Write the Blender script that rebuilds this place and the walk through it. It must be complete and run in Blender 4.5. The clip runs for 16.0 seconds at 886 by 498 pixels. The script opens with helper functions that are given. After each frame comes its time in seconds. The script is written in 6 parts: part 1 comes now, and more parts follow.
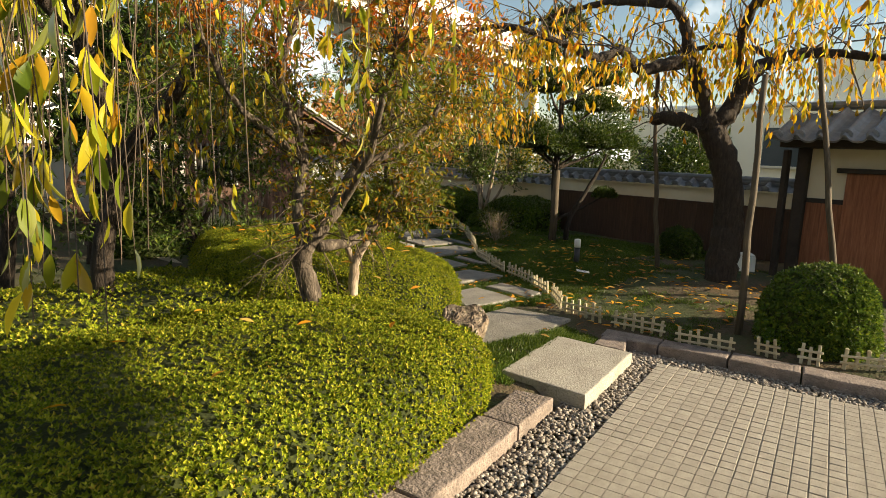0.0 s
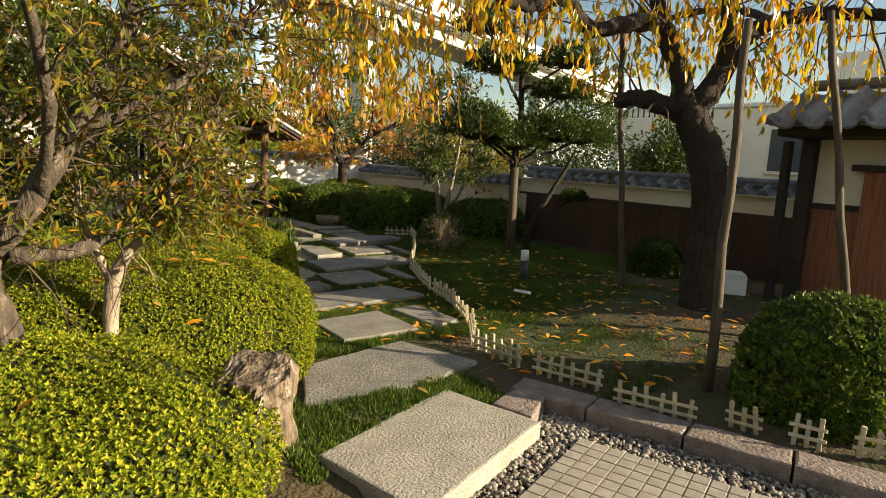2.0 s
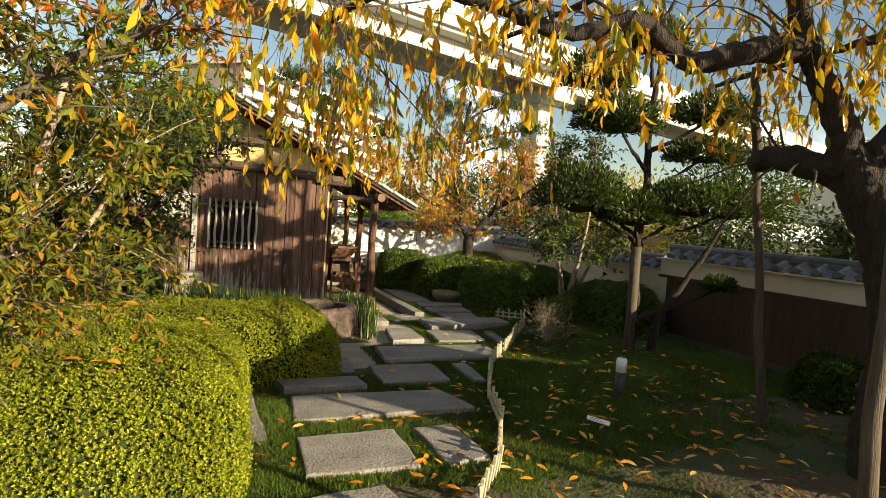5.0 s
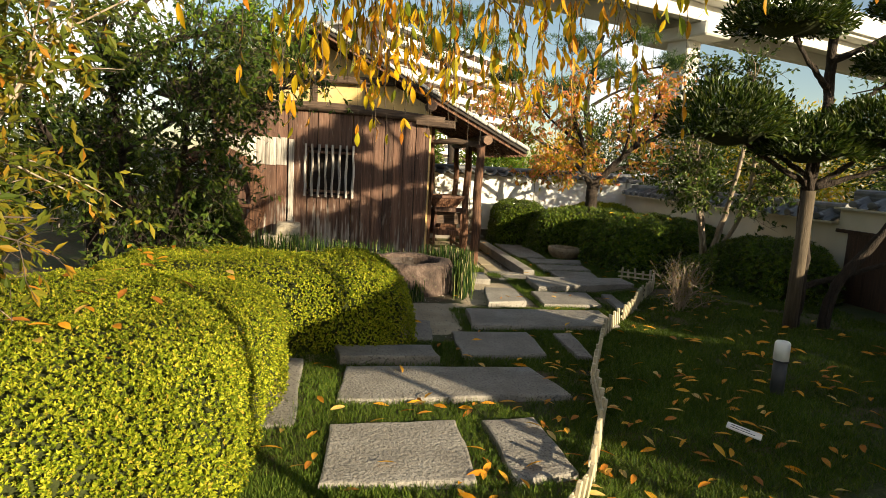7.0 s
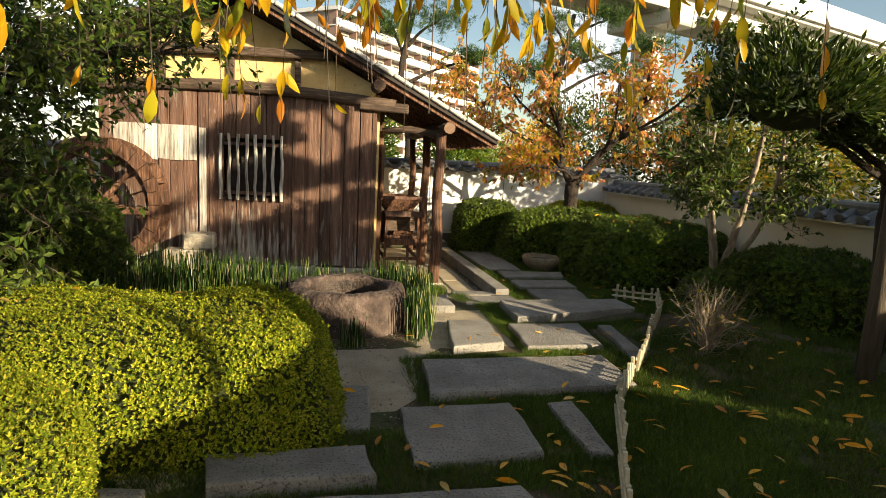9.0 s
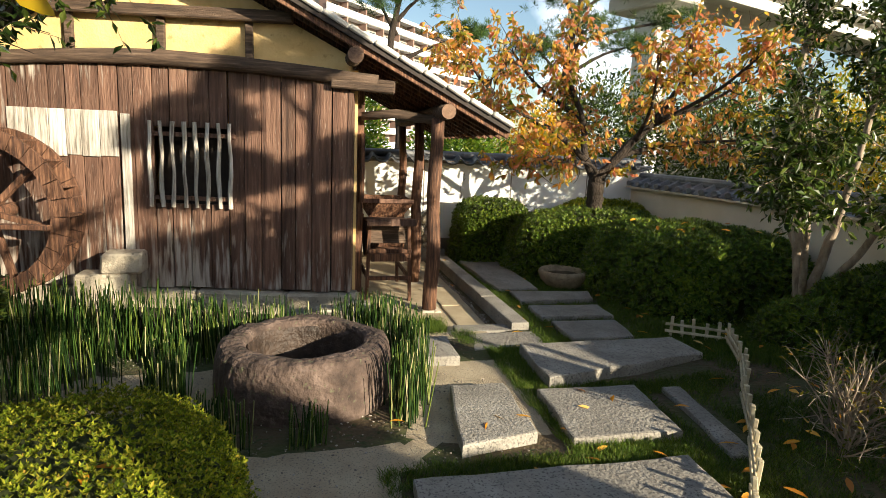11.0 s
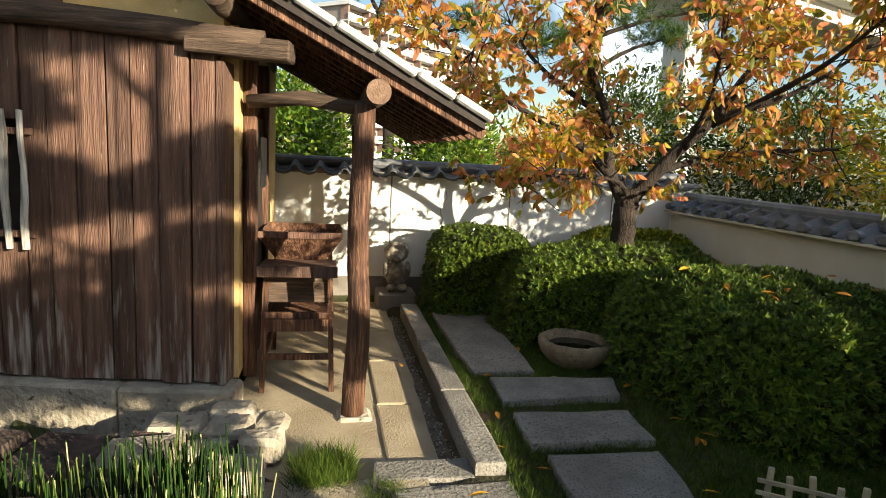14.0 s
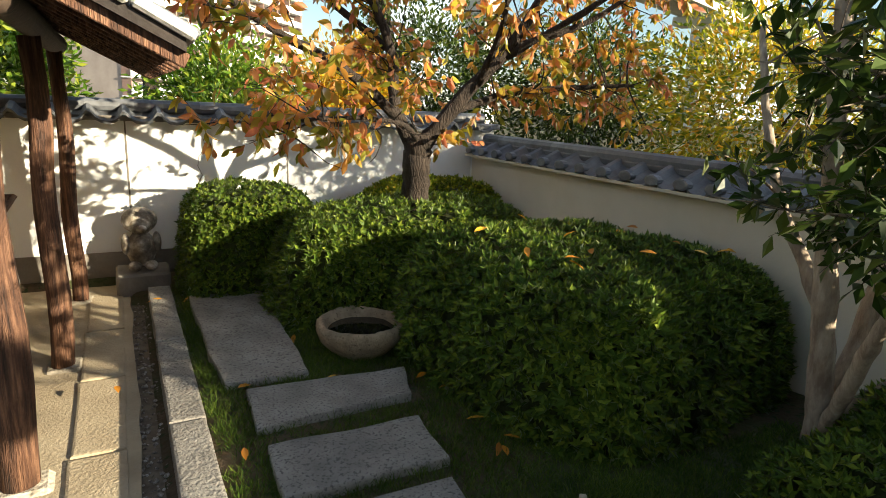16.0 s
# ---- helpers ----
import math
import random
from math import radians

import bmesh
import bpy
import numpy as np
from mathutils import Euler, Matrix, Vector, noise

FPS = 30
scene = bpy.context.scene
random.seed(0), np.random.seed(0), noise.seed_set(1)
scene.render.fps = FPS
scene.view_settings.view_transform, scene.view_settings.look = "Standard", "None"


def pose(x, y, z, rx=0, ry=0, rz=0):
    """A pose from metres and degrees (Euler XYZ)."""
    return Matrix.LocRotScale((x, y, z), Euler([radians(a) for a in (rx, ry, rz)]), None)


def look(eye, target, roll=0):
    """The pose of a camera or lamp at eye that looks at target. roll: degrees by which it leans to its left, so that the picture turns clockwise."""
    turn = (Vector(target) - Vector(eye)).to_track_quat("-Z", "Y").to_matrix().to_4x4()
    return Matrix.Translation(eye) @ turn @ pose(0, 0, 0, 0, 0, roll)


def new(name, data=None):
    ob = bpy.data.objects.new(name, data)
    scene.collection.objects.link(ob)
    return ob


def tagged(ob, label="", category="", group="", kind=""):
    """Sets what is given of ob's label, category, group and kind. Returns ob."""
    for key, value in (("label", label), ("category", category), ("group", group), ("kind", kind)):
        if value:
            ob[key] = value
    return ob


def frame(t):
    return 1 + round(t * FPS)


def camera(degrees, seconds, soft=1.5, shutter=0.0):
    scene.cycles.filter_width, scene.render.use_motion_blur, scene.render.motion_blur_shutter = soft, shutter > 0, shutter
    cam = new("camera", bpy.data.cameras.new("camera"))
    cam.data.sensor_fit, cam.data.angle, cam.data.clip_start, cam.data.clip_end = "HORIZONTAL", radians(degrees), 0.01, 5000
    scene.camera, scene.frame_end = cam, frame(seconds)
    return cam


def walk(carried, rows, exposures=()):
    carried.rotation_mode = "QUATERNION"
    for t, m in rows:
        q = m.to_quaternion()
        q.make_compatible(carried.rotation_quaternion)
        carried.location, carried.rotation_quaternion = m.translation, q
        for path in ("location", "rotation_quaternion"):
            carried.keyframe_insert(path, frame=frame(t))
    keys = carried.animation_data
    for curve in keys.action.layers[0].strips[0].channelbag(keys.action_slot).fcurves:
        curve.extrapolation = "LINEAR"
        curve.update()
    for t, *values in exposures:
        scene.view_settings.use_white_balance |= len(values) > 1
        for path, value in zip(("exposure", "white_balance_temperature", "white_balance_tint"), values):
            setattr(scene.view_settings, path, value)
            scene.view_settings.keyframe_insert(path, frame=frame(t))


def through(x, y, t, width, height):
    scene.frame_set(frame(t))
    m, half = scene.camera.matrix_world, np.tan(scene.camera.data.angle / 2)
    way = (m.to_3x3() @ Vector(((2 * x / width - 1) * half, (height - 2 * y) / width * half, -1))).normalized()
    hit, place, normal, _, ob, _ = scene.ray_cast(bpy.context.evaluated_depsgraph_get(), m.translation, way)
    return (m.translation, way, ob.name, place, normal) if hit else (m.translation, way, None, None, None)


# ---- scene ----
cam = camera(72.8, 16.0, soft=0.8)
EXPOSURE, KELVIN = 1.26, 7150
PATH = [
    (0, (0.056, -0.022, 1.631), (1.337, 1.481, 1.315), 2.1),
    (0.5, (0.565, 0.13, 1.616), (1.846, 1.637, 1.323), 2.4),
    (1, (1.024, 0.323, 1.551), (2.303, 1.832, 1.252), 2.4),
    (1.5, (1.499, 0.479, 1.519), (2.767, 1.997, 1.222), 2.4),
    (2, (1.99, 0.536, 1.465), (3.246, 2.064, 1.17), 3.0),
    (2.5, (2.354, 0.635, 1.444), (3.589, 2.178, 1.138), 3.6),
    (3, (2.694, 0.76, 1.495), (3.886, 2.339, 1.203), 3.3),
    (3.5, (2.999, 0.808, 1.54), (4.112, 2.45, 1.286), 2.7),
    (4, (3.237, 0.839, 1.59), (4.246, 2.556, 1.404), 2.6),
    (4.5, (3.46, 0.93, 1.59), (4.347, 2.718, 1.472), 3.4),
    (5, (3.696, 1.028, 1.599), (4.429, 2.886, 1.492), 3.9),
    (5.2, (3.809, 1.086, 1.575), (4.468, 2.97, 1.442), 3.9),
    (7.3, (4.429, 2.167, 1.455), (4.734, 4.122, 1.163), 3.2),
    (7.5, (4.443, 2.307, 1.475), (4.757, 4.26, 1.176), 3.2),
    (8, (4.455, 2.742, 1.47), (4.793, 4.69, 1.169), 3.2),
    (8.5, (4.538, 3.137, 1.476), (4.897, 5.081, 1.172), 3.1),
    (9, (4.773, 3.646, 1.473), (5.205, 5.576, 1.178), 2.9),
    (9.2, (4.852, 3.828, 1.456), (5.316, 5.752, 1.168), 2.3),
    (11.3, (5.182, 5.514, 1.535), (5.622, 7.435, 1.197), 2.4),
    (11.5, (5.259, 5.669, 1.539), (5.68, 7.595, 1.205), 2.3),
    (12, (5.401, 6.001, 1.512), (5.797, 7.932, 1.171), 3.6),
    (12.5, (5.725, 6.395, 1.524), (6.082, 8.335, 1.192), 3.9),
    (13, (5.844, 6.698, 1.508), (6.202, 8.639, 1.185), 3.7),
    (13.5, (5.983, 7.094, 1.531), (6.339, 9.039, 1.227), 3.4),
    (14, (6.11, 7.38, 1.507), (6.487, 9.322, 1.208), 3.0),
    (14.5, (6.291, 7.696, 1.506), (6.805, 9.6, 1.172), 2.4),
    (15, (6.385, 7.936, 1.491), (7.114, 9.757, 1.101), 2.5),
    (15.5, (6.536, 8.045, 1.505), (7.429, 9.781, 1.068), 2.6),
    (16, (6.736, 8.186, 1.524), (7.658, 9.9, 1.062), 2.7),
]
walk(cam, [(t, look(eye, target, roll)) for t, eye, target, roll in PATH], [(0.0, EXPOSURE + 0.08, KELVIN, 7), (2.0, EXPOSURE - 0.04, KELVIN, 7), (9.2, EXPOSURE + 0.04, KELVIN, 7), (11.3, EXPOSURE + 0.16, 6400, 7), (14.5, EXPOSURE + 0.20, 6450, 6), (16.0, EXPOSURE + 0.38, 6450, 6)])

# ---- daylight: low autumn sun from the side of the gate, broken cloud ----
SUN_FROM = Vector((0.63, -0.77, 0.0)).normalized()
SUN_HEIGHT = radians(16.3)
sun = new("sun", bpy.data.lights.new("sun", "SUN"))
sun.data.energy, sun.data.angle, sun.data.color = 5.0, radians(0.6), (1.0, 0.86, 0.64)
sun.matrix_world = look(SUN_FROM * 20 * math.cos(SUN_HEIGHT) + Vector((0, 0, 20 * math.sin(SUN_HEIGHT))), (0, 0, 0))
world = bpy.data.worlds.new("sky")
scene.world = world
world.use_nodes = True
wn, wl = world.node_tree.nodes, world.node_tree.links
sky = wn.new("ShaderNodeTexSky")
sky.sky_type, sky.sun_disc = "NISHITA", False
sky.sun_elevation, sky.sun_rotation = SUN_HEIGHT, math.atan2(SUN_FROM.x, SUN_FROM.y)
sky.air_density, sky.dust_density = 1.0, 0.6
coords = wn.new("ShaderNodeTexCoord")
clouds = wn.new("ShaderNodeTexNoise")
clouds.inputs["Scale"].default_value, clouds.inputs["Detail"].default_value = 2.6, 6.0
ramp = wn.new("ShaderNodeValToRGB")
ramp.color_ramp.elements[0].position, ramp.color_ramp.elements[1].position = 0.55, 0.72
mix = wn.new("ShaderNodeMix")
mix.data_type = "RGBA"
mix.inputs["B"].default_value = (15.0, 15.2, 15.8, 1.0)
wl.new(coords.outputs["Generated"], clouds.inputs["Vector"])
wl.new(clouds.outputs["Fac"], ramp.inputs["Fac"])
wl.new(ramp.outputs["Color"], mix.inputs["Factor"])
wl.new(sky.outputs["Color"], mix.inputs["A"])
wl.new(mix.outputs["Result"], wn["Background"].inputs["Color"])
wn["Background"].inputs["Strength"].default_value = 0.068

# ---- materials ----
def grey(c):
    return (*c, 1.0) if len(c) == 3 else c


def material(name, stops, scale=6.0, rough=0.8, bump=0.3, bump_scale=60.0, stretch=(1, 1, 1), detail=6.0, metal=0.0,
             per_piece=0.0, spots=None, spot_scale=300.0, spot_at=0.6, bump_depth=0.01, spec=0.4):
    """A surface: a noise between colour stops, a finer speckle, a relief, and a difference from piece to piece."""
    m = bpy.data.materials.new(name)
    m.use_nodes = True
    n, k = m.node_tree.nodes, m.node_tree.links
    b = n["Principled BSDF"]
    b.inputs["Roughness"].default_value, b.inputs["Metallic"].default_value = rough, metal
    b.inputs["Specular IOR Level"].default_value = spec
    co, mp = n.new("ShaderNodeTexCoord"), n.new("ShaderNodeMapping")
    mp.inputs["Scale"].default_value = stretch
    k.new(co.outputs["Object"], mp.inputs["Vector"])
    vec = mp.outputs["Vector"]
    if per_piece:
        info, shift = n.new("ShaderNodeObjectInfo"), n.new("ShaderNodeVectorMath")
        shift.operation = "ADD"
        wide = n.new("ShaderNodeMath")
        wide.operation, wide.inputs[1].default_value = "MULTIPLY", 40.0
        k.new(info.outputs["Random"], wide.inputs[0])
        k.new(vec, shift.inputs[0])
        k.new(wide.outputs[0], shift.inputs[1])
        vec = shift.outputs[0]
    t1 = n.new("ShaderNodeTexNoise")
    t1.inputs["Scale"].default_value, t1.inputs["Detail"].default_value, t1.inputs["Roughness"].default_value = scale, detail, 0.62
    k.new(vec, t1.inputs["Vector"])
    r = n.new("ShaderNodeValToRGB")
    els = r.color_ramp.elements
    while len(els) < len(stops):
        els.new(0.5)
    for e, (at, c) in zip(els, stops):
        e.position, e.color = at, grey(c)
    k.new(t1.outputs["Fac"], r.inputs["Fac"])
    colour = r.outputs["Color"]
    if spots:
        t3, r3, mx = n.new("ShaderNodeTexNoise"), n.new("ShaderNodeValToRGB"), n.new("ShaderNodeMix")
        t3.inputs["Scale"].default_value, t3.inputs["Detail"].default_value = spot_scale, 2.0
        k.new(vec, t3.inputs["Vector"])
        r3.color_ramp.elements[0].position, r3.color_ramp.elements[1].position = spot_at, spot_at + 0.12
        k.new(t3.outputs["Fac"], r3.inputs["Fac"])
        mx.data_type = "RGBA"
        mx.inputs["B"].default_value = grey(spots)
        k.new(r3.outputs["Color"], mx.inputs["Factor"])
        k.new(colour, mx.inputs["A"])
        colour = mx.outputs["Result"]
    if per_piece:
        hsv, span = n.new("ShaderNodeHueSaturation"), n.new("ShaderNodeMapRange")
        span.inputs["To Min"].default_value, span.inputs["To Max"].default_value = 1 - per_piece, 1 + per_piece
        k.new(info.outputs["Random"], span.inputs["Value"])
        k.new(span.outputs["Result"], hsv.inputs["Value"])
        k.new(colour, hsv.inputs["Color"])
        colour = hsv.outputs["Color"]
    k.new(colour, b.inputs["Base Color"])
    t2, bp = n.new("ShaderNodeTexNoise"), n.new("ShaderNodeBump")
    t2.inputs["Scale"].default_value, t2.inputs["Detail"].default_value = bump_scale, 5.0
    k.new(vec, t2.inputs["Vector"])
    bp.inputs["Strength"].default_value, bp.inputs["Distance"].default_value = bump, bump_depth
    k.new(t2.outputs["Fac"], bp.inputs["Height"])
    k.new(bp.outputs["Normal"], b.inputs["Normal"])
    return m


def leaf_material(name, stops, through=0.35, gloss=0.25, rough=0.42):
    """Leaves: each its own colour, some light passing through, a waxy gloss."""
    m = bpy.data.materials.new(name)
    m.use_nodes = True
    n, k = m.node_tree.nodes, m.node_tree.links
    n.remove(n["Principled BSDF"])
    geo, r = n.new("ShaderNodeNewGeometry"), n.new("ShaderNodeValToRGB")
    els = r.color_ramp.elements
    while len(els) < len(stops):
        els.new(0.5)
    for e, (at, c) in zip(els, stops):
        e.position, e.color = at, grey(c)
    k.new(geo.outputs["Random Per Island"], r.inputs["Fac"])
    co, tn, hs, mr = n.new("ShaderNodeTexCoord"), n.new("ShaderNodeTexNoise"), n.new("ShaderNodeHueSaturation"), n.new("ShaderNodeMapRange")
    tn.inputs["Scale"].default_value = 1.7
    k.new(co.outputs["Object"], tn.inputs["Vector"])
    mr.inputs["From Min"].default_value, mr.inputs["From Max"].default_value = 0.3, 0.7
    mr.inputs["To Min"].default_value, mr.inputs["To Max"].default_value = 0.72, 1.25
    k.new(tn.outputs["Fac"], mr.inputs["Value"])
    k.new(mr.outputs["Result"], hs.inputs["Value"])
    k.new(r.outputs["Color"], hs.inputs["Color"])
    d, t, g = n.new("ShaderNodeBsdfDiffuse"), n.new("ShaderNodeBsdfTranslucent"), n.new("ShaderNodeBsdfGlossy")
    m1, m2, fr = n.new("ShaderNodeMixShader"), n.new("ShaderNodeMixShader"), n.new("ShaderNodeFresnel")
    k.new(hs.outputs["Color"], d.inputs["Color"])
    k.new(hs.outputs["Color"], t.inputs["Color"])
    g.inputs["Roughness"].default_value = rough
    m1.inputs["Fac"].default_value = through
    k.new(d.outputs[0], m1.inputs[1])
    k.new(t.outputs[0], m1.inputs[2])
    gm = n.new("ShaderNodeMath")
    gm.operation, gm.inputs[1].default_value = "MULTIPLY", gloss * 1.1
    fr.inputs["IOR"].default_value = 1.35
    k.new(fr.outputs[0], gm.inputs[0])
    k.new(gm.outputs[0], m2.inputs["Fac"])
    k.new(m1.outputs[0], m2.inputs[1])
    k.new(g.outputs[0], m2.inputs[2])
    k.new(m2.outputs[0], n["Material Output"].inputs["Surface"])
    return m


GRANITE = material("granite", [(0.3, (0.17, 0.155, 0.135)), (0.55, (0.255, 0.235, 0.205)), (0.75, (0.33, 0.31, 0.275))], 4, 0.82, 1.0, 55,
                   spots=(0.11, 0.10, 0.09), spot_scale=75, spot_at=0.54, per_piece=0.12, bump_depth=0.011)
GRANITE_PALE = material("pale_granite", [(0.3, (0.31, 0.28, 0.235)), (0.6, (0.42, 0.385, 0.33))], 4, 0.85, 0.9, 60,
                        spots=(0.24, 0.215, 0.18), spot_scale=80, spot_at=0.54, per_piece=0.06)
KERB = material("rough_kerb_granite", [(0.3, (0.14, 0.11, 0.095)), (0.6, (0.27, 0.215, 0.185)), (0.8, (0.36, 0.30, 0.265))], 9, 0.88, 0.9, 45,
                spots=(0.12, 0.10, 0.09), spot_scale=120, spot_at=0.56, per_piece=0.12, bump_depth=0.02)
TILE = material("paving_tile", [(0.3, (0.30, 0.265, 0.22)), (0.7, (0.41, 0.37, 0.31))], 16, 0.85, 0.5, 160,
                spots=(0.25, 0.22, 0.185), spot_scale=210, spot_at=0.55, per_piece=0.07)
GROUT = material("grout", [(0.3, (0.20, 0.18, 0.155)), (0.7, (0.27, 0.24, 0.21))], 20, 0.95, 0.4, 120)
SOIL = material("soil_and_moss", [(0.30, (0.030, 0.050, 0.012)), (0.44, (0.060, 0.066, 0.022)), (0.54, (0.078, 0.056, 0.030)), (0.72, (0.125, 0.086, 0.050))], 0.9, 0.95, 0.8, 34, bump_depth=0.03,
                spots=(0.035, 0.05, 0.013), spot_scale=24, spot_at=0.56)
SAND = material("sandy_gravel", [(0.3, (0.30, 0.24, 0.165)), (0.65, (0.43, 0.36, 0.255))], 4, 0.95, 0.9, 130,
                spots=(0.20, 0.165, 0.12), spot_scale=95, spot_at=0.55, bump_depth=0.012)
CONCRETE = material("sandy_concrete", [(0.3, (0.30, 0.235, 0.15)), (0.65, (0.43, 0.35, 0.235))], 3, 0.9, 0.7, 70,
                    spots=(0.30, 0.25, 0.17), spot_scale=60, spot_at=0.62)
CHANNEL = material("channel_bed", [(0.3, (0.09, 0.07, 0.05)), (0.7, (0.20, 0.16, 0.115))], 12, 0.95, 0.6, 60)
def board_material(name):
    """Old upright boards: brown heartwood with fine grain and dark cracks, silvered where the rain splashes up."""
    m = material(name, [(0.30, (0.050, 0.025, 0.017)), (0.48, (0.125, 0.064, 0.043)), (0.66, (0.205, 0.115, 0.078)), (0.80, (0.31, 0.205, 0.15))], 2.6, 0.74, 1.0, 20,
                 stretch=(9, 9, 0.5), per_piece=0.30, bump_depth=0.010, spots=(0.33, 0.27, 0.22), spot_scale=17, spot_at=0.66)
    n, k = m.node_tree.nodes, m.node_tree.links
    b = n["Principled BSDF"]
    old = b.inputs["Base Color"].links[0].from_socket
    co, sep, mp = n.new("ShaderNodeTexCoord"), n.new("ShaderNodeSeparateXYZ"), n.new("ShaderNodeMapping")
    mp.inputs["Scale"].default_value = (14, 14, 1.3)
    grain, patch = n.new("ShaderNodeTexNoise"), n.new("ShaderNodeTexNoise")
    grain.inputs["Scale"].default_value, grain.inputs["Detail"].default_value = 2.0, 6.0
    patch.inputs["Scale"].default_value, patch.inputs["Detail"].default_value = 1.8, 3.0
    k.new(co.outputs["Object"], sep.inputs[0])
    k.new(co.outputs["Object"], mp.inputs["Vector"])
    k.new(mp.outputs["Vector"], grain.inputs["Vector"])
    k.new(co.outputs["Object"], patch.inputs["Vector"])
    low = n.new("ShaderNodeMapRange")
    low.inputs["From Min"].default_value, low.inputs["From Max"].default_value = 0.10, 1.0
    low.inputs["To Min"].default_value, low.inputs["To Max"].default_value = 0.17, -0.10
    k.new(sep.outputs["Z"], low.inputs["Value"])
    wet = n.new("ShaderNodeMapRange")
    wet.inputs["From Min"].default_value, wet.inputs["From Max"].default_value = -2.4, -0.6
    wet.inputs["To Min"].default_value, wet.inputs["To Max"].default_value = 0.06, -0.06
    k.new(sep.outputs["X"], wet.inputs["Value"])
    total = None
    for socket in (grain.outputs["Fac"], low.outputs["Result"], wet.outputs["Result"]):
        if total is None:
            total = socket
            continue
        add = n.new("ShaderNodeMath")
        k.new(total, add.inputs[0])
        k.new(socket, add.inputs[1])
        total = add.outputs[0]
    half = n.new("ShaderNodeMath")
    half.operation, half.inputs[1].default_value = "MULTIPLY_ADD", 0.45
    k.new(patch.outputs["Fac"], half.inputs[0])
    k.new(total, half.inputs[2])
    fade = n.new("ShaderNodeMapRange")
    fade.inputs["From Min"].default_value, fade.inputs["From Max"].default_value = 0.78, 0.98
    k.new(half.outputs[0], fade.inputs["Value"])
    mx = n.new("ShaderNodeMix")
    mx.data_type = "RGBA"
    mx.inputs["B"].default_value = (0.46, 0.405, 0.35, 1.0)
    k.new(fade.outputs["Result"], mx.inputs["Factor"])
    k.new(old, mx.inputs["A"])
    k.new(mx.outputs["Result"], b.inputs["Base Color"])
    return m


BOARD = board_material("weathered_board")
# silvered wood, pale end raised to carry the sun's glare in the colour
BOARD_PALE = material("silvered_glare_board", [(0.34, (0.17, 0.145, 0.12)), (0.50, (0.44, 0.40, 0.35)), (0.68, (0.68, 0.645, 0.59))], 5, 0.85, 0.9, 26,
                      stretch=(8, 8, 0.5), per_piece=0.2, bump_depth=0.006)
POST = material("dark_post_wood", [(0.32, (0.030, 0.015, 0.010)), (0.50, (0.11, 0.050, 0.028)), (0.70, (0.28, 0.145, 0.082))], 5, 0.75, 1.0, 20,
                stretch=(10, 10, 0.7), per_piece=0.15)
BEAM = material("dark_beam_wood", [(0.3, (0.035, 0.024, 0.018)), (0.55, (0.10, 0.065, 0.045)), (0.8, (0.22, 0.16, 0.115))], 5, 0.8, 0.9, 26,
                stretch=(0.7, 10, 10), per_piece=0.15)
LOG_END = material("sawn_log_end", [(0.3, (0.10, 0.055, 0.036)), (0.7, (0.24, 0.15, 0.10))], 14, 0.85, 0.8, 60)
PLASTER = material("yellow_plaster", [(0.3, (0.52, 0.35, 0.14)), (0.55, (0.66, 0.47, 0.22)), (0.8, (0.74, 0.57, 0.31))], 2.4, 0.93, 0.5, 45,
                   spots=(0.44, 0.29, 0.12), spot_scale=14, spot_at=0.62)
WHITE = material("white_plaster", [(0.3, (0.76, 0.76, 0.75)), (0.7, (0.84, 0.84, 0.83))], 1.6, 0.9, 0.15, 50)
CREAM = material("cream_plaster", [(0.3, (0.60, 0.53, 0.40)), (0.7, (0.70, 0.63, 0.50))], 1.6, 0.9, 0.15, 50)
PLINTH = material("grey_plinth", [(0.3, (0.14, 0.12, 0.10)), (0.7, (0.24, 0.215, 0.185))], 4, 0.9, 0.5, 60)
KAWARA = material("grey_roof_tile", [(0.3, (0.085, 0.088, 0.095)), (0.6, (0.15, 0.155, 0.165)), (0.85, (0.25, 0.255, 0.265))], 7, 0.42, 0.3, 70, per_piece=0.22, spec=0.5)
VERGE = material("pale_verge_mortar", [(0.3, (0.34, 0.325, 0.30)), (0.7, (0.56, 0.54, 0.50))], 6, 0.85, 0.5, 40, per_piece=0.1)
FENCE_BOARD = material("brown_wall_board", [(0.3, (0.040, 0.020, 0.012)), (0.7, (0.085, 0.042, 0.025))], 5, 0.7, 0.6, 30, stretch=(9, 9, 0.6), per_piece=0.15)
GATE_WOOD = material("red_brown_gate_wood", [(0.3, (0.16, 0.052, 0.024)), (0.7, (0.32, 0.125, 0.062))], 5, 0.62, 0.6, 30, stretch=(9, 9, 0.6), per_piece=0.15)
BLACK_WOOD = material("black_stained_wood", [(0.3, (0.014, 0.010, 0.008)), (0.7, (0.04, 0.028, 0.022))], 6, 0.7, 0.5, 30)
BAMBOO = material("pale_fence_plastic", [(0.3, (0.36, 0.30, 0.19)), (0.6, (0.52, 0.45, 0.31)), (0.8, (0.62, 0.56, 0.42))], 16, 0.6, 0.3, 50, per_piece=0.12)
WELL = material("reddish_well_stone", [(0.3, (0.028, 0.019, 0.016)), (0.52, (0.085, 0.058, 0.047)), (0.74, (0.20, 0.145, 0.12))], 6, 0.9, 1.0, 26,
                spots=(0.10, 0.10, 0.06), spot_scale=30, spot_at=0.62, bump_depth=0.025)
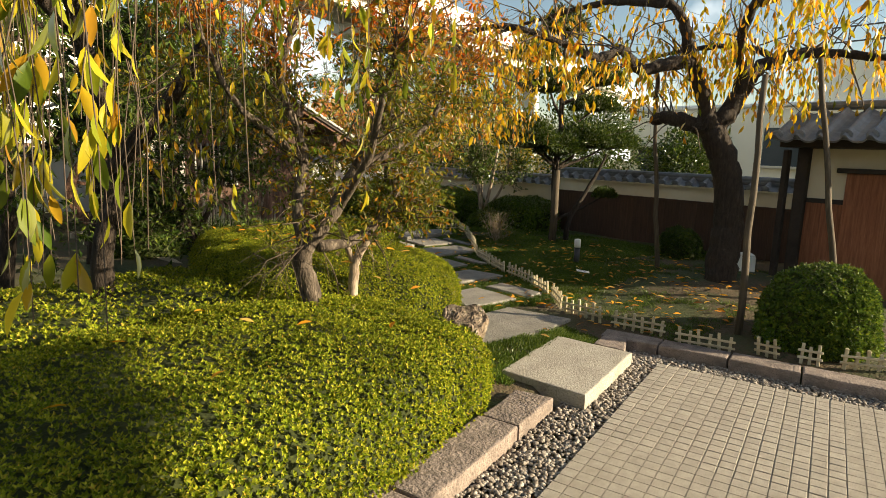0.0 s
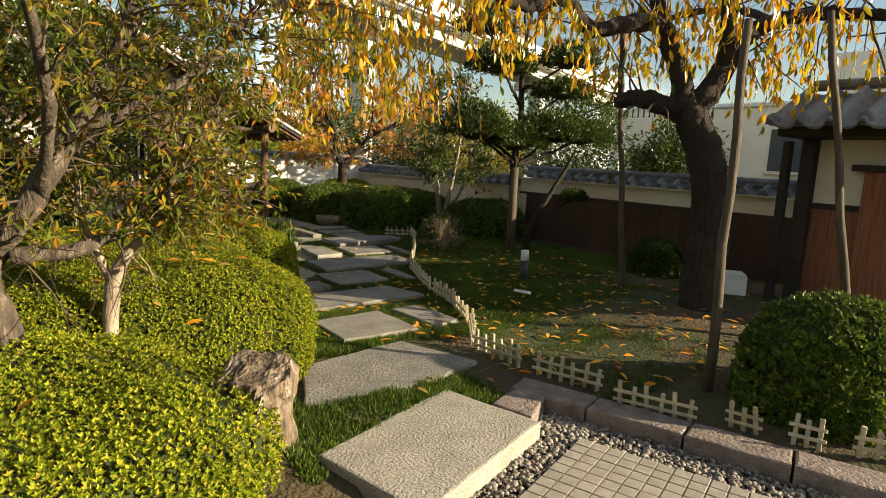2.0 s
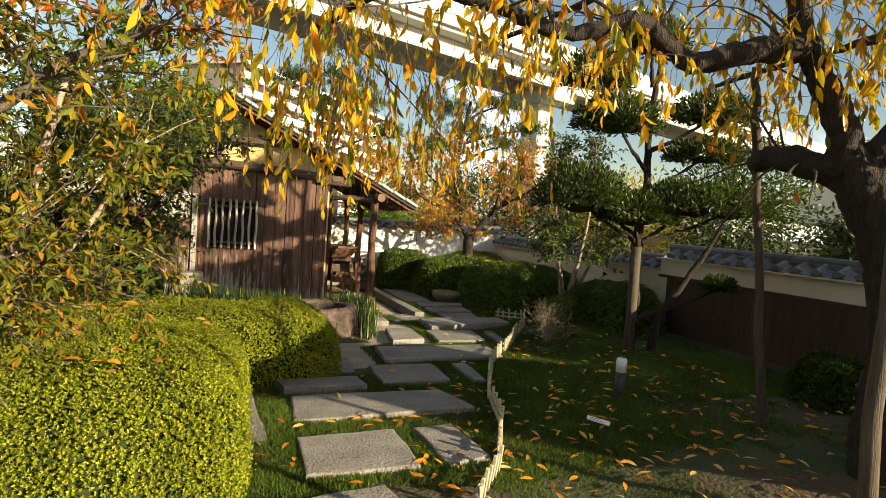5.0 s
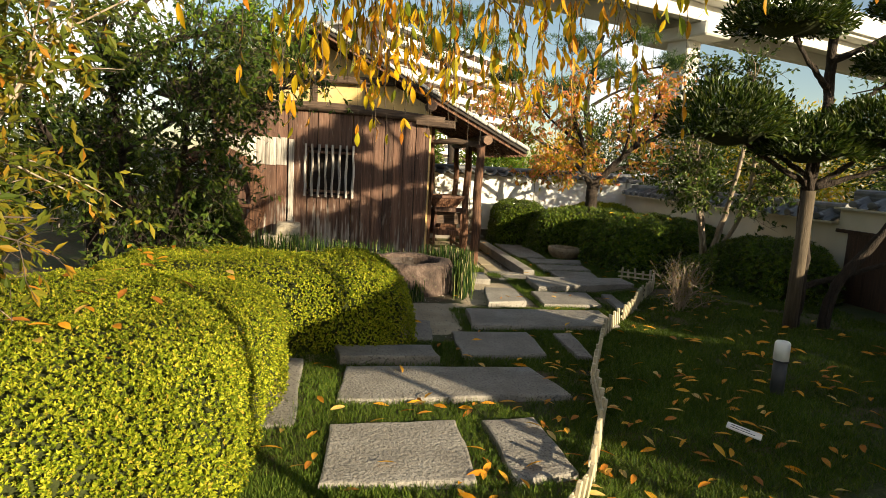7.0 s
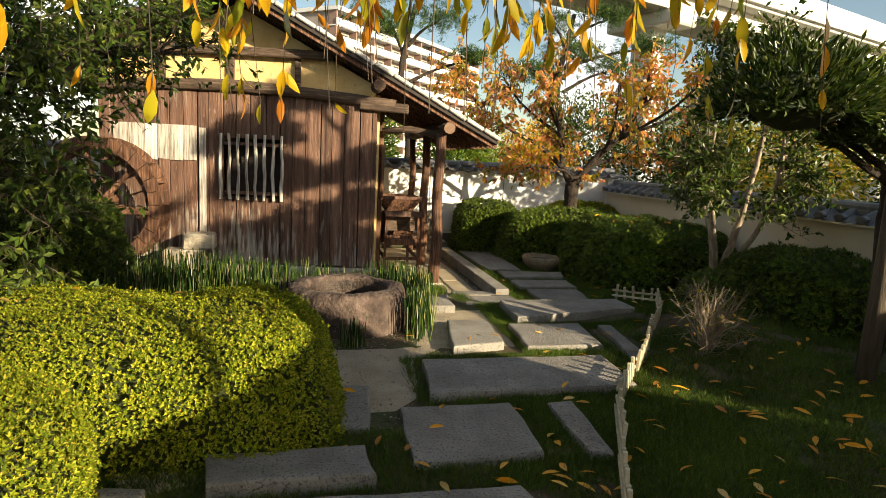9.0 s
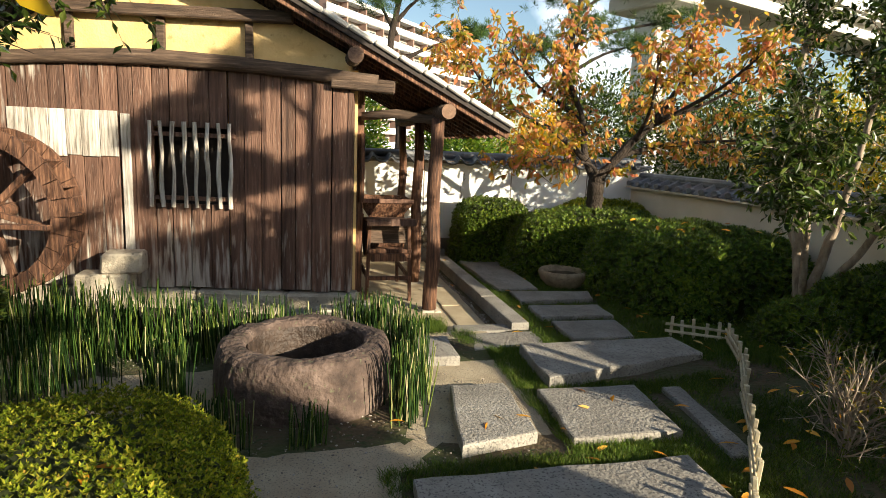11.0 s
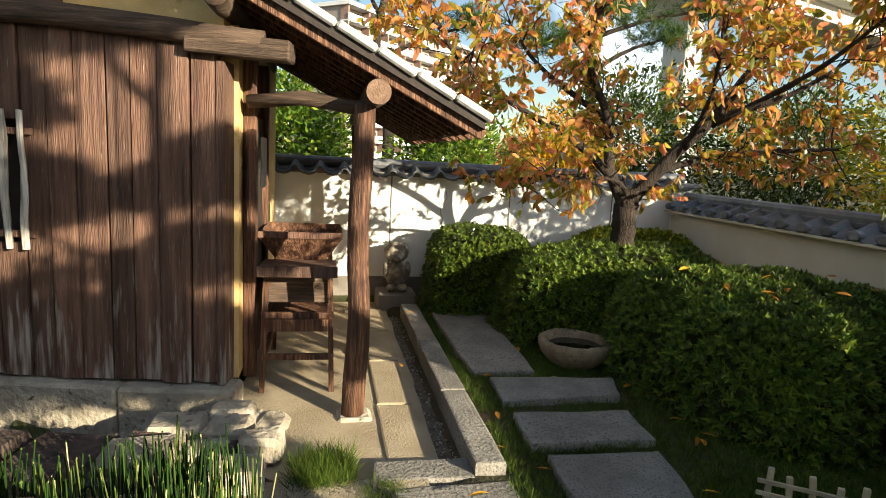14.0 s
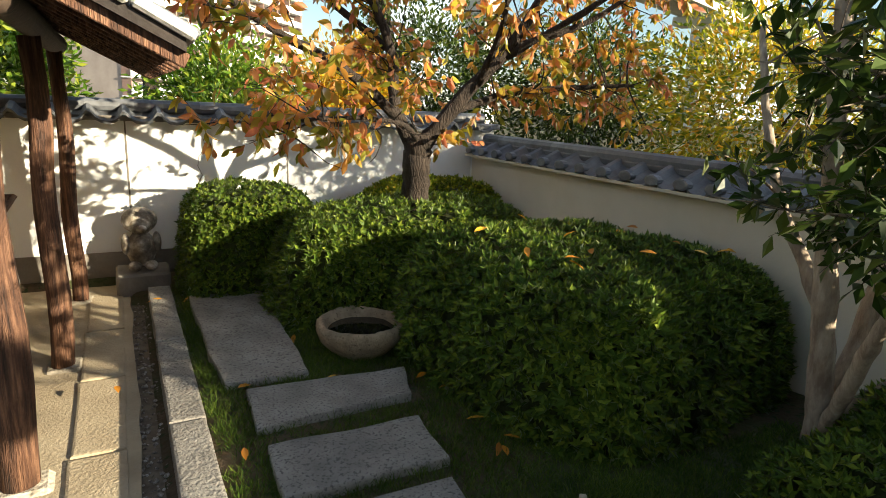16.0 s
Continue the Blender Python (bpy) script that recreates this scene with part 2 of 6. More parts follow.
# wet stone, darkened further to paint the shade down the well
WET_SHADE_STONE = material("wet_shaded_well_stone", [(0.3, (0.018, 0.012, 0.009)), (0.6, (0.055, 0.036, 0.027)), (0.8, (0.12, 0.085, 0.065))], 8, 0.6, 1.0, 30, bump_depth=0.02)
ROCK = material("veined_rock", [(0.34, (0.04, 0.030, 0.022)), (0.48, (0.15, 0.11, 0.078)), (0.60, (0.27, 0.215, 0.16)), (0.74, (0.60, 0.55, 0.48))], 7, 0.88, 1.0, 22, stretch=(1.6, 1.6, 0.6),
                spots=(0.10, 0.09, 0.04), spot_scale=16, spot_at=0.6, bump_depth=0.03)
BASIN = material("ochre_basin_stone", [(0.3, (0.19, 0.14, 0.085)), (0.7, (0.40, 0.31, 0.20))], 12, 0.9, 0.9, 60, spots=(0.12, 0.085, 0.05), spot_scale=70, spot_at=0.6)
FOUNDATION = material("foundation_stone", [(0.3, (0.22, 0.185, 0.14)), (0.6, (0.44, 0.385, 0.30)), (0.8, (0.58, 0.52, 0.42))], 4, 0.9, 0.9, 30,
                      spots=(0.10, 0.085, 0.06), spot_scale=18, spot_at=0.63, per_piece=0.12, bump_depth=0.02)
STATUE = material("glazed_statue_clay", [(0.35, (0.075, 0.060, 0.045)), (0.5, (0.24, 0.20, 0.155)), (0.65, (0.52, 0.48, 0.42))], 9, 0.55, 0.4, 40)
PEBBLE = material("pebbles", [(0.36, (0.10, 0.08, 0.065)), (0.5, (0.22, 0.185, 0.155)), (0.66, (0.46, 0.43, 0.385))], 40, 0.75, 0.2, 60)
BARK = material("dark_bark", [(0.3, (0.016, 0.011, 0.008)), (0.6, (0.045, 0.032, 0.024)), (0.85, (0.10, 0.080, 0.062))], 7, 0.92, 1.0, 24, stretch=(5, 5, 1.1), bump_depth=0.03)
BARK_PALE = material("pale_bark", [(0.3, (0.17, 0.12, 0.085)), (0.6, (0.36, 0.29, 0.22)), (0.85, (0.55, 0.48, 0.39))], 8, 0.85, 0.5, 30, stretch=(3, 3, 1))
BARK_MAPLE = material("maple_bark", [(0.3, (0.035, 0.026, 0.020)), (0.55, (0.095, 0.073, 0.055)), (0.8, (0.30, 0.25, 0.20))], 9, 0.9, 0.8, 26, stretch=(3, 3, 1), bump_depth=0.015)
POLE = material("prop_pole_wood", [(0.3, (0.045, 0.033, 0.021)), (0.6, (0.10, 0.076, 0.050)), (0.85, (0.22, 0.175, 0.12))], 5, 0.8, 0.7, 30, stretch=(8, 8, 0.8))
WATER = material("dark_water", [(0.3, (0.010, 0.010, 0.007)), (0.7, (0.025, 0.022, 0.014))], 5, 0.06, 0.05, 12)
CHARCOAL = material("charcoal_paint", [(0.3, (0.03, 0.032, 0.036)), (0.7, (0.05, 0.052, 0.056))], 8, 0.5, 0.1, 40)
OPAL = material("white_opal_plastic", [(0.3, (0.76, 0.76, 0.72)), (0.7, (0.82, 0.82, 0.79))], 8, 0.35, 0.05, 40)
RENDER = material("cream_render", [(0.3, (0.76, 0.70, 0.56)), (0.7, (0.82, 0.77, 0.64))], 0.8, 0.9, 0.2, 30)
FACADE = material("pale_facade", [(0.3, (0.70, 0.70, 0.70)), (0.7, (0.78, 0.78, 0.78))], 0.4, 0.8, 0.1, 10)
FACADE_BROWN = material("brown_facade", [(0.3, (0.24, 0.15, 0.12)), (0.7, (0.32, 0.215, 0.18))], 0.4, 0.8, 0.1, 10)
# darker tone standing for the shade inside the balconies
RECESS = material("balcony_shade_tone", [(0.3, (0.30, 0.25, 0.22)), (0.7, (0.40, 0.34, 0.30))], 0.4, 0.8, 0.1, 10)
VIADUCT = material("viaduct_concrete", [(0.3, (0.52, 0.51, 0.48)), (0.7, (0.64, 0.63, 0.60))], 0.5, 0.9, 0.2, 8)
GLASS = material("window_glass", [(0.3, (0.05, 0.06, 0.07)), (0.7, (0.08, 0.09, 0.10))], 1, 0.08, 0.0, 10)
PAPER = material("white_card", [(0.3, (0.70, 0.68, 0.63)), (0.7, (0.78, 0.76, 0.71))], 10, 0.6, 0.1, 30)

LEAF_AZALEA = leaf_material("azalea_leaf", [(0.0, (0.060, 0.095, 0.009)), (0.4, (0.16, 0.205, 0.014)), (0.8, (0.33, 0.34, 0.028)), (0.97, (0.46, 0.42, 0.05)), (1.0, (0.42, 0.26, 0.045))], 0.28, 0.12)
LEAF_BOX = leaf_material("dark_hedge_leaf", [(0.0, (0.040, 0.078, 0.010)), (0.6, (0.10, 0.16, 0.018)), (1.0, (0.24, 0.29, 0.034))], 0.30, 0.40)
LEAF_CHERRY = leaf_material("cherry_leaf", [(0.0, (0.16, 0.22, 0.020)), (0.18, (0.42, 0.36, 0.022)), (0.5, (0.72, 0.45, 0.022)), (0.85, (0.74, 0.36, 0.022)), (1.0, (0.55, 0.18, 0.020))], 0.55, 0.25)
LEAF_CHERRY_GREEN = leaf_material("green_cherry_leaf", [(0.0, (0.09, 0.15, 0.016)), (0.4, (0.32, 0.34, 0.024)), (0.75, (0.62, 0.48, 0.03)), (1.0, (0.62, 0.30, 0.03))], 0.5, 0.3)
LEAF_MAPLE = leaf_material("maple_leaf", [(0.0, (0.060, 0.092, 0.014)), (0.5, (0.15, 0.165, 0.022)), (0.85, (0.29, 0.22, 0.026)), (1.0, (0.40, 0.16, 0.022))], 0.45, 0.12)
LEAF_MAPLE_RED = leaf_material("orange_maple_leaf", [(0.0, (0.22, 0.17, 0.022)), (0.4, (0.46, 0.21, 0.024)), (0.8, (0.60, 0.17, 0.022)), (1.0, (0.50, 0.085, 0.018))], 0.45, 0.12)
LEAF_PERSIMMON = leaf_material("persimmon_leaf", [(0.0, (0.16, 0.20, 0.024)), (0.3, (0.42, 0.33, 0.040)), (0.6, (0.66, 0.32, 0.060)), (0.85, (0.72, 0.30, 0.13)), (1.0, (0.62, 0.20, 0.11))], 0.62, 0.25)
LEAF_TREE = leaf_material("evergreen_leaf", [(0.0, (0.022, 0.042, 0.008)), (0.6, (0.050, 0.084, 0.014)), (1.0, (0.12, 0.145, 0.024))], 0.24, 0.20)
LEAF_PINE = leaf_material("pine_needle", [(0.0, (0.020, 0.050, 0.014)), (0.6, (0.055, 0.105, 0.026)), (1.0, (0.12, 0.16, 0.040))], 0.25, 0.10)
LEAF_BRIGHT = leaf_material("bright_green_leaf", [(0.0, (0.06, 0.13, 0.014)), (0.6, (0.13, 0.23, 0.024)), (1.0, (0.30, 0.33, 0.04))], 0.40, 0.15)
GRASS = leaf_material("dwarf_grass", [(0.0, (0.040, 0.075, 0.011)), (0.6, (0.082, 0.135, 0.020)), (1.0, (0.17, 0.205, 0.036))], 0.3, 0.10)
REED = leaf_material("horsetail_reed", [(0.0, (0.012, 0.030, 0.008)), (0.6, (0.035, 0.075, 0.014)), (0.88, (0.13, 0.17, 0.03)), (1.0, (0.45, 0.40, 0.22))], 0.12, 0.30)
FALLEN = leaf_material("fallen_leaf", [(0.0, (0.36, 0.13, 0.02)), (0.4, (0.70, 0.29, 0.02)), (0.8, (0.80, 0.42, 0.04)), (1.0, (0.66, 0.46, 0.16))], 0.30, 0.05)
TWIG = material("thin_twig", [(0.3, (0.05, 0.035, 0.025)), (0.7, (0.12, 0.09, 0.065))], 12, 0.9, 0.3, 40)

# ---- builders ----
rng = np.random.default_rng(7)


def finish(name, bm, mat, parent=None, label="", smooth=False):
    me = bpy.data.meshes.new(name)
    bm.normal_update()
    bm.to_mesh(me)
    bm.free()
    me.materials.append(mat)
    me.polygons.foreach_set("use_smooth", [smooth] * len(me.polygons))
    ob = new(name, me)
    if parent is not None:
        ob.parent = parent
    if label:
        ob["label"] = label
    return ob


def part(name, bm, mat, parent, label="", smooth=False):
    return finish(name, bm, mat, parent, label, smooth)


def shared(name, me, parent, m):
    """A piece that shares its mesh with alike pieces."""
    ob = new(name, me)
    ob.parent = parent
    ob.matrix_local = m
    return ob


def empty(name, m=None, **tags):
    ob = new(name)
    if m is not None:
        ob.matrix_world = m
    return tagged(ob, **tags)


def from_arrays(name, verts, faces, mat, parent=None, smooth=False):
    """One mesh from arrays; all faces have the same number of corners."""
    me = bpy.data.meshes.new(name)
    verts, faces = np.asarray(verts, np.float32).reshape(-1, 3), np.asarray(faces, np.int32)
    n, c = faces.shape
    me.vertices.add(len(verts))
    me.vertices.foreach_set("co", verts.ravel())
    me.loops.add(n * c)
    me.loops.foreach_set("vertex_index", faces.ravel())
    me.polygons.add(n)
    me.polygons.foreach_set("loop_start", np.arange(0, n * c, c, dtype=np.int32))
    me.polygons.foreach_set("use_smooth", np.full(n, smooth))
    me.update(calc_edges=True)
    me.materials.append(mat)
    ob = new(name, me)
    if parent is not None:
        ob.parent = parent
        ob["kind"] = "stuff"
    return ob


def box(x0, x1, y0, y1, z0, z1, bevel=0.0, bm=None, m=None):
    bm = bm or bmesh.new()
    made = bmesh.ops.create_cube(bm, size=1.0)["verts"]
    bmesh.ops.scale(bm, vec=(x1 - x0, y1 - y0, z1 - z0), verts=made)
    bmesh.ops.translate(bm, vec=((x0 + x1) / 2, (y0 + y1) / 2, (z0 + z1) / 2), verts=made)
    if bevel:
        edges = list({e for v in made for e in v.link_edges})
        out = bmesh.ops.bevel(bm, geom=edges, offset=bevel, segments=1, affect="EDGES", profile=0.5)
        made = list({v for f in out["faces"] for v in f.verts} | {v for v in made if v.is_valid})
    if m is not None:
        bmesh.ops.transform(bm, matrix=m, verts=made)
    return bm


def wobble(bm, amount, size, seed=0.0):
    """Uneven, hand-worked shape."""
    for v in bm.verts:
        d = noise.noise_vector(v.co * size + Vector((seed, seed * 1.7, -seed)))
        v.co += d * amount
    return bm


def prism(corners, z0, z1, bevel=0.012, cut=0.0, rough=0.0, seed=0.0):
    """A flat stone of the given outline, its rim split into short pieces and its edge rounded."""
    ring = []
    for a, b in zip(corners, corners[1:] + corners[:1]):
        a, b = Vector(a), Vector(b)
        n = max(1, int((b - a).length / cut)) if cut else 1
        ring += [a.lerp(b, i / n) for i in range(n)]
    bm = bmesh.new()
    if rough:
        ring = [p + noise.noise_vector(Vector((p.x * 4 + seed, p.y * 4, seed))).xy * rough for p in ring]
    low = [bm.verts.new((p.x, p.y, z0)) for p in ring]
    top = [bm.verts.new((p.x, p.y, z1)) for p in ring]
    bm.faces.new(top)
    bm.faces.new(low[::-1])
    n = len(ring)
    for i in range(n):
        bm.faces.new((low[i], low[(i + 1) % n], top[(i + 1) % n], top[i]))
    bmesh.ops.recalc_face_normals(bm, faces=bm.faces)
    if bevel:
        rim = [e for e in bm.edges if e.verts[0].co.z > z1 - 1e-4 and e.verts[1].co.z > z1 - 1e-4]
        bmesh.ops.bevel(bm, geom=rim, offset=bevel, segments=2, affect="EDGES", profile=0.6)
    return bm


def tube(points, radii, sides=8, bm=None, closed=True):
    """A round limb along points."""
    bm = bm or bmesh.new()
    rings, n = [], len(points)
    points = [Vector(p) for p in points]
    side = None
    for i, p in enumerate(points):
        way = (points[min(i + 1, n - 1)] - points[max(i - 1, 0)]).normalized()
        if side is None:
            side = way.orthogonal().normalized()
        else:
            side = (side - way * side.dot(way)).normalized()
        up = way.cross(side)
        r = radii[i] if hasattr(radii, "__len__") else radii
        rings.append([bm.verts.new(p + (side * math.cos(a) + up * math.sin(a)) * r) for a in [2 * math.pi * j / sides for j in range(sides)]])
    for a, b in zip(rings, rings[1:]):
        for j in range(sides):
            bm.faces.new((a[j], a[(j + 1) % sides], b[(j + 1) % sides], b[j]))
    if closed:
        bm.faces.new(rings[0][::-1])
        bm.faces.new(rings[-1])
    return bm


def lathe(profile, sides=40):
    """A turned shape from (radius, height) pairs."""
    bm = bmesh.new()
    rings = [[bm.verts.new((r * math.cos(2 * math.pi * j / sides), r * math.sin(2 * math.pi * j / sides), z)) for j in range(sides)] for r, z in profile]
    for a, b in zip(rings, rings[1:]):
        for j in range(sides):
            bm.faces.new((a[j], a[(j + 1) % sides], b[(j + 1) % sides], b[j]))
    bm.faces.new(rings[0][::-1])
    bm.faces.new(rings[-1])
    bmesh.ops.recalc_face_normals(bm, faces=bm.faces)
    return bm


def unit(a):
    return a / np.maximum(np.linalg.norm(a, axis=-1, keepdims=True), 1e-9)


def leaves(name, base, way, face, length, width, mat, parent, fine=False, droop=0.25):
    """Many leaves in one mesh: each folded along its rib and pointed; fine ones are curved too."""
    base, way = np.asarray(base, float), unit(np.asarray(way, float))
    n = len(base)
    face = np.asarray(face, float) + rng.normal(0, 1e-3, (n, 3))
    side = unit(np.cross(way, face))
    face = unit(np.cross(side, way))
    length, width = np.broadcast_to(length, n)[:, None], np.broadcast_to(width, n)[:, None]
    if not fine:
        mid = base + way * length * 0.5
        v = np.stack([base, mid + side * width / 2 + face * width * 0.18, base + way * length, mid - side * width / 2 + face * width * 0.18], 1)
        i = np.arange(n)[:, None] * 4
        f = np.concatenate([i + [0, 1, 2], i + [0, 2, 3]])
        return from_arrays(name, v, f, mat, parent)
    rows = []
    for at, wide in ((0.0, 0.06), (0.3, 0.9), (0.6, 1.0), (0.85, 0.5)):
        c = base + way * length * at - face * length * droop * at * at
        rows += [c + side * width / 2 * wide + face * width * 0.16 * wide, c, c - side * width / 2 * wide + face * width * 0.16 * wide]
    rows.append(base + way * length - face * length * droop)
    v = np.stack(rows, 1)
    i = np.arange(n)[:, None] * 13
    quads = []
    for r in range(3):
        for s in range(2):
            a = r * 3 + s
            quads.append(i + [a, a + 1, a + 4, a + 3])
    quads += [i + [9, 10, 12, 12], i + [10, 11, 12, 12]]
    f = np.concatenate(quads[:6])
    tri = np.concatenate([i + [9, 10, 12], i + [10, 11, 12]])
    f3 = np.concatenate([f[:, [0, 1, 2]], f[:, [0, 2, 3]], tri])
    return from_arrays(name, v, f3, mat, parent, smooth=True)


def height(x, y):
    """The lie of the land: a low mound behind the little fence, level elsewhere."""
    x, y = np.asarray(x, float), np.asarray(y, float)
    d = np.minimum((x - 5.9) - 0.42 * np.clip(y - 5.2, 0, 9), 12)
    near = np.clip((y - 1.2) / 2, 0, 1)
    rise = 0.15 * np.clip(d / 1.3, 0, 1) * near * np.clip((10.3 - y) / 1.5, 0, 1)
    u, v = court_uv(x, y)
    dip = 0.055 * np.clip((v + 1.0) / 0.25, 0, 1) * np.clip((1.0 - u) / 0.3, 0, 1)
    return rise - dip - 0.012 + 0.010 * np.sin(x * 3.1 + 1.3) * np.sin(y * 2.7)

# ---- ground ----
def build_ground():
    xs = np.concatenate([[-900, -120, -40, -12], np.arange(-5, 14.01, 0.2), [20, 45, 120, 900]])
    ys = np.concatenate([[-900, -120, -40, -12], np.arange(-5, 16.01, 0.2), [22, 45, 120, 900]])
    gx, gy = np.meshgrid(xs, ys)
    gz = height(gx, gy)
    outside = (np.abs(gx - 4) > 12) | (np.abs(gy - 5) > 12)
    gz = np.where(outside, -0.05, gz)
    # the paved court lies a step lower
    cu, cv = court_uv(gx, gy)
    gz = np.where((cu < 0.60) & (cv > -0.42), -0.18, gz)
    # the drain beside the kerb
    gz = np.where((gx > 6.65) & (gx < 6.87) & (gy > 10.1) & (gy < 13.4), -0.10, gz)
    # the sunken water channel before the hut
    hx, hy = front_uv(gx, gy)
    gz = np.where((hx > -3.1) & (hx < 0.12) & (hy > 0.04) & (hy < 0.62), -0.36, gz)
    gz = np.where((gx > 5.3) & (gx < 6.8) & (gy > 10.0) & (gy < 13.8), -0.14, gz)
    v = np.stack([gx, gy, gz], -1).reshape(-1, 3)
    ny, nx = gx.shape
    i = (np.arange(ny - 1)[:, None] * nx + np.arange(nx - 1)).ravel()
    g = from_arrays("ground", v, np.stack([i, i + 1, i + nx + 1, i + nx], 1), SOIL, smooth=True)
    tagged(g, "dark garden soil with moss and patches of short grass", "ground", kind="structure")


COURT = Vector((4.60, 2.56))
CU = Vector((math.cos(radians(17)), math.sin(radians(17))))
CV = Vector((CU.y, -CU.x))


def court_uv(x, y):
    return (x - COURT.x) * CU.x + (y - COURT.y) * CU.y, (x - COURT.x) * CV.x + (y - COURT.y) * CV.y


def court(u, v):
    return COURT + CU * u + CV * v


def front_uv(x, y):
    """Metres to the right of the hut's sunny corner along its front, and metres before the front."""
    c, s = math.cos(radians(10)), math.sin(radians(10))
    return (x - 5.50) * c - (y - 11.02) * s, -(x - 5.50) * s - (y - 11.02) * c


build_ground()


def sheet(name, corners, z, mat, label, category, rough=0.05, cut=0.2, thick=0.06):
    ob = finish(name, prism([Vector(c) for c in corners], z - thick, z, 0.0, cut, rough, 3.0), mat)
    return tagged(ob, label, category, kind="structure")


sheet("pavement", [(4.05, 6.2), (4.9, 6.6), (5.42, 7.15), (5.56, 7.88), (6.42, 8.0), (6.58, 9.0), (6.6, 10.02), (6.0, 10.04), (4.9, 9.98), (3.9, 9.9), (2.2, 9.6), (3.0, 7.6)], -0.012, SAND,
      "pale sandy gravel round the stone well", "gravel")
sheet("pavement", [(5.15, 10.75), (6.0, 10.05), (6.58, 10.0), (6.72, 10.2), (6.72, 13.78), (5.62, 13.78), (5.55, 10.9)], -0.065, CONCRETE,
      "sunlit sandy concrete apron under the hut's eaves", "pavement", 0.03)


def stone(corners, top, mat=GRANITE, low=-0.09, label="grey rough-hewn granite stepping stone set in short grass", rough=0.022, name="stepping_stone", group="stepping stones of the garden path", category="stepping stone"):
    k = corners[0][0] * 3.1 + corners[0][1]
    bm = prism([Vector(c) for c in corners], low, top, 0.014, 0.09, rough, k)
    ob = finish(name, bm, mat)
    return tagged(ob, label, category, group)


for corners, top in (
        ([(4.73, 4.34), (3.80, 4.20), (3.48, 3.52), (4.42, 3.52), (4.93, 3.65)], 0.008),
        ([(5.03, 5.15), (4.33, 5.10), (4.31, 4.50), (5.01, 4.48)], 0.035),
        ([(5.50, 5.18), (5.18, 5.15), (5.19, 4.48), (5.54, 4.56)], 0.03),
        ([(5.73, 6.05), (4.40, 6.06), (4.36, 5.45), (5.86, 5.52)], 0.03),
        ([(5.05, 6.42), (4.32, 6.40), (4.36, 6.14), (5.07, 6.15)], 0.075),
        ([(4.10, 6.22), (3.90, 6.26), (3.90, 5.12), (4.14, 5.12)], 0.025),
        ([(5.98, 6.95), (5.30, 6.94), (5.28, 6.27), (5.95, 6.32)], 0.035),
        ([(6.38, 6.95), (6.20, 6.93), (6.20, 6.30), (6.32, 6.28)], 0.03),
        ([(6.98, 7.73), (5.57, 7.72), (5.52, 7.08), (6.94, 7.13)], 0.05),
        ([(6.33, 8.72), (5.97, 8.72), (5.86, 7.96), (6.30, 8.06)], 0.06),
        ([(7.20, 8.62), (6.53, 8.64), (6.48, 7.98), (7.12, 7.98)], 0.045),
        ([(7.50, 8.58), (7.38, 8.58), (7.22, 7.70), (7.36, 7.70)], 0.04),
        ([(5.16, 7.30), (4.97, 7.34), (4.95, 6.70), (5.10, 6.70)], 0.03),
        ([(8.0, 9.44), (6.68, 9.40), (6.64, 8.72), (8.02, 9.05)], 0.08),
        ([(7.00, 9.95), (6.42, 9.93), (6.36, 9.52), (7.0, 9.58)], -0.005),
        ([(6.18, 9.70), (5.74, 9.70), (5.74, 9.24), (6.18, 9.24)], 0.06),
        ([(7.87, 10.10), (7.24, 10.10), (7.22, 9.60), (7.78, 9.62)], 0.035),
        ([(7.94, 10.60), (7.21, 10.62), (7.21, 10.23), (7.92, 10.22)], 0.04),
        ([(8.10, 11.14), (7.22, 11.20), (7.20, 10.78), (8.02, 10.84)], 0.04),
        ([(7.63, 12.90), (7.10, 12.92), (7.12, 11.31), (7.58, 11.29)], 0.04)):
    stone(corners, top)
stone([tuple(court(a, b)) for a, b in ((0.09, -0.86), (-1.06, -0.86), (-1.14, -0.15), (0.03, -0.15))], -0.02, GRANITE_PALE, -0.19,
      "large pale granite step slab beside the paved court", name="step_slab", group="", category="step", rough=0.012)
stone([tuple(court(a, b)) for a, b in ((0.50, -0.52), (0.13, -0.52), (0.09, -0.24), (0.455, -0.31))], -0.035, KERB, -0.19,
      "reddish granite block beside the step slab", name="kerb_stone", group="kerb stones round the court", category="kerb stone")

# kerb stones round the court
for a, b in ((-0.57, -0.03), (-0.015, 0.55), (0.565, 1.10), (1.115, 1.72), (1.735, 2.4), (2.42, 3.3), (3.32, 4.2)):
    stone([tuple(court(u, v)) for u, v in ((0.68, a), (0.45, a), (0.45, b), (0.68, b))], -0.035, KERB, -0.20,
          "rough reddish-grey granite kerb stone edging the court", 0.02, "kerb_stone", "kerb stones round the court", "kerb stone")
for a, b in ((-1.84, -1.31), (-2.86, -1.86), (-3.9, -2.88), (-5.0, -3.93)):
    stone([tuple(court(u, v)) for u, v in ((b, -0.60), (a, -0.60), (a, -0.32), (b, -0.32))], -0.03, KERB, -0.20,
          "rough reddish-grey granite kerb stone edging the court", 0.02, "kerb_stone", "kerb stones round the court", "kerb stone")

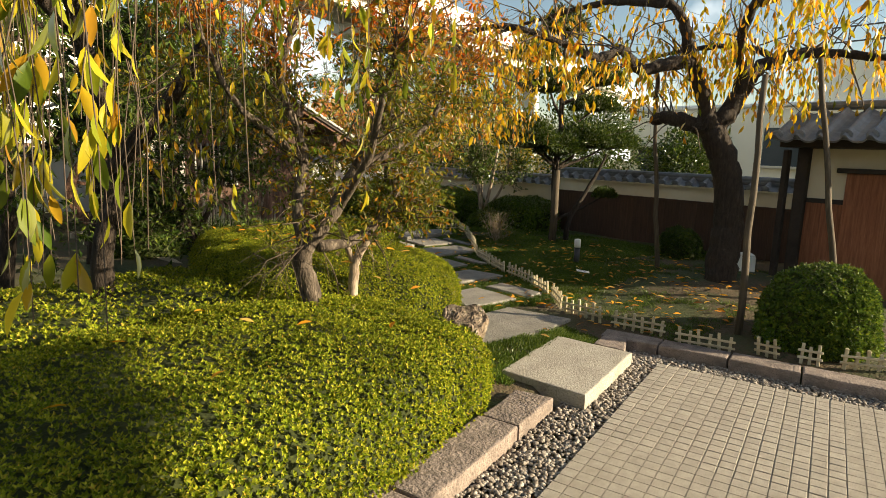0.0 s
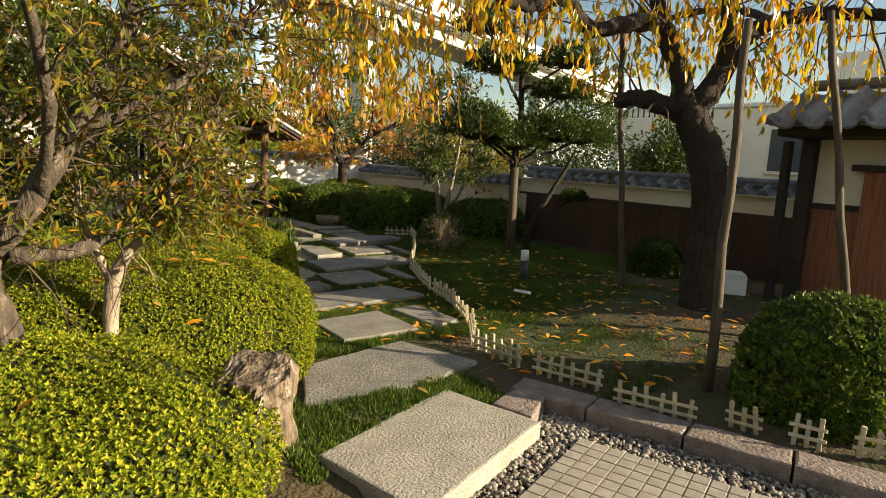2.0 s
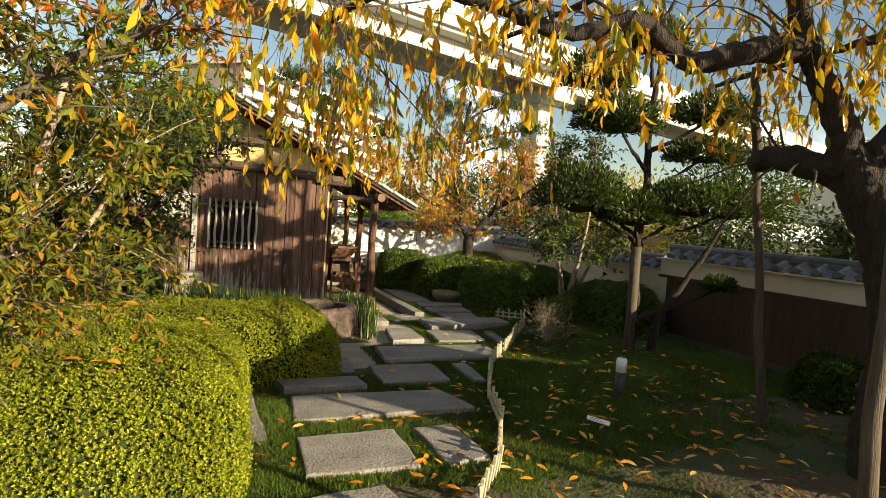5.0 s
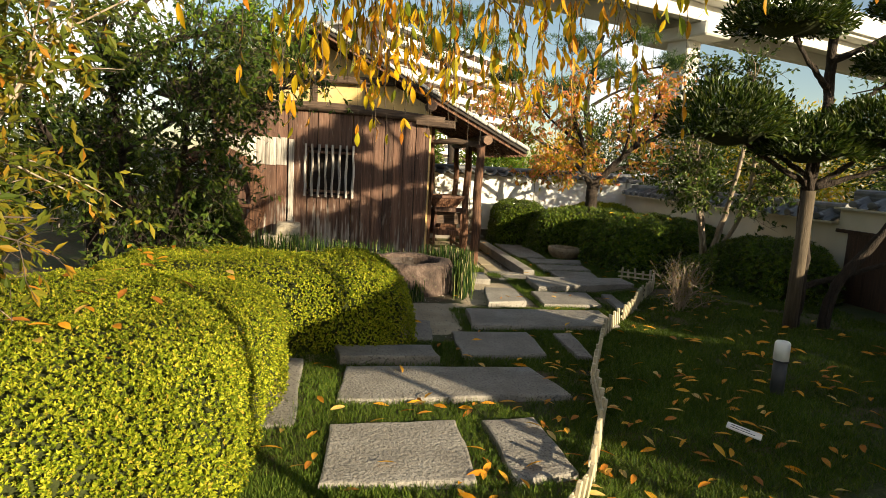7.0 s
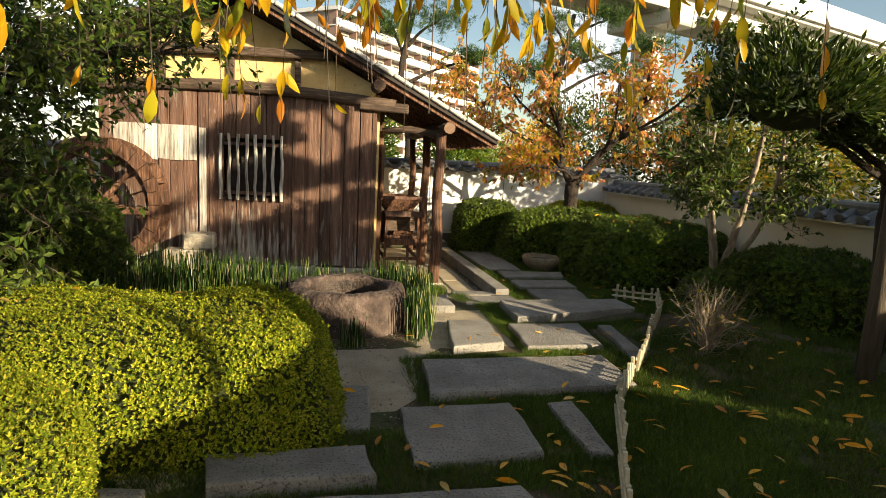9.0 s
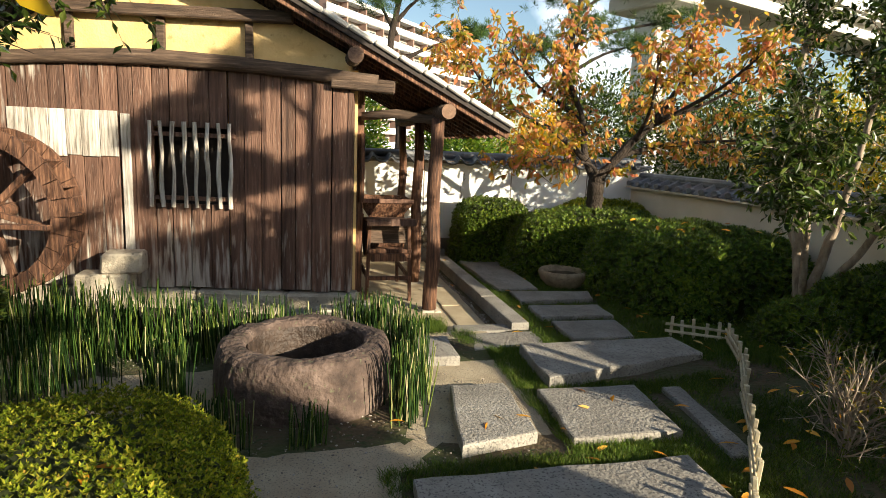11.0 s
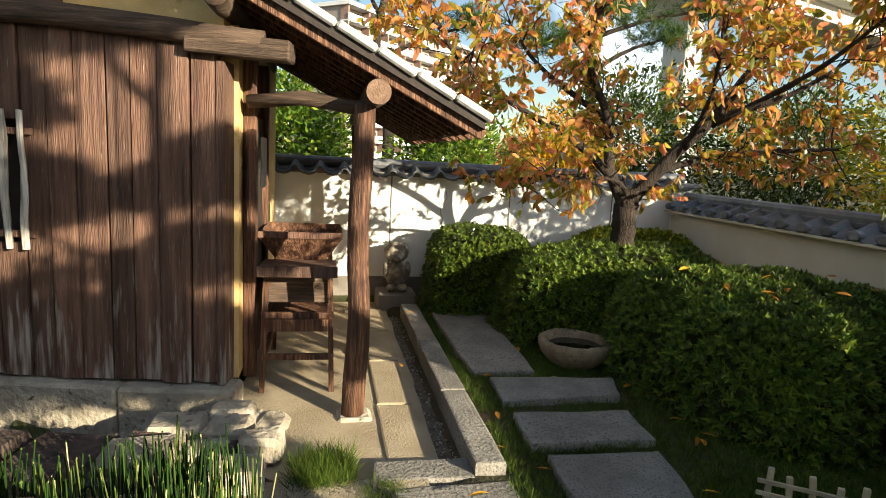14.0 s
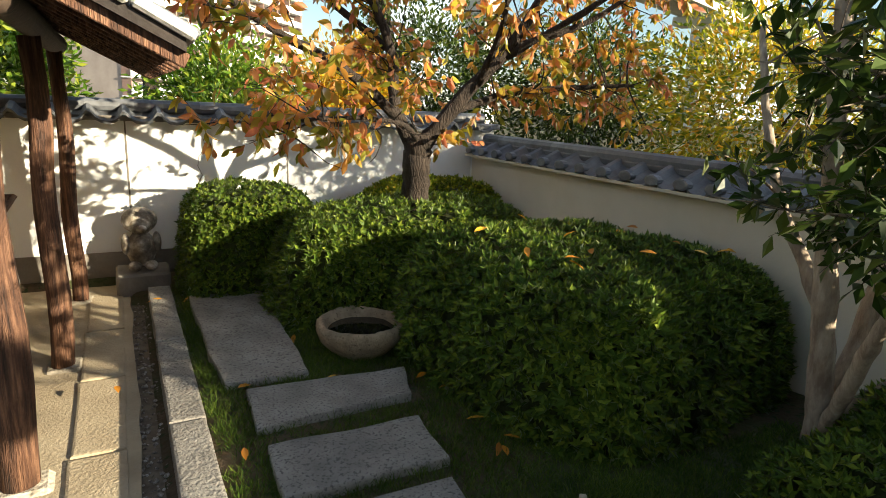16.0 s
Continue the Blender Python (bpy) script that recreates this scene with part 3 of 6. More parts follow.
# kerb of the drain by the hut
for a, b in ((10.02, 10.95), (10.97, 12.0), (12.02, 13.2)):
    stone([(7.0, b), (6.84, b), (6.84, a), (7.0, a)], 0.05, GRANITE, -0.12, "long granite kerb beside the drain", 0.006, "drain_kerb", "kerbs of the drain", "kerb stone")
stone([(6.84, 10.20), (6.36, 10.20), (6.34, 10.02), (6.84, 10.0)], -0.01, GRANITE, -0.12, "short granite kerb across the drain's end", 0.008, "drain_kerb", "kerbs of the drain", "kerb stone")
for a, b in ((10.24, 10.98), (11.0, 11.8), (11.82, 12.6), (12.62, 13.4)):
    stone([(6.665, b), (6.43, b), (6.44, a), (6.665, a)], -0.052, CONCRETE, -0.14, "pale sandy stone edging beside the drain", 0.008, "apron_edging", "edging stones of the apron", "edging stone")
ob = finish("drain_bed", box(6.66, 6.84, 10.2, 13.4, -0.14, -0.10), CHANNEL)
tagged(ob, "earth bed of the shallow drain with scattered pebbles", "drain", kind="structure")


# ---- walls ----
def pantile(length=0.24, width=0.25):
    """One wavy roof tile: x across, y down the slope."""
    bm = bmesh.new()
    prof = [(-0.5, 0.0), (-0.38, -0.022), (-0.2, -0.030), (0.0, -0.022), (0.14, 0.0), (0.26, 0.040), (0.38, 0.050), (0.5, 0.012)]
    cols = []
    for x, z in prof:
        cols.append([bm.verts.new((x * width, y, z + dz)) for y, dz in ((0, 0.0), (length, 0.0), (length, -0.024), (0, -0.024))])
    for a, b in zip(cols, cols[1:]):
        for j in range(4):
            bm.faces.new((a[j], b[j], b[(j + 1) % 4], a[(j + 1) % 4]))
    bm.faces.new(cols[0])
    bm.faces.new(cols[-1][::-1])
    bmesh.ops.recalc_face_normals(bm, faces=bm.faces)
    me = bpy.data.meshes.new("roof_tile")
    bm.to_mesh(me)
    bm.free()
    me.materials.append(KAWARA)
    return me


PANTILE = pantile()


def ridge_mesh(length):
    bm = tube([(0, 0, 0), (length, 0, 0)], 0.055, 10)
    me = bpy.data.meshes.new("ridge_tile")
    bm.to_mesh(me)
    bm.free()
    me.materials.append(KAWARA)
    return me


RIDGE = ridge_mesh(0.29)


def disc_mesh():
    bm = tube([(0, 0, 0), (0, 0.05, 0), (0, 0.055, 0)], [0.062, 0.062, 0.045], 12)
    me = bpy.data.meshes.new("eave_disc")
    bm.to_mesh(me)
    bm.free()
    me.materials.append(KAWARA)
    return me


EAVE_DISC = disc_mesh()

# the tiled garden wall along x = 10: cream plaster over brown boards
WX = 10.05
def tiled_wall(name, y0, y1, top, boards, label):
    """A length of garden wall with its coping; top is the height of the ridge."""
    w = empty(name, kind="structure", label=label, category="wall")
    d = top - 1.345
    part("plaster", box(WX, WX + 0.22, y0, y1, 0.0, 1.16 + d), CREAM, w, "cream plaster")
    if boards:
        part("rail", box(WX - 0.035, WX - 0.002, y0, y1, 0.93, 0.97, 0.004), FENCE_BOARD, w, "dark brown rail")
        bm = box(WX - 0.028, WX - 0.003, 0, 0.296, 0.0, 0.93)
        board = bpy.data.meshes.new("board")
        bm.to_mesh(board)
        bm.free()
        board.materials.append(FENCE_BOARD)
        for i in range(int((y1 - y0) / 0.3)):
            shared("board", board, w, pose(0, y0 + 0.02 + i * 0.3, 0))
    part("coping_board", box(WX - 0.10, WX + 0.32, y0, y1, 1.16 + d, 1.185 + d, 0.003), CREAM, w, "pale coping board")
    n = int((y1 - y0) / 0.25)
    for i in range(n):
        y = y0 + 0.13 + 0.25 * i
        shared("roof_tile", PANTILE, w, pose(WX + 0.11, y, 1.305 + d, -24, 0, 90))
        shared("roof_tile", PANTILE, w, pose(WX + 0.11, y, 1.305 + d, -24, 0, -90))
        shared("eave_disc", EAVE_DISC, w, pose(WX - 0.075, y + 0.08, 1.232 + d, 0, 0, 90) @ Matrix.Diagonal((1, 1, 0.62, 1)))
    for k in range(2):
        for i in range(int((y1 - y0) / 0.288)):
            shared("ridge_tile", RIDGE, w, pose(WX + 0.11, y0 + 0.01 + 0.288 * i, 1.30 + 0.045 * k + d, 0, 0, 90))
    return w


tiled_wall("wall_east", 3.2, 8.2, 1.38, True, "cream plaster garden wall with brown boards and a grey tiled coping")
tiled_wall("wall_east_far", 8.2, 13.78, 1.21, False, "low cream plaster garden wall with a grey tiled coping")

# the white wall along y = 13.8
WY = 13.82
white_wall = empty("wall_north", kind="structure", label="white plaster wall with a dark plinth and a low tiled top", category="wall")
part("plaster", box(-1.0, 10.05, WY, WY + 0.2, 0.2, 1.29), WHITE, white_wall, "white plaster")
part("plinth", box(-1.0, 10.05, WY - 0.012, WY + 0.2, -0.1, 0.2), PLINTH, white_wall, "grey-brown plinth")
part("coping_board", box(-1.0, 10.2, WY - 0.06, WY + 0.27, 1.29, 1.33, 0.004), PLINTH, white_wall, "grey coping board")
for x in (5.3, 6.76, 8.08, 9.3):
    part("joint_strip", box(x, x + 0.012, WY - 0.006, WY - 0.001, 0.2, 1.29), PLINTH, white_wall, "thin grey joint")
for i in range(45):
    shared("roof_tile", PANTILE, white_wall, pose(-0.9 + 0.25 * i, WY + 0.1, 1.385, -16, 0, 180))
for i in range(39):
    shared("ridge_tile", RIDGE, white_wall, pose(-1.0 + 0.288 * i, WY + 0.1, 1.41, 0, 0, 0))
crack = [(7.36 + 0.03 * math.sin(i * 1.9) - 0.012 * i + 0.05 * (i > 6), WY - 0.002, 1.16 - 0.08 * i) for i in range(13)]
part("crack", tube(crack, 0.0035, 4), PLINTH, white_wall, "dark crack in the plaster")
part("end_pier", box(10.05, 10.30, WY - 0.05, WY + 0.25, 0.0, 1.30, 0.01), WHITE, white_wall, "white end pier")
part("pier_coping", box(10.0, 10.35, WY - 0.09, WY + 0.29, 1.30, 1.36, 0.01), KAWARA, white_wall, "grey pier cap")


# ---- gate ----
gate = empty("gatehouse", pose(0, 0, 0), label="wooden gate with cream plaster, red-brown boards and a grey tiled roof", category="gate")
GX = 8.9
part("post", box(GX - 0.10, GX + 0.10, 2.96, 3.10, 0, 1.86, 0.01), BLACK_WOOD, gate, "black corner post")
part("post", box(GX - 0.16, GX - 0.04, 3.19, 3.26, 0, 1.84, 0.01), BLACK_WOOD, gate, "slim black post")
part("plaster", box(GX, GX + 0.12, 1.1, 2.96, 1.22, 1.86), CREAM, gate, "cream plaster")
part("beam", box(GX - 0.03, GX + 0.15, 1.1, 2.96, 1.16, 1.22), BLACK_WOOD, gate, "black rail")
bm = box(GX - 0.02, GX + 0.06, 0, 0.186, -0.02, 1.16)
gate_board = bpy.data.meshes.new("board")
bm.to_mesh(gate_board)
bm.free()
gate_board.materials.append(GATE_WOOD)
for i in range(9):
    shared("board", gate_board, gate, pose(0, 2.77 - i * 0.19, 0))
part("door_frame", box(GX - 0.06, GX - 0.02, 1.75, 2.52, 0.0, 1.56, 0.006), GATE_WOOD, gate, "red-brown side door")
part("lintel", box(GX - 0.12, GX - 0.02, 1.68, 2.62, 1.56, 1.62, 0.006), BLACK_WOOD, gate, "dark door lintel")
part("sign_frame", box(GX - 0.05, GX - 0.004, 1.30, 1.46, 1.42, 1.68, 0.006), BLACK_WOOD, gate, "small dark frame")
part("eave_beam", box(GX - 0.60, GX + 0.7, 1.1, 3.15, 1.86, 1.95, 0.01), BLACK_WOOD, gate, "dark eaves")
part("roof_bed", prism([Vector((GX - 0.72, 3.16)), Vector((GX - 0.72, 1.0)), Vector((GX + 0.8, 1.0)), Vector((GX + 0.8, 3.16))], 1.95, 1.99), KAWARA, gate)
for row in range(4):
    for i in range(9):
        shared("roof_tile", PANTILE, gate, pose(GX - 0.08 - row * 0.2, 3.02 - 0.25 * i, 2.33 - 0.092 * row, -25, 0, 90))
for row in range(4):
    for i in range(9):
        shared("roof_tile", PANTILE, gate, pose(GX + 0.08 + row * 0.2, 3.02 - 0.25 * i, 2.33 - 0.092 * row, -25, 0, -90))
for i in range(7):
    shared("ridge_tile", RIDGE, gate, pose(GX, 1.06 + 0.29 * i, 2.40, 0, 0, 90))
for i in range(9):
    shared("eave_disc", EAVE_DISC, gate, pose(GX - 0.80, 3.10 - 0.25 * i, 2.0, 0, 0, 90))
part("side_plaster", box(GX + 0.12, GX + 1.2, 2.96, 3.08, 0, 1.86), CREAM, gate, "cream plaster")
part("side_plaster", box(GX + 0.12, GX + 0.7, 1.1, 1.22, 0, 1.86), CREAM, gate, "cream plaster")

# ---- the mill hut ----
HUT = pose(5.50, 11.02, 0, 0, 0, -10)
hut = empty("mill_hut", HUT, label="old wooden mill hut with weathered boards and yellow plaster gable", category="hut")
back = HUT.inverted()


def hut_part(name, bm, mat, label="", smooth=False):
    """A part given in the world's axes, hung under the hut."""
    bmesh.ops.transform(bm, matrix=back, verts=bm.verts)
    return part(name, bm, mat, hut, label, smooth)


# upright boards of the front, in the wall's own axes: x to the right, y inwards
edge, k = 0.0, 0
while edge > -3.15:
    wide = 0.135 + 0.055 * rng.random()
    low, top = 0.09 + 0.02 * rng.random(), 2.06 + 0.10 * math.sin((edge + 3.2) * 0.95)
    pale = -2.95 < edge < -1.98
    if not (-1.80 < edge - wide / 2 < -1.06):
        spans = ((low, top),)
    else:
        spans = ((low, 0.90), (1.60, top))
    for a, b in spans:
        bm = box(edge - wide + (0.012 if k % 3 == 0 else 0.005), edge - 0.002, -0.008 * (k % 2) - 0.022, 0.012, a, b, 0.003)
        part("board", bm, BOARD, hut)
    # extra pale boards paint the sun's white glare on this stretch
    if pale:
        part("board", box(edge - wide + 0.004, edge - 0.002, -0.045, -0.026, 1.30 + 0.02 * rng.random(), 1.72, 0.003), BOARD_PALE, hut, "silvered board whitened with painted sun glare")
    edge -= wide
    k += 1
# black panels added behind the boards so the gaps read as shade
part("gap_shade_backing", box(-3.14, -1.80, 0.0125, 0.03, 0.1, 2.05), BLACK_WOOD, hut)
part("gap_shade_backing", box(-1.06, -0.01, 0.0125, 0.03, 0.1, 2.05), BLACK_WOOD, hut)
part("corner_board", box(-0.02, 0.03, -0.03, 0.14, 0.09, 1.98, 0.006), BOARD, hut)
part("board", box(-2.06, -1.98, -0.05, -0.024, 0.40, 1.70, 0.004), BOARD_PALE, hut, "silvered upright board")
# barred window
# black panel stands in for the unlit inside of the hut
part("window_dark_panel", box(-1.80, -1.06, 0.16, 0.20, 0.86, 1.64), BLACK_WOOD, hut, "black panel painting the shade inside the window")
for z in (0.955, 1.535):
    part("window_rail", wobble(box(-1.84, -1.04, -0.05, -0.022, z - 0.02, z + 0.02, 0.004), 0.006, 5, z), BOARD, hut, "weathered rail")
for i in range(8):
    x = -1.80 + i * 0.103
    pts = [(x + 0.008 * math.sin(i * 2.3 + j * 1.7), -0.068, 0.87 + 0.78 * j / 5) for j in range(6)]
    part("window_bar", tube(pts, [0.019 + 0.003 * math.sin(i + j) for j in range(6)], 7), BOARD_PALE, hut, "silvered wooden bar")
# beam over the boards, bowed like the tree it was
pts = [(-3.25 + 0.25 * i, -0.05, 2.10 + 0.10 * math.sin((3.6 - 0.0 - (3.25 - 0.25 * i)) * 0.87)) for i in range(15)]
bm = tube(pts, [0.075 - 0.015 * (abs(i - 7) / 7) for i in range(15)], 10)
part("front_beam", wobble(bm, 0.008, 4), BEAM, hut, "bowed dark log beam", True)
part("beam_end", box(-0.28, 0.30, -0.10, 0.05, 2.00, 2.11, 0.012, m=pose(0, 0, 0.0, 0, 3, 0)), BEAM, hut, "squared beam end")
# gable
gable = bmesh.new()
vs = [gable.verts.new(p) for p in ((-3.2, 0.05, 2.1), (0.0, 0.05, 2.1), (0.0, 0.05, 2.30), (-1.66, 0.05, 3.14), (-3.2, 0.05, 2.34))]
f = gable.faces.new(vs)
ex = bmesh.ops.extrude_face_region(gable, geom=[f])["geom"]
bmesh.ops.translate(gable, vec=(0, 0.12, 0), verts=[g for g in ex if isinstance(g, bmesh.types.BMVert)])
bmesh.ops.recalc_face_normals(gable, faces=gable.faces)
part("gable_plaster", gable, PLASTER, hut, "yellow clay plaster")
for x, z1 in ((-0.92, 2.57), (-2.5, 2.57), (-1.70, 2.57)):
    part("gable_stud", wobble(box(x - 0.035, x + 0.035, 0.0, 0.045, 2.14, z1, 0.006), 0.008, 6), BEAM, hut, "dark stud")
part("tie_beam", wobble(box(-2.85, -0.52, -0.06, 0.045, 2.56, 2.66, 0.012), 0.01, 3), BEAM, hut, "dark tie beam")
part("gable_vent", tube([(-1.66, -0.005, 2.86), (-1.66, 0.045, 2.86)], 0.10, 18), BLACK_WOOD, hut, "round dark vent")
for i in range(3):
    part("vent_bar", box(-1.72 + 0.05 * i, -1.705 + 0.05 * i, -0.015, -0.006, 2.775, 2.945), BEAM, hut)

# side walls, in the world's axes
hut_part("side_plaster", box(5.46, 5.58, 11.15, 13.5, 0.08, 2.2), PLASTER, "yellow clay plaster")
hut_part("side_plaster", box(2.40, 2.52, 11.7, 13.5, 0.0, 2.2), PLASTER, "yellow clay plaster")
hut_part("back_plaster", box(2.40, 5.58, 13.5, 13.6, 0.0, 2.6), PLASTER, "yellow clay plaster")
for y in (11.32, 12.05):
    hut_part("door_post", box(5.58, 5.66, y, y + 0.10, 0.02, 2.1, 0.008), POST, "dark door post")
hut_part("door", box(5.585, 5.62, 11.42, 12.05, 0.05, 1.72, 0.004), BLACK_WOOD, "dark wooden door")
for i in range(4):
    hut_part("shutter_slat", box(5.62, 5.66, 11.20 + 0.035 * i, 11.225 + 0.035 * i, 0.95, 1.62, 0.003), POST)
hut_part("name_board", box(5.66, 5.685, 11.55, 11.70, 1.25, 1.58, 0.006), BOARD_PALE, "pale hanging board")

# open eaves: posts, purlins, rafters
for (x, y), r in (((6.29, 10.86), 0.062), ((6.35, 12.08), 0.055), ((6.37, 13.35), 0.050)):
    pts = [(x + 0.012 * math.sin(j * 1.3 + y), y + 0.01 * math.sin(j * 1.9), -0.07 + 1.85 * j / 8) for j in range(9)]
    hut_part("eave_post", wobble(tube(pts, [r * (1.12 - 0.018 * j) for j in range(9)], 12), 0.006, 9, y), POST, "reddish-dark wooden post", True)
    hut_part("post_stone", wobble(box(x - 0.10, x + 0.10, y - 0.09, y + 0.09, -0.12, -0.045, 0.02), 0.012, 7, y), FOUNDATION, "flat stone under the post")
for x, z, r, y0 in ((6.36, 1.84, 0.07, 10.70), (5.52, 2.28, 0.072, 10.74)):
    pts = [(x, y0 + (13.6 - y0) * j / 6, z + 0.01 * math.sin(j)) for j in range(7)]
    hut_part("purlin", tube(pts, r, 14), BEAM, "round log purlin", True)
    hut_part("log_end", tube([(x, y0 - 0.006, z), (x, y0 + 0.001, z)], r * 0.96, 18), LOG_END, "sawn log end")
hut_part("brace", wobble(tube([(5.62, 11.20, 1.78), (5.95, 11.15, 1.82), (6.28, 11.1, 1.78), (6.36, 11.05, 1.84)], [0.040, 0.042, 0.045, 0.04], 9), 0.01, 5), BEAM, "crooked cross log", True)

RIDGE_X, RIDGE_Z, FALL = 3.87, 3.285, 0.50
VERGE_Y, BACK_Y = 10.78, 13.72


def roof_z(x):
    return RIDGE_Z - FALL * abs(x - RIDGE_X)


SLOPE = math.atan(FALL)
for side, x_low in ((1, 6.98), (-1, 1.75)):
    bm = bmesh.new()
    ring = [(RIDGE_X, 0.0), (x_low, 0.0), (x_low, -0.05), (RIDGE_X, -0.05)]
    a = [bm.verts.new((x, VERGE_Y, roof_z(x) + dz)) for x, dz in ring]
    b = [bm.verts.new((x, BACK_Y, roof_z(x) + dz)) for x, dz in ring]
    bm.faces.new(a)
    bm.faces.new(b[::-1])
    for i in range(4):
        bm.faces.new((a[i], a[(i + 1) % 4], b[(i + 1) % 4], b[i]))
    bmesh.ops.recalc_face_normals(bm, faces=bm.faces)
    hut_part("roof_board", bm, BLACK_WOOD, "dark roof boarding")
# rafters under the sunny slope
for i in range(13):
    y = VERGE_Y + 0.06 + i * 0.235
    bm = box(0, 3.50, -0.022, 0.022, -0.11, -0.052, 0.004, m=pose(RIDGE_X + 0.02, y, RIDGE_Z, 0, math.degrees(SLOPE), 0))
    hut_part("rafter", bm, POST)
# roof tiles: flat courses with a rolled edge, both slopes, and the pale verge course
bm = box(0, 0.262, 0, 0.30, 0, 0.022, 0.006)
box(0, 0.262, 0.262, 0.305, 0.012, 0.05, 0.01, bm)
flat_tile = bpy.data.meshes.new("roof_tile")
bm.to_mesh(flat_tile)
bm.free()
flat_tile.materials.append(KAWARA)
bm = wobble(box(0, 0.24, -0.03, 0.15, -0.01, 0.040, 0.012), 0.004, 9)
verge_tile = bpy.data.meshes.new("verge_tile")
bm.to_mesh(verge_tile)
bm.free()
verge_tile.materials.append(VERGE)
for side, rows in ((1, 14), (-1, 9)):
    for r in range(rows):
        d = 0.02 + r * 0.249
        z = RIDGE_Z - d * math.sin(SLOPE)
        x = RIDGE_X + side * d * math.cos(SLOPE)
        turn = pose(x, VERGE_Y, z + 0.004, 0, math.degrees(SLOPE) + 2.5 + rng.normal(0, 0.5), 0) if side > 0 else pose(x, VERGE_Y, z + 0.004, 0, -math.degrees(SLOPE) - 2.5, 0) @ pose(-0.262, 0, 0)
        for c in range(1, 10):
            if side < 0 and c > 6:
                continue
            shared("roof_tile", flat_tile, hut, back @ turn @ pose(0, 0.10 + c * 0.295 - 0.24, 0.018))
        shared("verge_tile", verge_tile, hut, back @ turn @ pose(0.01, 0.0, 0.012, rng.normal(0, 1.0)))
        shared("roof_tile", flat_tile, hut, back @ turn @ pose(0.06, 0.17, 0.055, -6, 0, 0) @ Matrix.Diagonal((0.8, 0.35, 1.0, 1.0)))
for i in range(10):
    bm_x = VERGE_Y + 0.02 + i * 0.29
    shared("ridge_tile", RIDGE, hut, back @ pose(RIDGE_X, bm_x, RIDGE_Z + 0.06, 0, 0, 90) @ Matrix.Diagonal((1, 1.6, 1.4, 1)))

# stone footing
x = 0.10
while x > -3.2:
    w = 0.62 + 0.35 * rng.random()
    part("footing_stone", wobble(box(x - w + 0.008, x, -0.085 - 0.03 * rng.random(), 0.12, -0.36, 0.085, 0.022), 0.014, 4, x), FOUNDATION, hut)
    x -= w
for i, (sx, sy, w) in enumerate(((5.34, 10.62, 0.26), (5.62, 10.55, 0.20), (5.80, 10.35, 0.18), (5.52, 10.30, 0.24), (5.25, 10.28, 0.3), (5.72, 10.05, 0.22), (5.60, 10.80, 0.2))):
    st = finish("foundation_stone", wobble(box(sx - w / 2 * 1.2, sx + w / 2 * 1.2, sy - w / 2, sy + w / 2, -0.05, 0.05 + 0.02 * (i % 3), 0.03), 0.025, 6, i), FOUNDATION)
    tagged(st, "rough pale stone beside the hut's corner", "stone", "loose stones at the hut's corner")

# ---- water wheel ----
wheel = empty("water_wheel", pose(2.42, 11.22, 0.80, 0, 0, -10), label="old dark wooden water wheel beside the hut", category="water wheel")
for y in (-0.13, 0.13):
    bm = bmesh.new()
    for j in range(28):
        a, b = 2 * math.pi * j / 28, 2 * math.pi * (j + 1) / 28 - 0.012
        q = []
        for yy in (y - 0.018, y + 0.018):
            for r, t in ((0.74, a), (0.74, b), (0.60, b), (0.60, a)):
                q.append(bm.verts.new((r * math.cos(t), yy, r * math.sin(t))))
        for i4 in ((0, 1, 2, 3), (7, 6, 5, 4), (0, 4, 5, 1), (1, 5, 6, 2), (2, 6, 7, 3), (3, 7, 4, 0)):
            bm.faces.new([q[i] for i in i4])
    bmesh.ops.recalc_face_normals(bm, faces=bm.faces)
    part("rim", bm, POST, wheel, "dark segmented rim")
for j in range(18):
    part("paddle", box(0.58, 0.735, -0.125, 0.125, -0.010, 0.010, 0.003, m=pose(0, 0, 0, 0, -20 * j, 0)), POST, wheel)
for j in range(6):
    part("spoke", box(0.06, 0.66, -0.03, 0.03, -0.025, 0.025, 0.005, m=pose(0, 0, 0, 0, -60 * j + 14, 0)), POST, wheel)
part("axle", tube([(0, -0.32, 0), (0, 0.4, 0)], 0.06, 14), POST, wheel, "thick wooden axle")
part("axle_bearer", box(-0.05, 0.62, -0.26, -0.18, -0.11, -0.065, 0.008), POST, wheel, "bearer plank")
for dx, dz0, dz1, w in ((0.92, -0.85, -0.52, 0.46), (1.08, -0.52, -0.33, 0.34)):
    s1 = finish("footing_block", wobble(box(2.42 + dx - w / 2, 2.42 + dx + w / 2, 11.0, 11.25, 0.8 + dz0, 0.8 + dz1, 0.02), 0.015, 5, dx), FOUNDATION)
    tagged(s1, "weathered stone block beside the water wheel", "stone block")
trough = empty("water_channel", pose(5.50, 11.02, 0, 0, 0, -10), label="sunken dark water channel edged with rough stone before the hut", category="channel", kind="structure")
part("water", box(-3.05, -0.05, -0.60, -0.11, -0.34, -0.245), WATER, trough, "still dark water")
x = 0.30
while x > -3.0:
    w = 0.42 + 0.35 * rng.random()
    far = -0.50 - 0.06 * rng.random()
    slab = box(x - w + 0.012, x, far - 0.46, far, -0.34, 0.01 + 0.03 * rng.random(), 0.03)
    bmesh.ops.subdivide_edges(slab, edges=slab.edges[:], cuts=3, use_grid_fill=True)
    part("edge_stone", wobble(wobble(slab, 0.03, 4, x), 0.010, 15, x), WELL, trough)
    x -= w
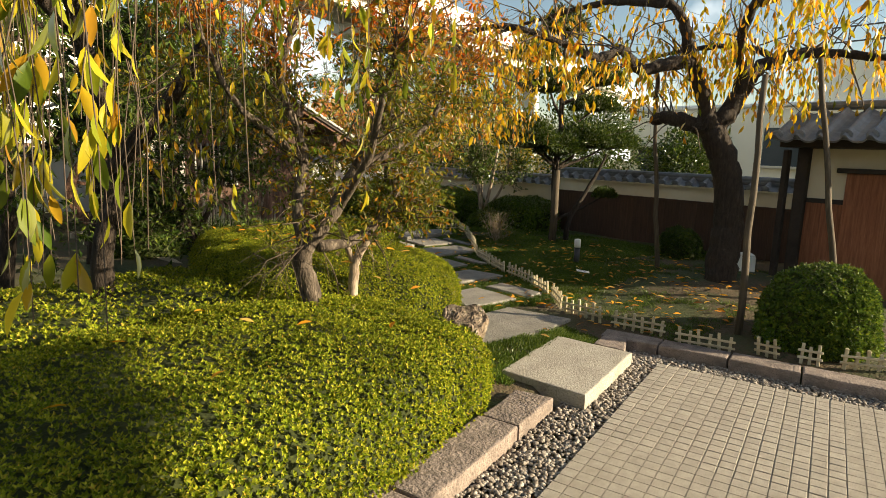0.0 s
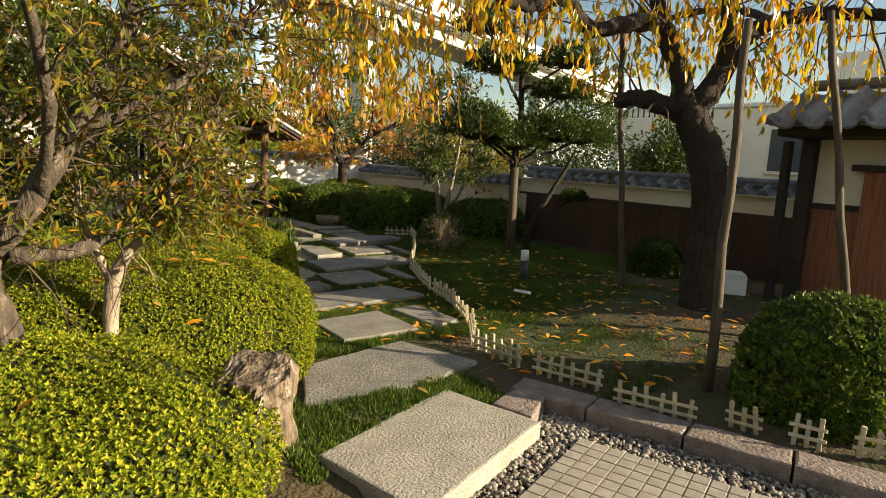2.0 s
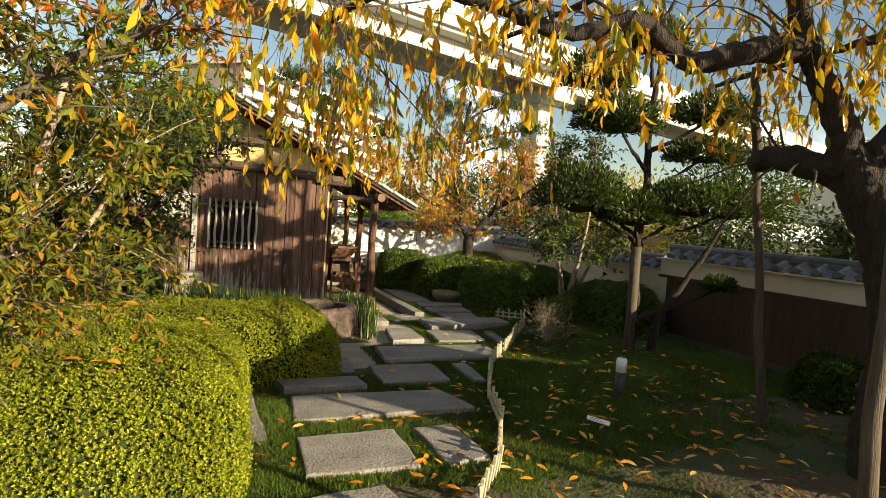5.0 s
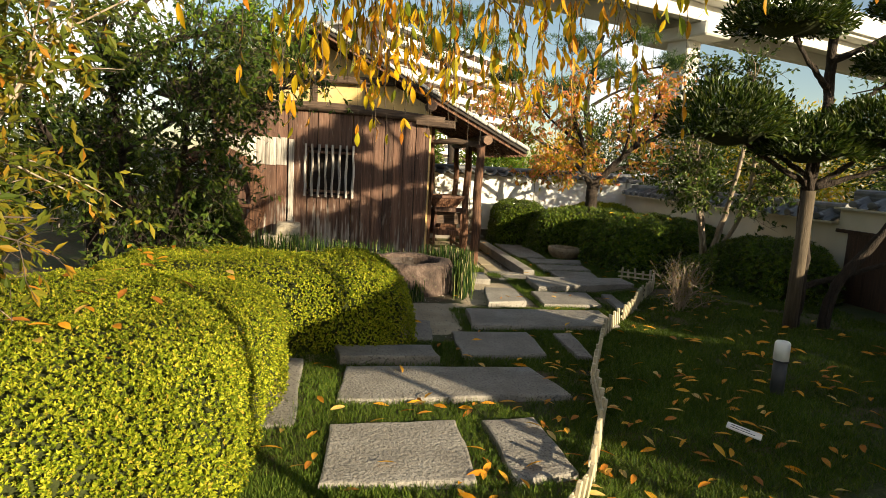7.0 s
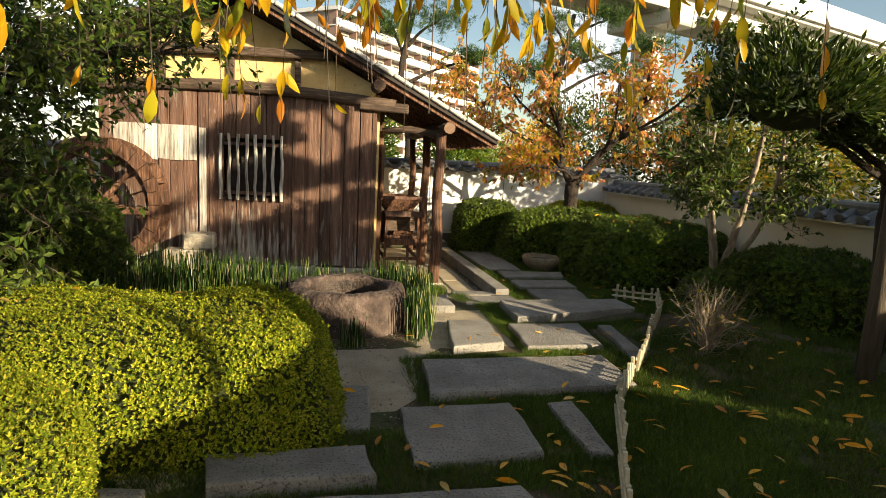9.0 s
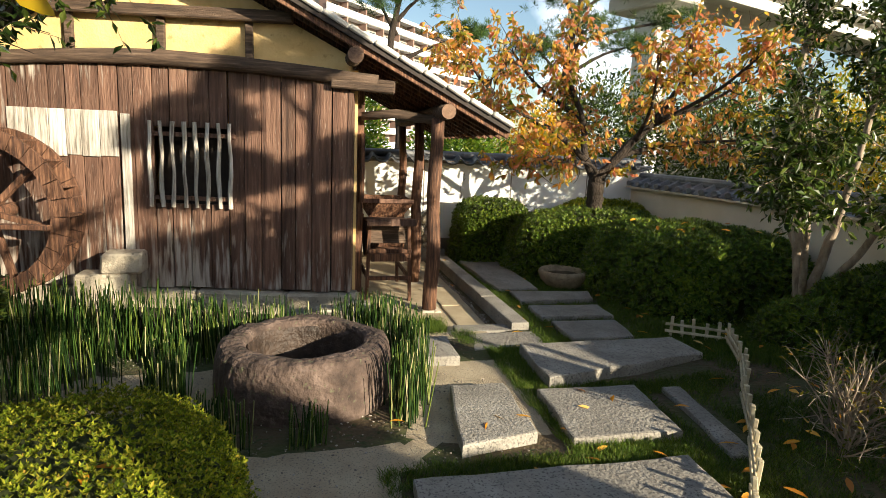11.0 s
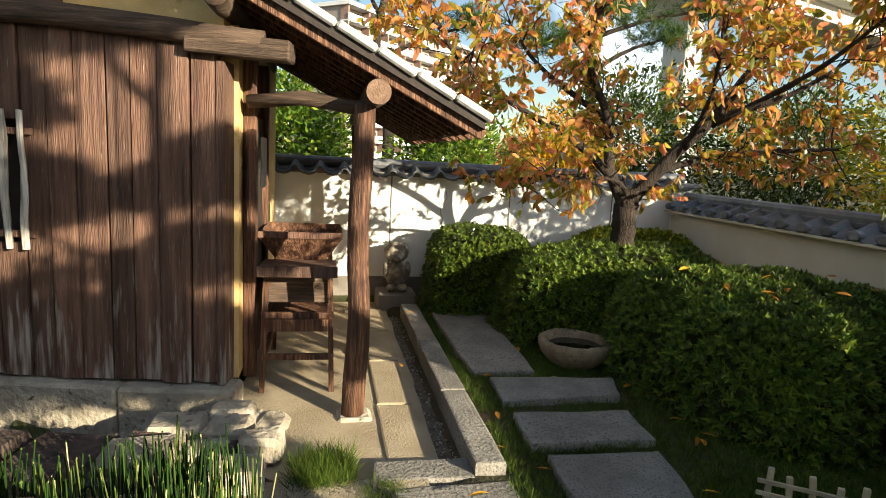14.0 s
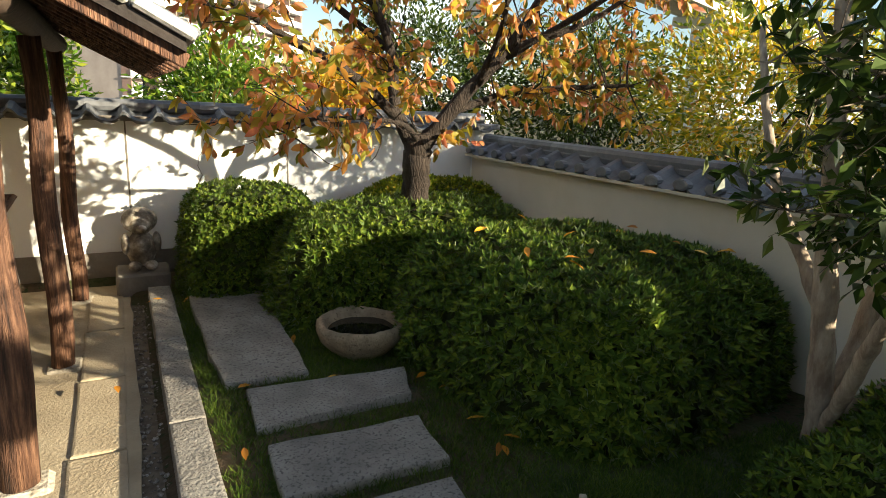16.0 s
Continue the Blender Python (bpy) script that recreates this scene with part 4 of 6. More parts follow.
for x, y, w, d, z in ((0.10, -0.28, 0.36, 0.46, -0.02), (0.34, -0.62, 0.22, 0.36, 0.0), (0.36, -0.22, 0.18, 0.30, -0.03)):
    slab = box(x - w / 2, x + w / 2, y - d / 2, y + d / 2, -0.34, z, 0.03)
    bmesh.ops.subdivide_edges(slab, edges=slab.edges[:], cuts=3, use_grid_fill=True)
    part("end_stone", wobble(wobble(slab, 0.025, 5, x), 0.010, 15, y), FOUNDATION, trough, "pale worn end stone")

# ---- stone well ----
well = empty("stone_well", pose(5.10, 8.92, 0) @ Matrix.Diagonal((0.94, 0.94, 1.0, 1.0)), label="low round reddish stone well with a rough chiselled rim", category="well")
bm = lathe([(0.54, -0.1), (0.565, 0.02), (0.565, 0.12), (0.555, 0.23), (0.54, 0.30), (0.52, 0.328), (0.49, 0.338), (0.45, 0.342), (0.41, 0.34), (0.385, 0.332), (0.37, 0.31), (0.365, 0.22), (0.36, -0.08)], 110)
part("ring", wobble(wobble(wobble(bm, 0.024, 4), 0.007, 13, 4.0), 0.004, 40, 1.0), WELL, well)
bm = bmesh.new()
rings = [[bm.verts.new((r * math.cos(2 * math.pi * j / 80), r * math.sin(2 * math.pi * j / 80), z)) for j in range(80)] for r, z in ((0.362, 0.30), (0.352, 0.27), (0.345, 0.15), (0.34, 0.02), (0.335, -0.08))]
for lo, hi in zip(rings, rings[1:]):
    for j in range(80):
        bm.faces.new((lo[j], lo[(j + 1) % 80], hi[(j + 1) % 80], hi[j]))
part("lining", wobble(bm, 0.010, 14, 2.0), WET_SHADE_STONE, well, "wet inside of the well, darkened with painted shade")
part("water", lathe([(0.335, -0.05), (0.335, 0.02)], 40), WATER, well, "dark water")

# ---- stone basin under the hedge ----
basin = empty("stone_basin", pose(8.00, 11.58, -0.02), label="small round ochre stone basin standing on the grass", category="basin")
bm = lathe([(0.14, -0.02), (0.20, 0.03), (0.262, 0.10), (0.285, 0.16), (0.280, 0.195), (0.262, 0.208), (0.240, 0.205), (0.225, 0.18), (0.19, 0.11), (0.10, 0.09)], 60)
part("bowl", wobble(wobble(bm, 0.014, 7), 0.008, 24, 2.0), BASIN, basin, "", True)
part("water", lathe([(0.216, 0.145), (0.216, 0.152)], 30), WATER, basin, "dark water")

# ---- winnowing machine under the eaves ----
machine = empty("winnowing_machine", pose(5.93, 11.62, -0.065), label="old dark wooden farm machine with a hopper and slanting legs", category="farm machine")
for x, y in ((-0.20, -0.34), (0.20, -0.34), (-0.20, 0.50), (0.20, 0.50)):
    part("leg", tube([(x * 1.12, y * 1.06, 0), (x, y, 0.80)], 0.024, 4), POST, machine)
for z in (0.24, 0.52):
    part("rail", box(-0.23, 0.23, -0.375, -0.345, z - 0.02, z + 0.02, 0.004), POST, machine)
for x in (-0.215, 0.215):
    part("rail", box(x - 0.015, x + 0.015, -0.34, 0.50, 0.22, 0.26, 0.004), POST, machine)
part("front_tray", box(-0.24, 0.24, -0.56, -0.12, 0.80, 0.825, 0.004, m=pose(0, 0, 0, -4)), BOARD, machine, "greyed board top")
part("tray_rim", box(-0.245, 0.245, -0.575, -0.55, 0.76, 0.83, 0.004, m=pose(0, 0, 0, -4)), BOARD, machine)
part("chute", box(-0.19, 0.19, -0.40, -0.375, 0.56, 0.74, 0.004, m=pose(0, 0, 0, -6)), BEAM, machine, "greyed panel")
part("lower_box", box(-0.19, 0.19, -0.40, 0.30, 0.42, 0.50, 0.004), POST, machine)
part("drum", tube([(-0.20, 0.22, 0.58), (0.20, 0.22, 0.58)], 0.21, 24), POST, machine, "dark round fan drum")
part("crank", tube([(-0.30, 0.22, 0.58), (-0.20, 0.22, 0.58)], 0.014, 8), POST, machine, "iron crank")
hopper = bmesh.new()
lo = [hopper.verts.new(p) for p in ((-0.13, 0.02, 0.80), (0.13, 0.02, 0.80), (0.13, 0.36, 0.80), (-0.13, 0.36, 0.80))]
hi = [hopper.verts.new(p) for p in ((-0.27, -0.12, 1.02), (0.27, -0.12, 1.02), (0.27, 0.50, 1.02), (-0.27, 0.50, 1.02))]
for i in range(4):
    hopper.faces.new((lo[i], lo[(i + 1) % 4], hi[(i + 1) % 4], hi[i]))
bmesh.ops.recalc_face_normals(hopper, faces=hopper.faces)
bmesh.ops.solidify(hopper, geom=hopper.faces[:], thickness=0.02)
part("hopper", hopper, POST, machine, "dark flaring hopper")
part("hopper_rim", box(-0.28, 0.28, -0.135, -0.11, 0.985, 1.03, 0.004), BOARD, machine)

# ---- raccoon-dog statue on its stone ----
stat = bmesh.new()
for (px, py, pz), (sx, sy, sz) in (((0, 0, 0.17), (0.115, 0.10, 0.15)), ((0, -0.03, 0.20), (0.085, 0.085, 0.10)), ((0, -0.01, 0.37), (0.09, 0.085, 0.085)), ((0, -0.085, 0.35), (0.04, 0.04, 0.03)),
                                   ((-0.06, -0.07, 0.04), (0.05, 0.07, 0.04)), ((0.06, -0.07, 0.04), (0.05, 0.07, 0.04)), ((-0.115, -0.02, 0.22), (0.035, 0.05, 0.09)), ((0.115, -0.02, 0.22), (0.035, 0.05, 0.09)),
                                   ((0, 0.03, 0.40), (0.135, 0.10, 0.11))):
    v = bmesh.ops.create_uvsphere(stat, u_segments=16, v_segments=10, radius=1.0)["verts"]
    bmesh.ops.transform(stat, matrix=Matrix.Translation((px, py, pz)) @ Matrix.Diagonal((sx, sy, sz, 1)), verts=v)
st = finish("animal_statue", stat, STATUE, None, "", True)
st.matrix_world = pose(6.82, 13.55, 0.11, 0, 0, 4)
tagged(st, "small glazed clay animal statue with a broad hat", "statue")
sb = finish("statue_base", wobble(box(6.62, 7.02, 13.36, 13.74, -0.11, 0.11, 0.02), 0.01, 6), PLINTH)
tagged(sb, "low grey stone block under the statue", "stone block")


# ---- little fence ----
def fence(a, b, tilt=0.0, n=6):
    """A short panel of pickets and two rails between two places."""
    a, b = Vector(a), Vector(b)
    run = (b - a).length
    z = float(height(*((a + b) / 2)))
    if court_uv(*((a + b) / 2))[0] < 0.6:
        z = -0.03
    f = empty("picket_fence", pose(a.x, a.y, z, tilt, 0, math.degrees(math.atan2(b.y - a.y, b.x - a.x))),
              label="low pale imitation-bamboo picket fence panel stuck in the soil", category="fence", group="low garden fence panels")
    for i in range(n):
        x = run * (i + 0.5) / n
        lean = rng.normal(0, 2.5)
        part("picket", box(x - 0.013, x + 0.013, -0.011, 0.011, -0.05, 0.155 + (0.025 if i % 2 == 0 else 0.0), 0.003, m=pose(x, 0, 0, 0, lean, 0) @ pose(-x, 0, 0)), BAMBOO, f)
    for z0 in (0.055, 0.115):
        part("rail", box(0.0, run, -0.021, -0.011, z0 - 0.011, z0 + 0.011, 0.003), BAMBOO, f)
    return f


for a, b, tilt, n in (((5.78, 1.50), (6.02, 1.15), 6, 5), ((5.66, 1.78), (5.72, 1.60), -14, 3), ((5.57, 2.10), (5.62, 1.90), 12, 3), ((5.28, 2.70), (5.46, 2.22), 3, 6),
                      ((5.22, 3.36), (5.36, 2.84), -3, 6), ((5.14, 3.92), (5.20, 3.44), 5, 6), ((5.52, 4.40), (5.16, 3.96), -6, 6), ((5.84, 5.0), (5.56, 4.46), 4, 7), ((6.05, 5.62), (5.86, 5.04), -3, 7),
                      ((6.33, 6.22), (6.07, 5.68), 3, 7), ((6.62, 6.82), (6.36, 6.28), -4, 7), ((7.02, 7.32), (6.66, 6.86), 4, 7), ((7.40, 7.80), (7.06, 7.36), -3, 7), ((7.74, 8.28), (7.44, 7.84), 3, 7),
                      ((8.10, 8.74), (7.78, 8.32), -4, 7), ((8.42, 9.30), (8.14, 8.80), 3, 7), ((8.06, 9.62), (8.44, 9.36), 3, 5)):
    fence(a, b, tilt, n)

# ---- garden lamp and label ----
lamp = empty("bollard_lamp", pose(7.12, 5.27, 0.135), label="short charcoal bollard lamp with a white top", category="garden lamp")
lamp.scale = (1.12, 1.12, 1.12)
part("shaft", tube([(0, 0, -0.05), (0, 0, 0.19)], 0.037, 20), CHARCOAL, lamp, "charcoal shaft", True)
part("diffuser", lathe([(0.041, 0.19), (0.041, 0.29), (0.034, 0.30), (0.0, 0.302)], 20), OPAL, lamp, "white diffuser", True)
part("collar", tube([(0, 0, 0.183), (0, 0, 0.193)], 0.043, 20), CHARCOAL, lamp)
card = finish("plant_label", box(-0.085, 0.085, -0.026, 0.026, 0, 0.010, 0.003), PAPER)
card.matrix_world = pose(6.46, 4.66, 0.165, 14, 8, -42)
tagged(card, "pale weathered plant label lying on the moss", "label")
for i in range(2):
    bar = part("writing_bar", box(-0.065, 0.055 - 0.03 * i, -0.010 + 0.02 * i - 0.005, -0.010 + 0.02 * i, 0.0101, 0.0106), CHARCOAL, card, "faint illegible writing")


# ---- plants ----
def twigs(name, lines, r0, r1, mat, parent, sides=4):
    """Many thin round twigs in one mesh; all lines have the same number of points."""
    p = np.asarray(lines, float)
    n, k, _ = p.shape
    way = unit(np.gradient(p, axis=1))
    side = unit(np.cross(way, np.array([0.31, 0.53, 0.79])))
    up = np.cross(way, side)
    r = np.linspace(1, 0, k)[None, :] * (np.broadcast_to(r0, n)[:, None] - np.broadcast_to(r1, n)[:, None]) + np.broadcast_to(r1, n)[:, None]
    a = 2 * np.pi * np.arange(sides) / sides
    ring = p[:, :, None] + r[..., None, None] * (side[:, :, None] * np.cos(a)[:, None] + up[:, :, None] * np.sin(a)[:, None])
    base = (np.arange(n)[:, None, None] * k + np.arange(k - 1)[None, :, None]) * sides
    j = np.arange(sides)
    f = np.stack([base + j, base + (j + 1) % sides, base + sides + (j + 1) % sides, base + sides + j], -1).reshape(-1, 4)
    return from_arrays(name, ring, f, mat, parent, smooth=True)


def smooth_line(points, n=12):
    """A curve through the points."""
    p = np.asarray(points, float)
    p = np.vstack([2 * p[0] - p[1], p, 2 * p[-1] - p[-2]])
    out = []
    for i in range(1, len(p) - 2):
        for t in np.linspace(0, 1, n, endpoint=False):
            a, b, c, d = p[i - 1:i + 3]
            out.append(0.5 * (2 * b + (c - a) * t + (2 * a - 5 * b + 4 * c - d) * t * t + (3 * b - a - 3 * c + d) * t ** 3))
    return np.array(out + [p[-2]])


def limbs_mesh(name, specs, mat, parent, sides=12, rough=0.012):
    """Trunk and limbs, each a tapered curve, joined into one mesh with a knotted surface."""
    bm, curves = bmesh.new(), []
    for points, r0, r1 in specs:
        c = smooth_line(points, 8)
        c[1:-1] += rng.normal(0, r0 * 0.05, (len(c) - 2, 3))
        tube(c, list(np.linspace(r0, r1, len(c)) * (1 + rng.normal(0, 0.02, len(c)))), sides, bm)
        curves.append((c, r0))
    wobble(bm, rough, 11)
    return part(name, bm, mat, parent, "", True), curves


def shoots(curves, n, length, up=0.2, out=0.7, wild=0.6, sag=0.05, k=6, start=0.25, centre=None):
    """Side shoots that leave the given curves."""
    weight = np.array([len(c) * 1.0 for c, _ in curves])
    pick = rng.choice(len(curves), n, p=weight / weight.sum())
    lines = np.zeros((n, k, 3))
    for i, w in enumerate(pick):
        c = curves[w][0]
        at = c[int((start + (1 - start) * rng.random() ** 0.8) * (len(c) - 1))]
        mid = c.mean(0) if centre is None else np.asarray(centre, float)
        d = unit(at - mid) * out + rng.normal(0, wild, 3) + (0, 0, up)
        d = unit(d)
        step = length * (0.55 + 0.7 * rng.random()) / (k - 1)
        p = at.copy()
        for j in range(k):
            lines[i, j] = p
            p = p + d * step
            d = unit(d + rng.normal(0, 0.14, 3) + (0, 0, -sag))
    return lines


def along(lines, per, first=0.25):
    """Places and ways along twigs, per places each."""
    n, k, _ = lines.shape
    s = first + (1 - first) * rng.random((n, per))
    f = s * (k - 1)
    i = np.minimum(f.astype(int), k - 2)
    t = (f - i)[..., None]
    r = np.arange(n)[:, None]
    p = lines[r, i] * (1 - t) + lines[r, i + 1] * t
    return p.reshape(-1, 3), unit(lines[r, i + 1] - lines[r, i]).reshape(-1, 3)


def foliage(name, lines, per, length, width, mat, parent, hang=0.3, wild=0.8, fine=False, follow=0.5, first=0.2, keep=None):
    p, w = along(lines, per, first)
    if keep is not None:
        ok = keep(p)
        p, w = p[ok], w[ok]
    n = len(p)
    d = w * follow + rng.normal(0, wild, (n, 3)) * 0.6 + np.array([0, 0, -hang])
    face = rng.normal(0, 0.6, (n, 3)) + np.array([0, 0, 0.7])
    if hang > 0.6:
        face = rng.normal(0, 1, (n, 3)) * np.array([1, 1, 0.3])
    s = 0.7 + 0.5 * rng.random(n)
    return leaves(name, p, d, face, length * s, width * s, mat, parent, fine)


def pillow(a, b, c, power, nu=40, nv=16):
    """A clipped, boxy dome."""
    bm = bmesh.new()
    rings = []
    for j in range(nv + 1):
        t = math.pi / 2 * j / nv
        row = []
        for i in range(nu):
            u = 2 * math.pi * i / nu
            d = (math.cos(t) * math.cos(u), math.cos(t) * math.sin(u), math.sin(t))
            r = (abs(d[0]) ** power + abs(d[1]) ** power + abs(d[2]) ** power) ** (-1 / power)
            row.append(bm.verts.new((d[0] * r * a, d[1] * r * b, d[2] * r * c)))
            if j == nv:
                break
        rings.append(row)
    for lo, hi in zip(rings, rings[1:]):
        for i in range(nu):
            if len(hi) == 1:
                bm.faces.new((lo[i], lo[(i + 1) % nu], hi[0]))
            else:
                bm.faces.new((lo[i], lo[(i + 1) % nu], hi[(i + 1) % nu], hi[i]))
    return bm


# core colour stands in for the shade between the leaves
HEART = material("hedge_core_shade", [(0.3, (0.014, 0.022, 0.004)), (0.7, (0.045, 0.055, 0.010))], 60, 0.95, 0.8, 40)


def hedge(x, y, a, b, high, turn, mat, label, density=1500, leaf=0.026, per=5, power=3.2, lumps=0.05, base=-0.03, name="hedge", shape=0.42, category="hedge"):
    """A clipped shrub: solid core in painted shade, rosettes of small leaves all over."""
    h = empty(name, pose(x, y, base, 0, 0, turn), label=label, category=category)
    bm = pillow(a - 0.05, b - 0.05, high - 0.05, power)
    part("heart", wobble(bm, lumps * 0.7, 2.2, x + y), HEART, h, "solid core painted dark as inner shade")
    area = 4 * a * b + 4 * (a + b) * high * 0.9
    n = int(area * density)
    wts = np.array([4 * a * b, 2 * a * high, 2 * a * high, 2 * b * high, 2 * b * high])
    face = rng.choice(5, n, p=wts / wts.sum())
    q = rng.uniform(-1, 1, (n, 3))
    q[:, 2] = rng.random(n)
    q[face == 0, 2] = 1
    q[face == 1, 1], q[face == 2, 1], q[face == 3, 0], q[face == 4, 0] = -1, 1, -1, 1
    r = (np.abs(q) ** power).sum(1) ** (-1 / power)
    p = q * r[:, None] * np.array([a, b, high])
    nrm = unit(np.sign(q) * np.abs(q * r[:, None]) ** (power - 1) / np.array([a, b, high]))
    off = np.array([noise.noise((v[0] * 2.2 + x, v[1] * 2.2 + y, v[2] * 2.2)) for v in p]) * lumps * 1.3 + np.array([noise.noise((v[0] * 8 + y, v[1] * 8, v[2] * 8 + x)) for v in p]) * 0.022 + rng.normal(0, 0.013, n)
    p = p + nrm * off[:, None]
    # a rosette on each place
    tip = unit(nrm * 0.9 + rng.normal(0, 0.35, (n, 3)) + np.array([0, 0, 0.35]))
    s1 = unit(np.cross(tip, rng.normal(0, 1, (n, 3))))
    s2 = np.cross(tip, s1)
    ang = 2 * np.pi * (np.arange(per)[None] + rng.random((n, 1))) / per
    d = s1[:, None] * np.cos(ang)[..., None] + s2[:, None] * np.sin(ang)[..., None] + tip[:, None] * (0.75 + 0.5 * rng.random((n, per, 1)))
    size = leaf * (0.65 + 0.6 * rng.random((n, per)))
    leaves("foliage", np.repeat(p, per, 0), d.reshape(-1, 3), np.repeat(tip, per, 0), size.ravel(), size.ravel() * shape, mat, h)
    return h


AZALEA = "clipped yellow-green azalea hedge with small dense leaves"
c1 = court(-3.85, -1.60)
hedge(c1.x, c1.y, 2.72, 1.06, 0.56, 17, LEAF_AZALEA, AZALEA + " beside the court", 2300, 0.022, 5, 4.0, 0.05)
hedge(2.95, 5.18, 1.04, 1.16, 0.70, -3, LEAF_AZALEA, AZALEA + " beside the path", 4400, 0.0175, 5, 5.0)
hedge(3.66, 7.02, 1.28, 0.64, 0.66, -2, LEAF_AZALEA, AZALEA + " near the well", 4200, 0.0175, 5, 5.0)
hedge(1.1, 4.9, 1.4, 1.0, 0.55, 20, LEAF_AZALEA, AZALEA + " under the trees", 700, 0.030, 5, 3.4)
DARK = "clipped dark green hedge with pointed leaves"
hedge(9.12, 10.92, 0.88, 1.02, 0.80, 8, LEAF_BOX, DARK + " beside the grass", 820, 0.055, 6, 4.0, 0.06, shape=0.34)
hedge(8.75, 12.40, 1.12, 0.52, 0.82, 4, LEAF_BOX, DARK + " behind the basin", 820, 0.050, 6, 3.8, 0.06, shape=0.34)
hedge(7.62, 13.22, 0.52, 0.42, 0.86, 0, LEAF_BOX, DARK + " against the white wall", 1100, 0.040, 6, 4.0, 0.04, shape=0.36)
hedge(9.30, 13.22, 0.72, 0.46, 0.88, 0, LEAF_AZALEA, "sunlit bright green hedge in the corner of the walls", 1000, 0.045, 5, 3.8, 0.05)
hedge(9.50, 8.55, 0.46, 0.82, 0.78, 4, LEAF_BOX, DARK + " along the tiled wall", 700, 0.050, 6, 3.6, 0.06, shape=0.36)
hedge(8.98, 9.02, 0.34, 0.36, 0.50, 0, LEAF_BOX, "low dark green clipped shrub in the shade", 1000, 0.045, 6, 2.8, 0.05, shape=0.36, name="shrub", category="shrub")
hedge(6.28, 1.86, 0.48, 0.46, 0.74, 0, LEAF_BOX, "round glossy green shrub behind the kerb", 1500, 0.042, 5, 2.5, 0.06, shape=0.45, name="shrub", category="shrub")
hedge(9.1, 4.75, 0.36, 0.34, 0.50, 0, LEAF_TREE, "small dark round shrub before the boarded wall", 900, 0.04, 5, 2.5, 0.06, base=0.08, name="shrub", category="shrub")
hedge(2.5, 9.65, 0.60, 0.50, 1.20, 0, LEAF_TREE, "tall dark shrub beside the water wheel", 420, 0.06, 5, 2.4, 0.14, shape=0.34, name="shrub", category="shrub")


def clear_of_walk(p):
    """Keeps the air free where one walks."""
    line = np.array([(-1.0, -0.8), (0.06, 0.0), (1.5, 0.48), (2.7, 0.75), (3.7, 1.03), (4.45, 2.2), (4.47, 2.8), (4.8, 3.7), (5.2, 5.5), (5.8, 6.6), (6.3, 7.7), (6.75, 8.2)])
    best = np.full(len(p), 9.0)
    for a, b in zip(line, line[1:]):
        t = np.clip(((p[:, :2] - a) @ (b - a)) / ((b - a) @ (b - a)), 0, 1)
        best = np.minimum(best, np.linalg.norm(p[:, :2] - (a + t[:, None] * (b - a)), axis=1))
    return (best > 0.42) | (p[:, 2] > 1.80)


def strands(tops, ends, k=7, spread=0.12):
    """Hanging weeping twigs from places down to given heights."""
    n = len(tops)
    t = np.linspace(0, 1, k)
    way = rng.normal(0, spread, (n, 2))
    lines = np.zeros((n, k, 3))
    for j, s in enumerate(t):
        lines[:, j, :2] = tops[:, :2] + way * (1 - (1 - s) ** 2) * 2
        lines[:, j, 2] = tops[:, 2] + (ends - tops[:, 2]) * (s ** 1.25) + 0.06 * np.sin(s * 3)
    lines[:, 1:-1, :2] += rng.normal(0, 0.015, (n, k - 2, 2))
    return lines


# the old cherry with its props
cherry = empty("cherry_tree", label="old weeping cherry with a dark leaning trunk and yellow autumn leaves", category="tree")
trunk, cherry_limbs = limbs_mesh("trunk", [
    ([(7.70, 3.42, -0.1), (7.75, 3.45, 0.35), (7.80, 3.46, 0.9), (7.74, 3.52, 1.5), (7.56, 3.67, 2.0), (7.45, 3.77, 2.16)], 0.205, 0.145),
    ([(7.44, 3.76, 2.0), (7.50, 3.73, 2.24), (7.38, 3.81, 2.59), (7.25, 3.9, 2.9), (7.15, 3.97, 3.3), (6.9, 4.2, 3.7)], 0.115, 0.045),
    ([(7.22, 3.88, 2.84), (6.82, 3.94, 2.77), (6.55, 4.07, 2.68), (6.35, 4.14, 2.78), (5.99, 4.01, 2.83), (5.6, 4.05, 2.70), (5.2, 4.2, 2.80), (4.7, 4.6, 2.95), (4.3, 5.2, 2.8)], 0.085, 0.022),
    ([(7.52, 3.68, 2.05), (7.66, 3.58, 2.2), (7.82, 3.50, 2.5), (7.98, 3.40, 2.78), (8.2, 3.2, 2.95), (8.5, 2.8, 3.0), (8.6, 2.2, 2.9)], 0.13, 0.04),
    ([(7.80, 3.50, 2.45), (7.68, 3.44, 2.8), (7.5, 3.4, 3.15), (7.2, 3.1, 3.5), (6.8, 2.7, 3.6)], 0.09, 0.03),
    ([(7.50, 3.72, 2.02), (7.45, 4.0, 2.14), (7.55, 4.3, 2.20), (7.66, 4.55, 2.18)], 0.10, 0.075),
    ([(7.2, 3.1, 3.4), (6.7, 2.5, 3.35), (6.1, 2.2, 3.2), (5.4, 2.1, 3.05)], 0.05, 0.018),
    ([(7.0, 4.1, 3.5), (6.8, 4.9, 3.6), (6.6, 5.6, 3.5), (6.2, 6.2, 3.3)], 0.05, 0.018),
    ([(8.2, 3.2, 2.9), (8.5, 3.9, 3.2), (8.5, 4.8, 3.2), (8.1, 5.5, 3.0)], 0.05, 0.018)], BARK, cherry, 14, 0.018)
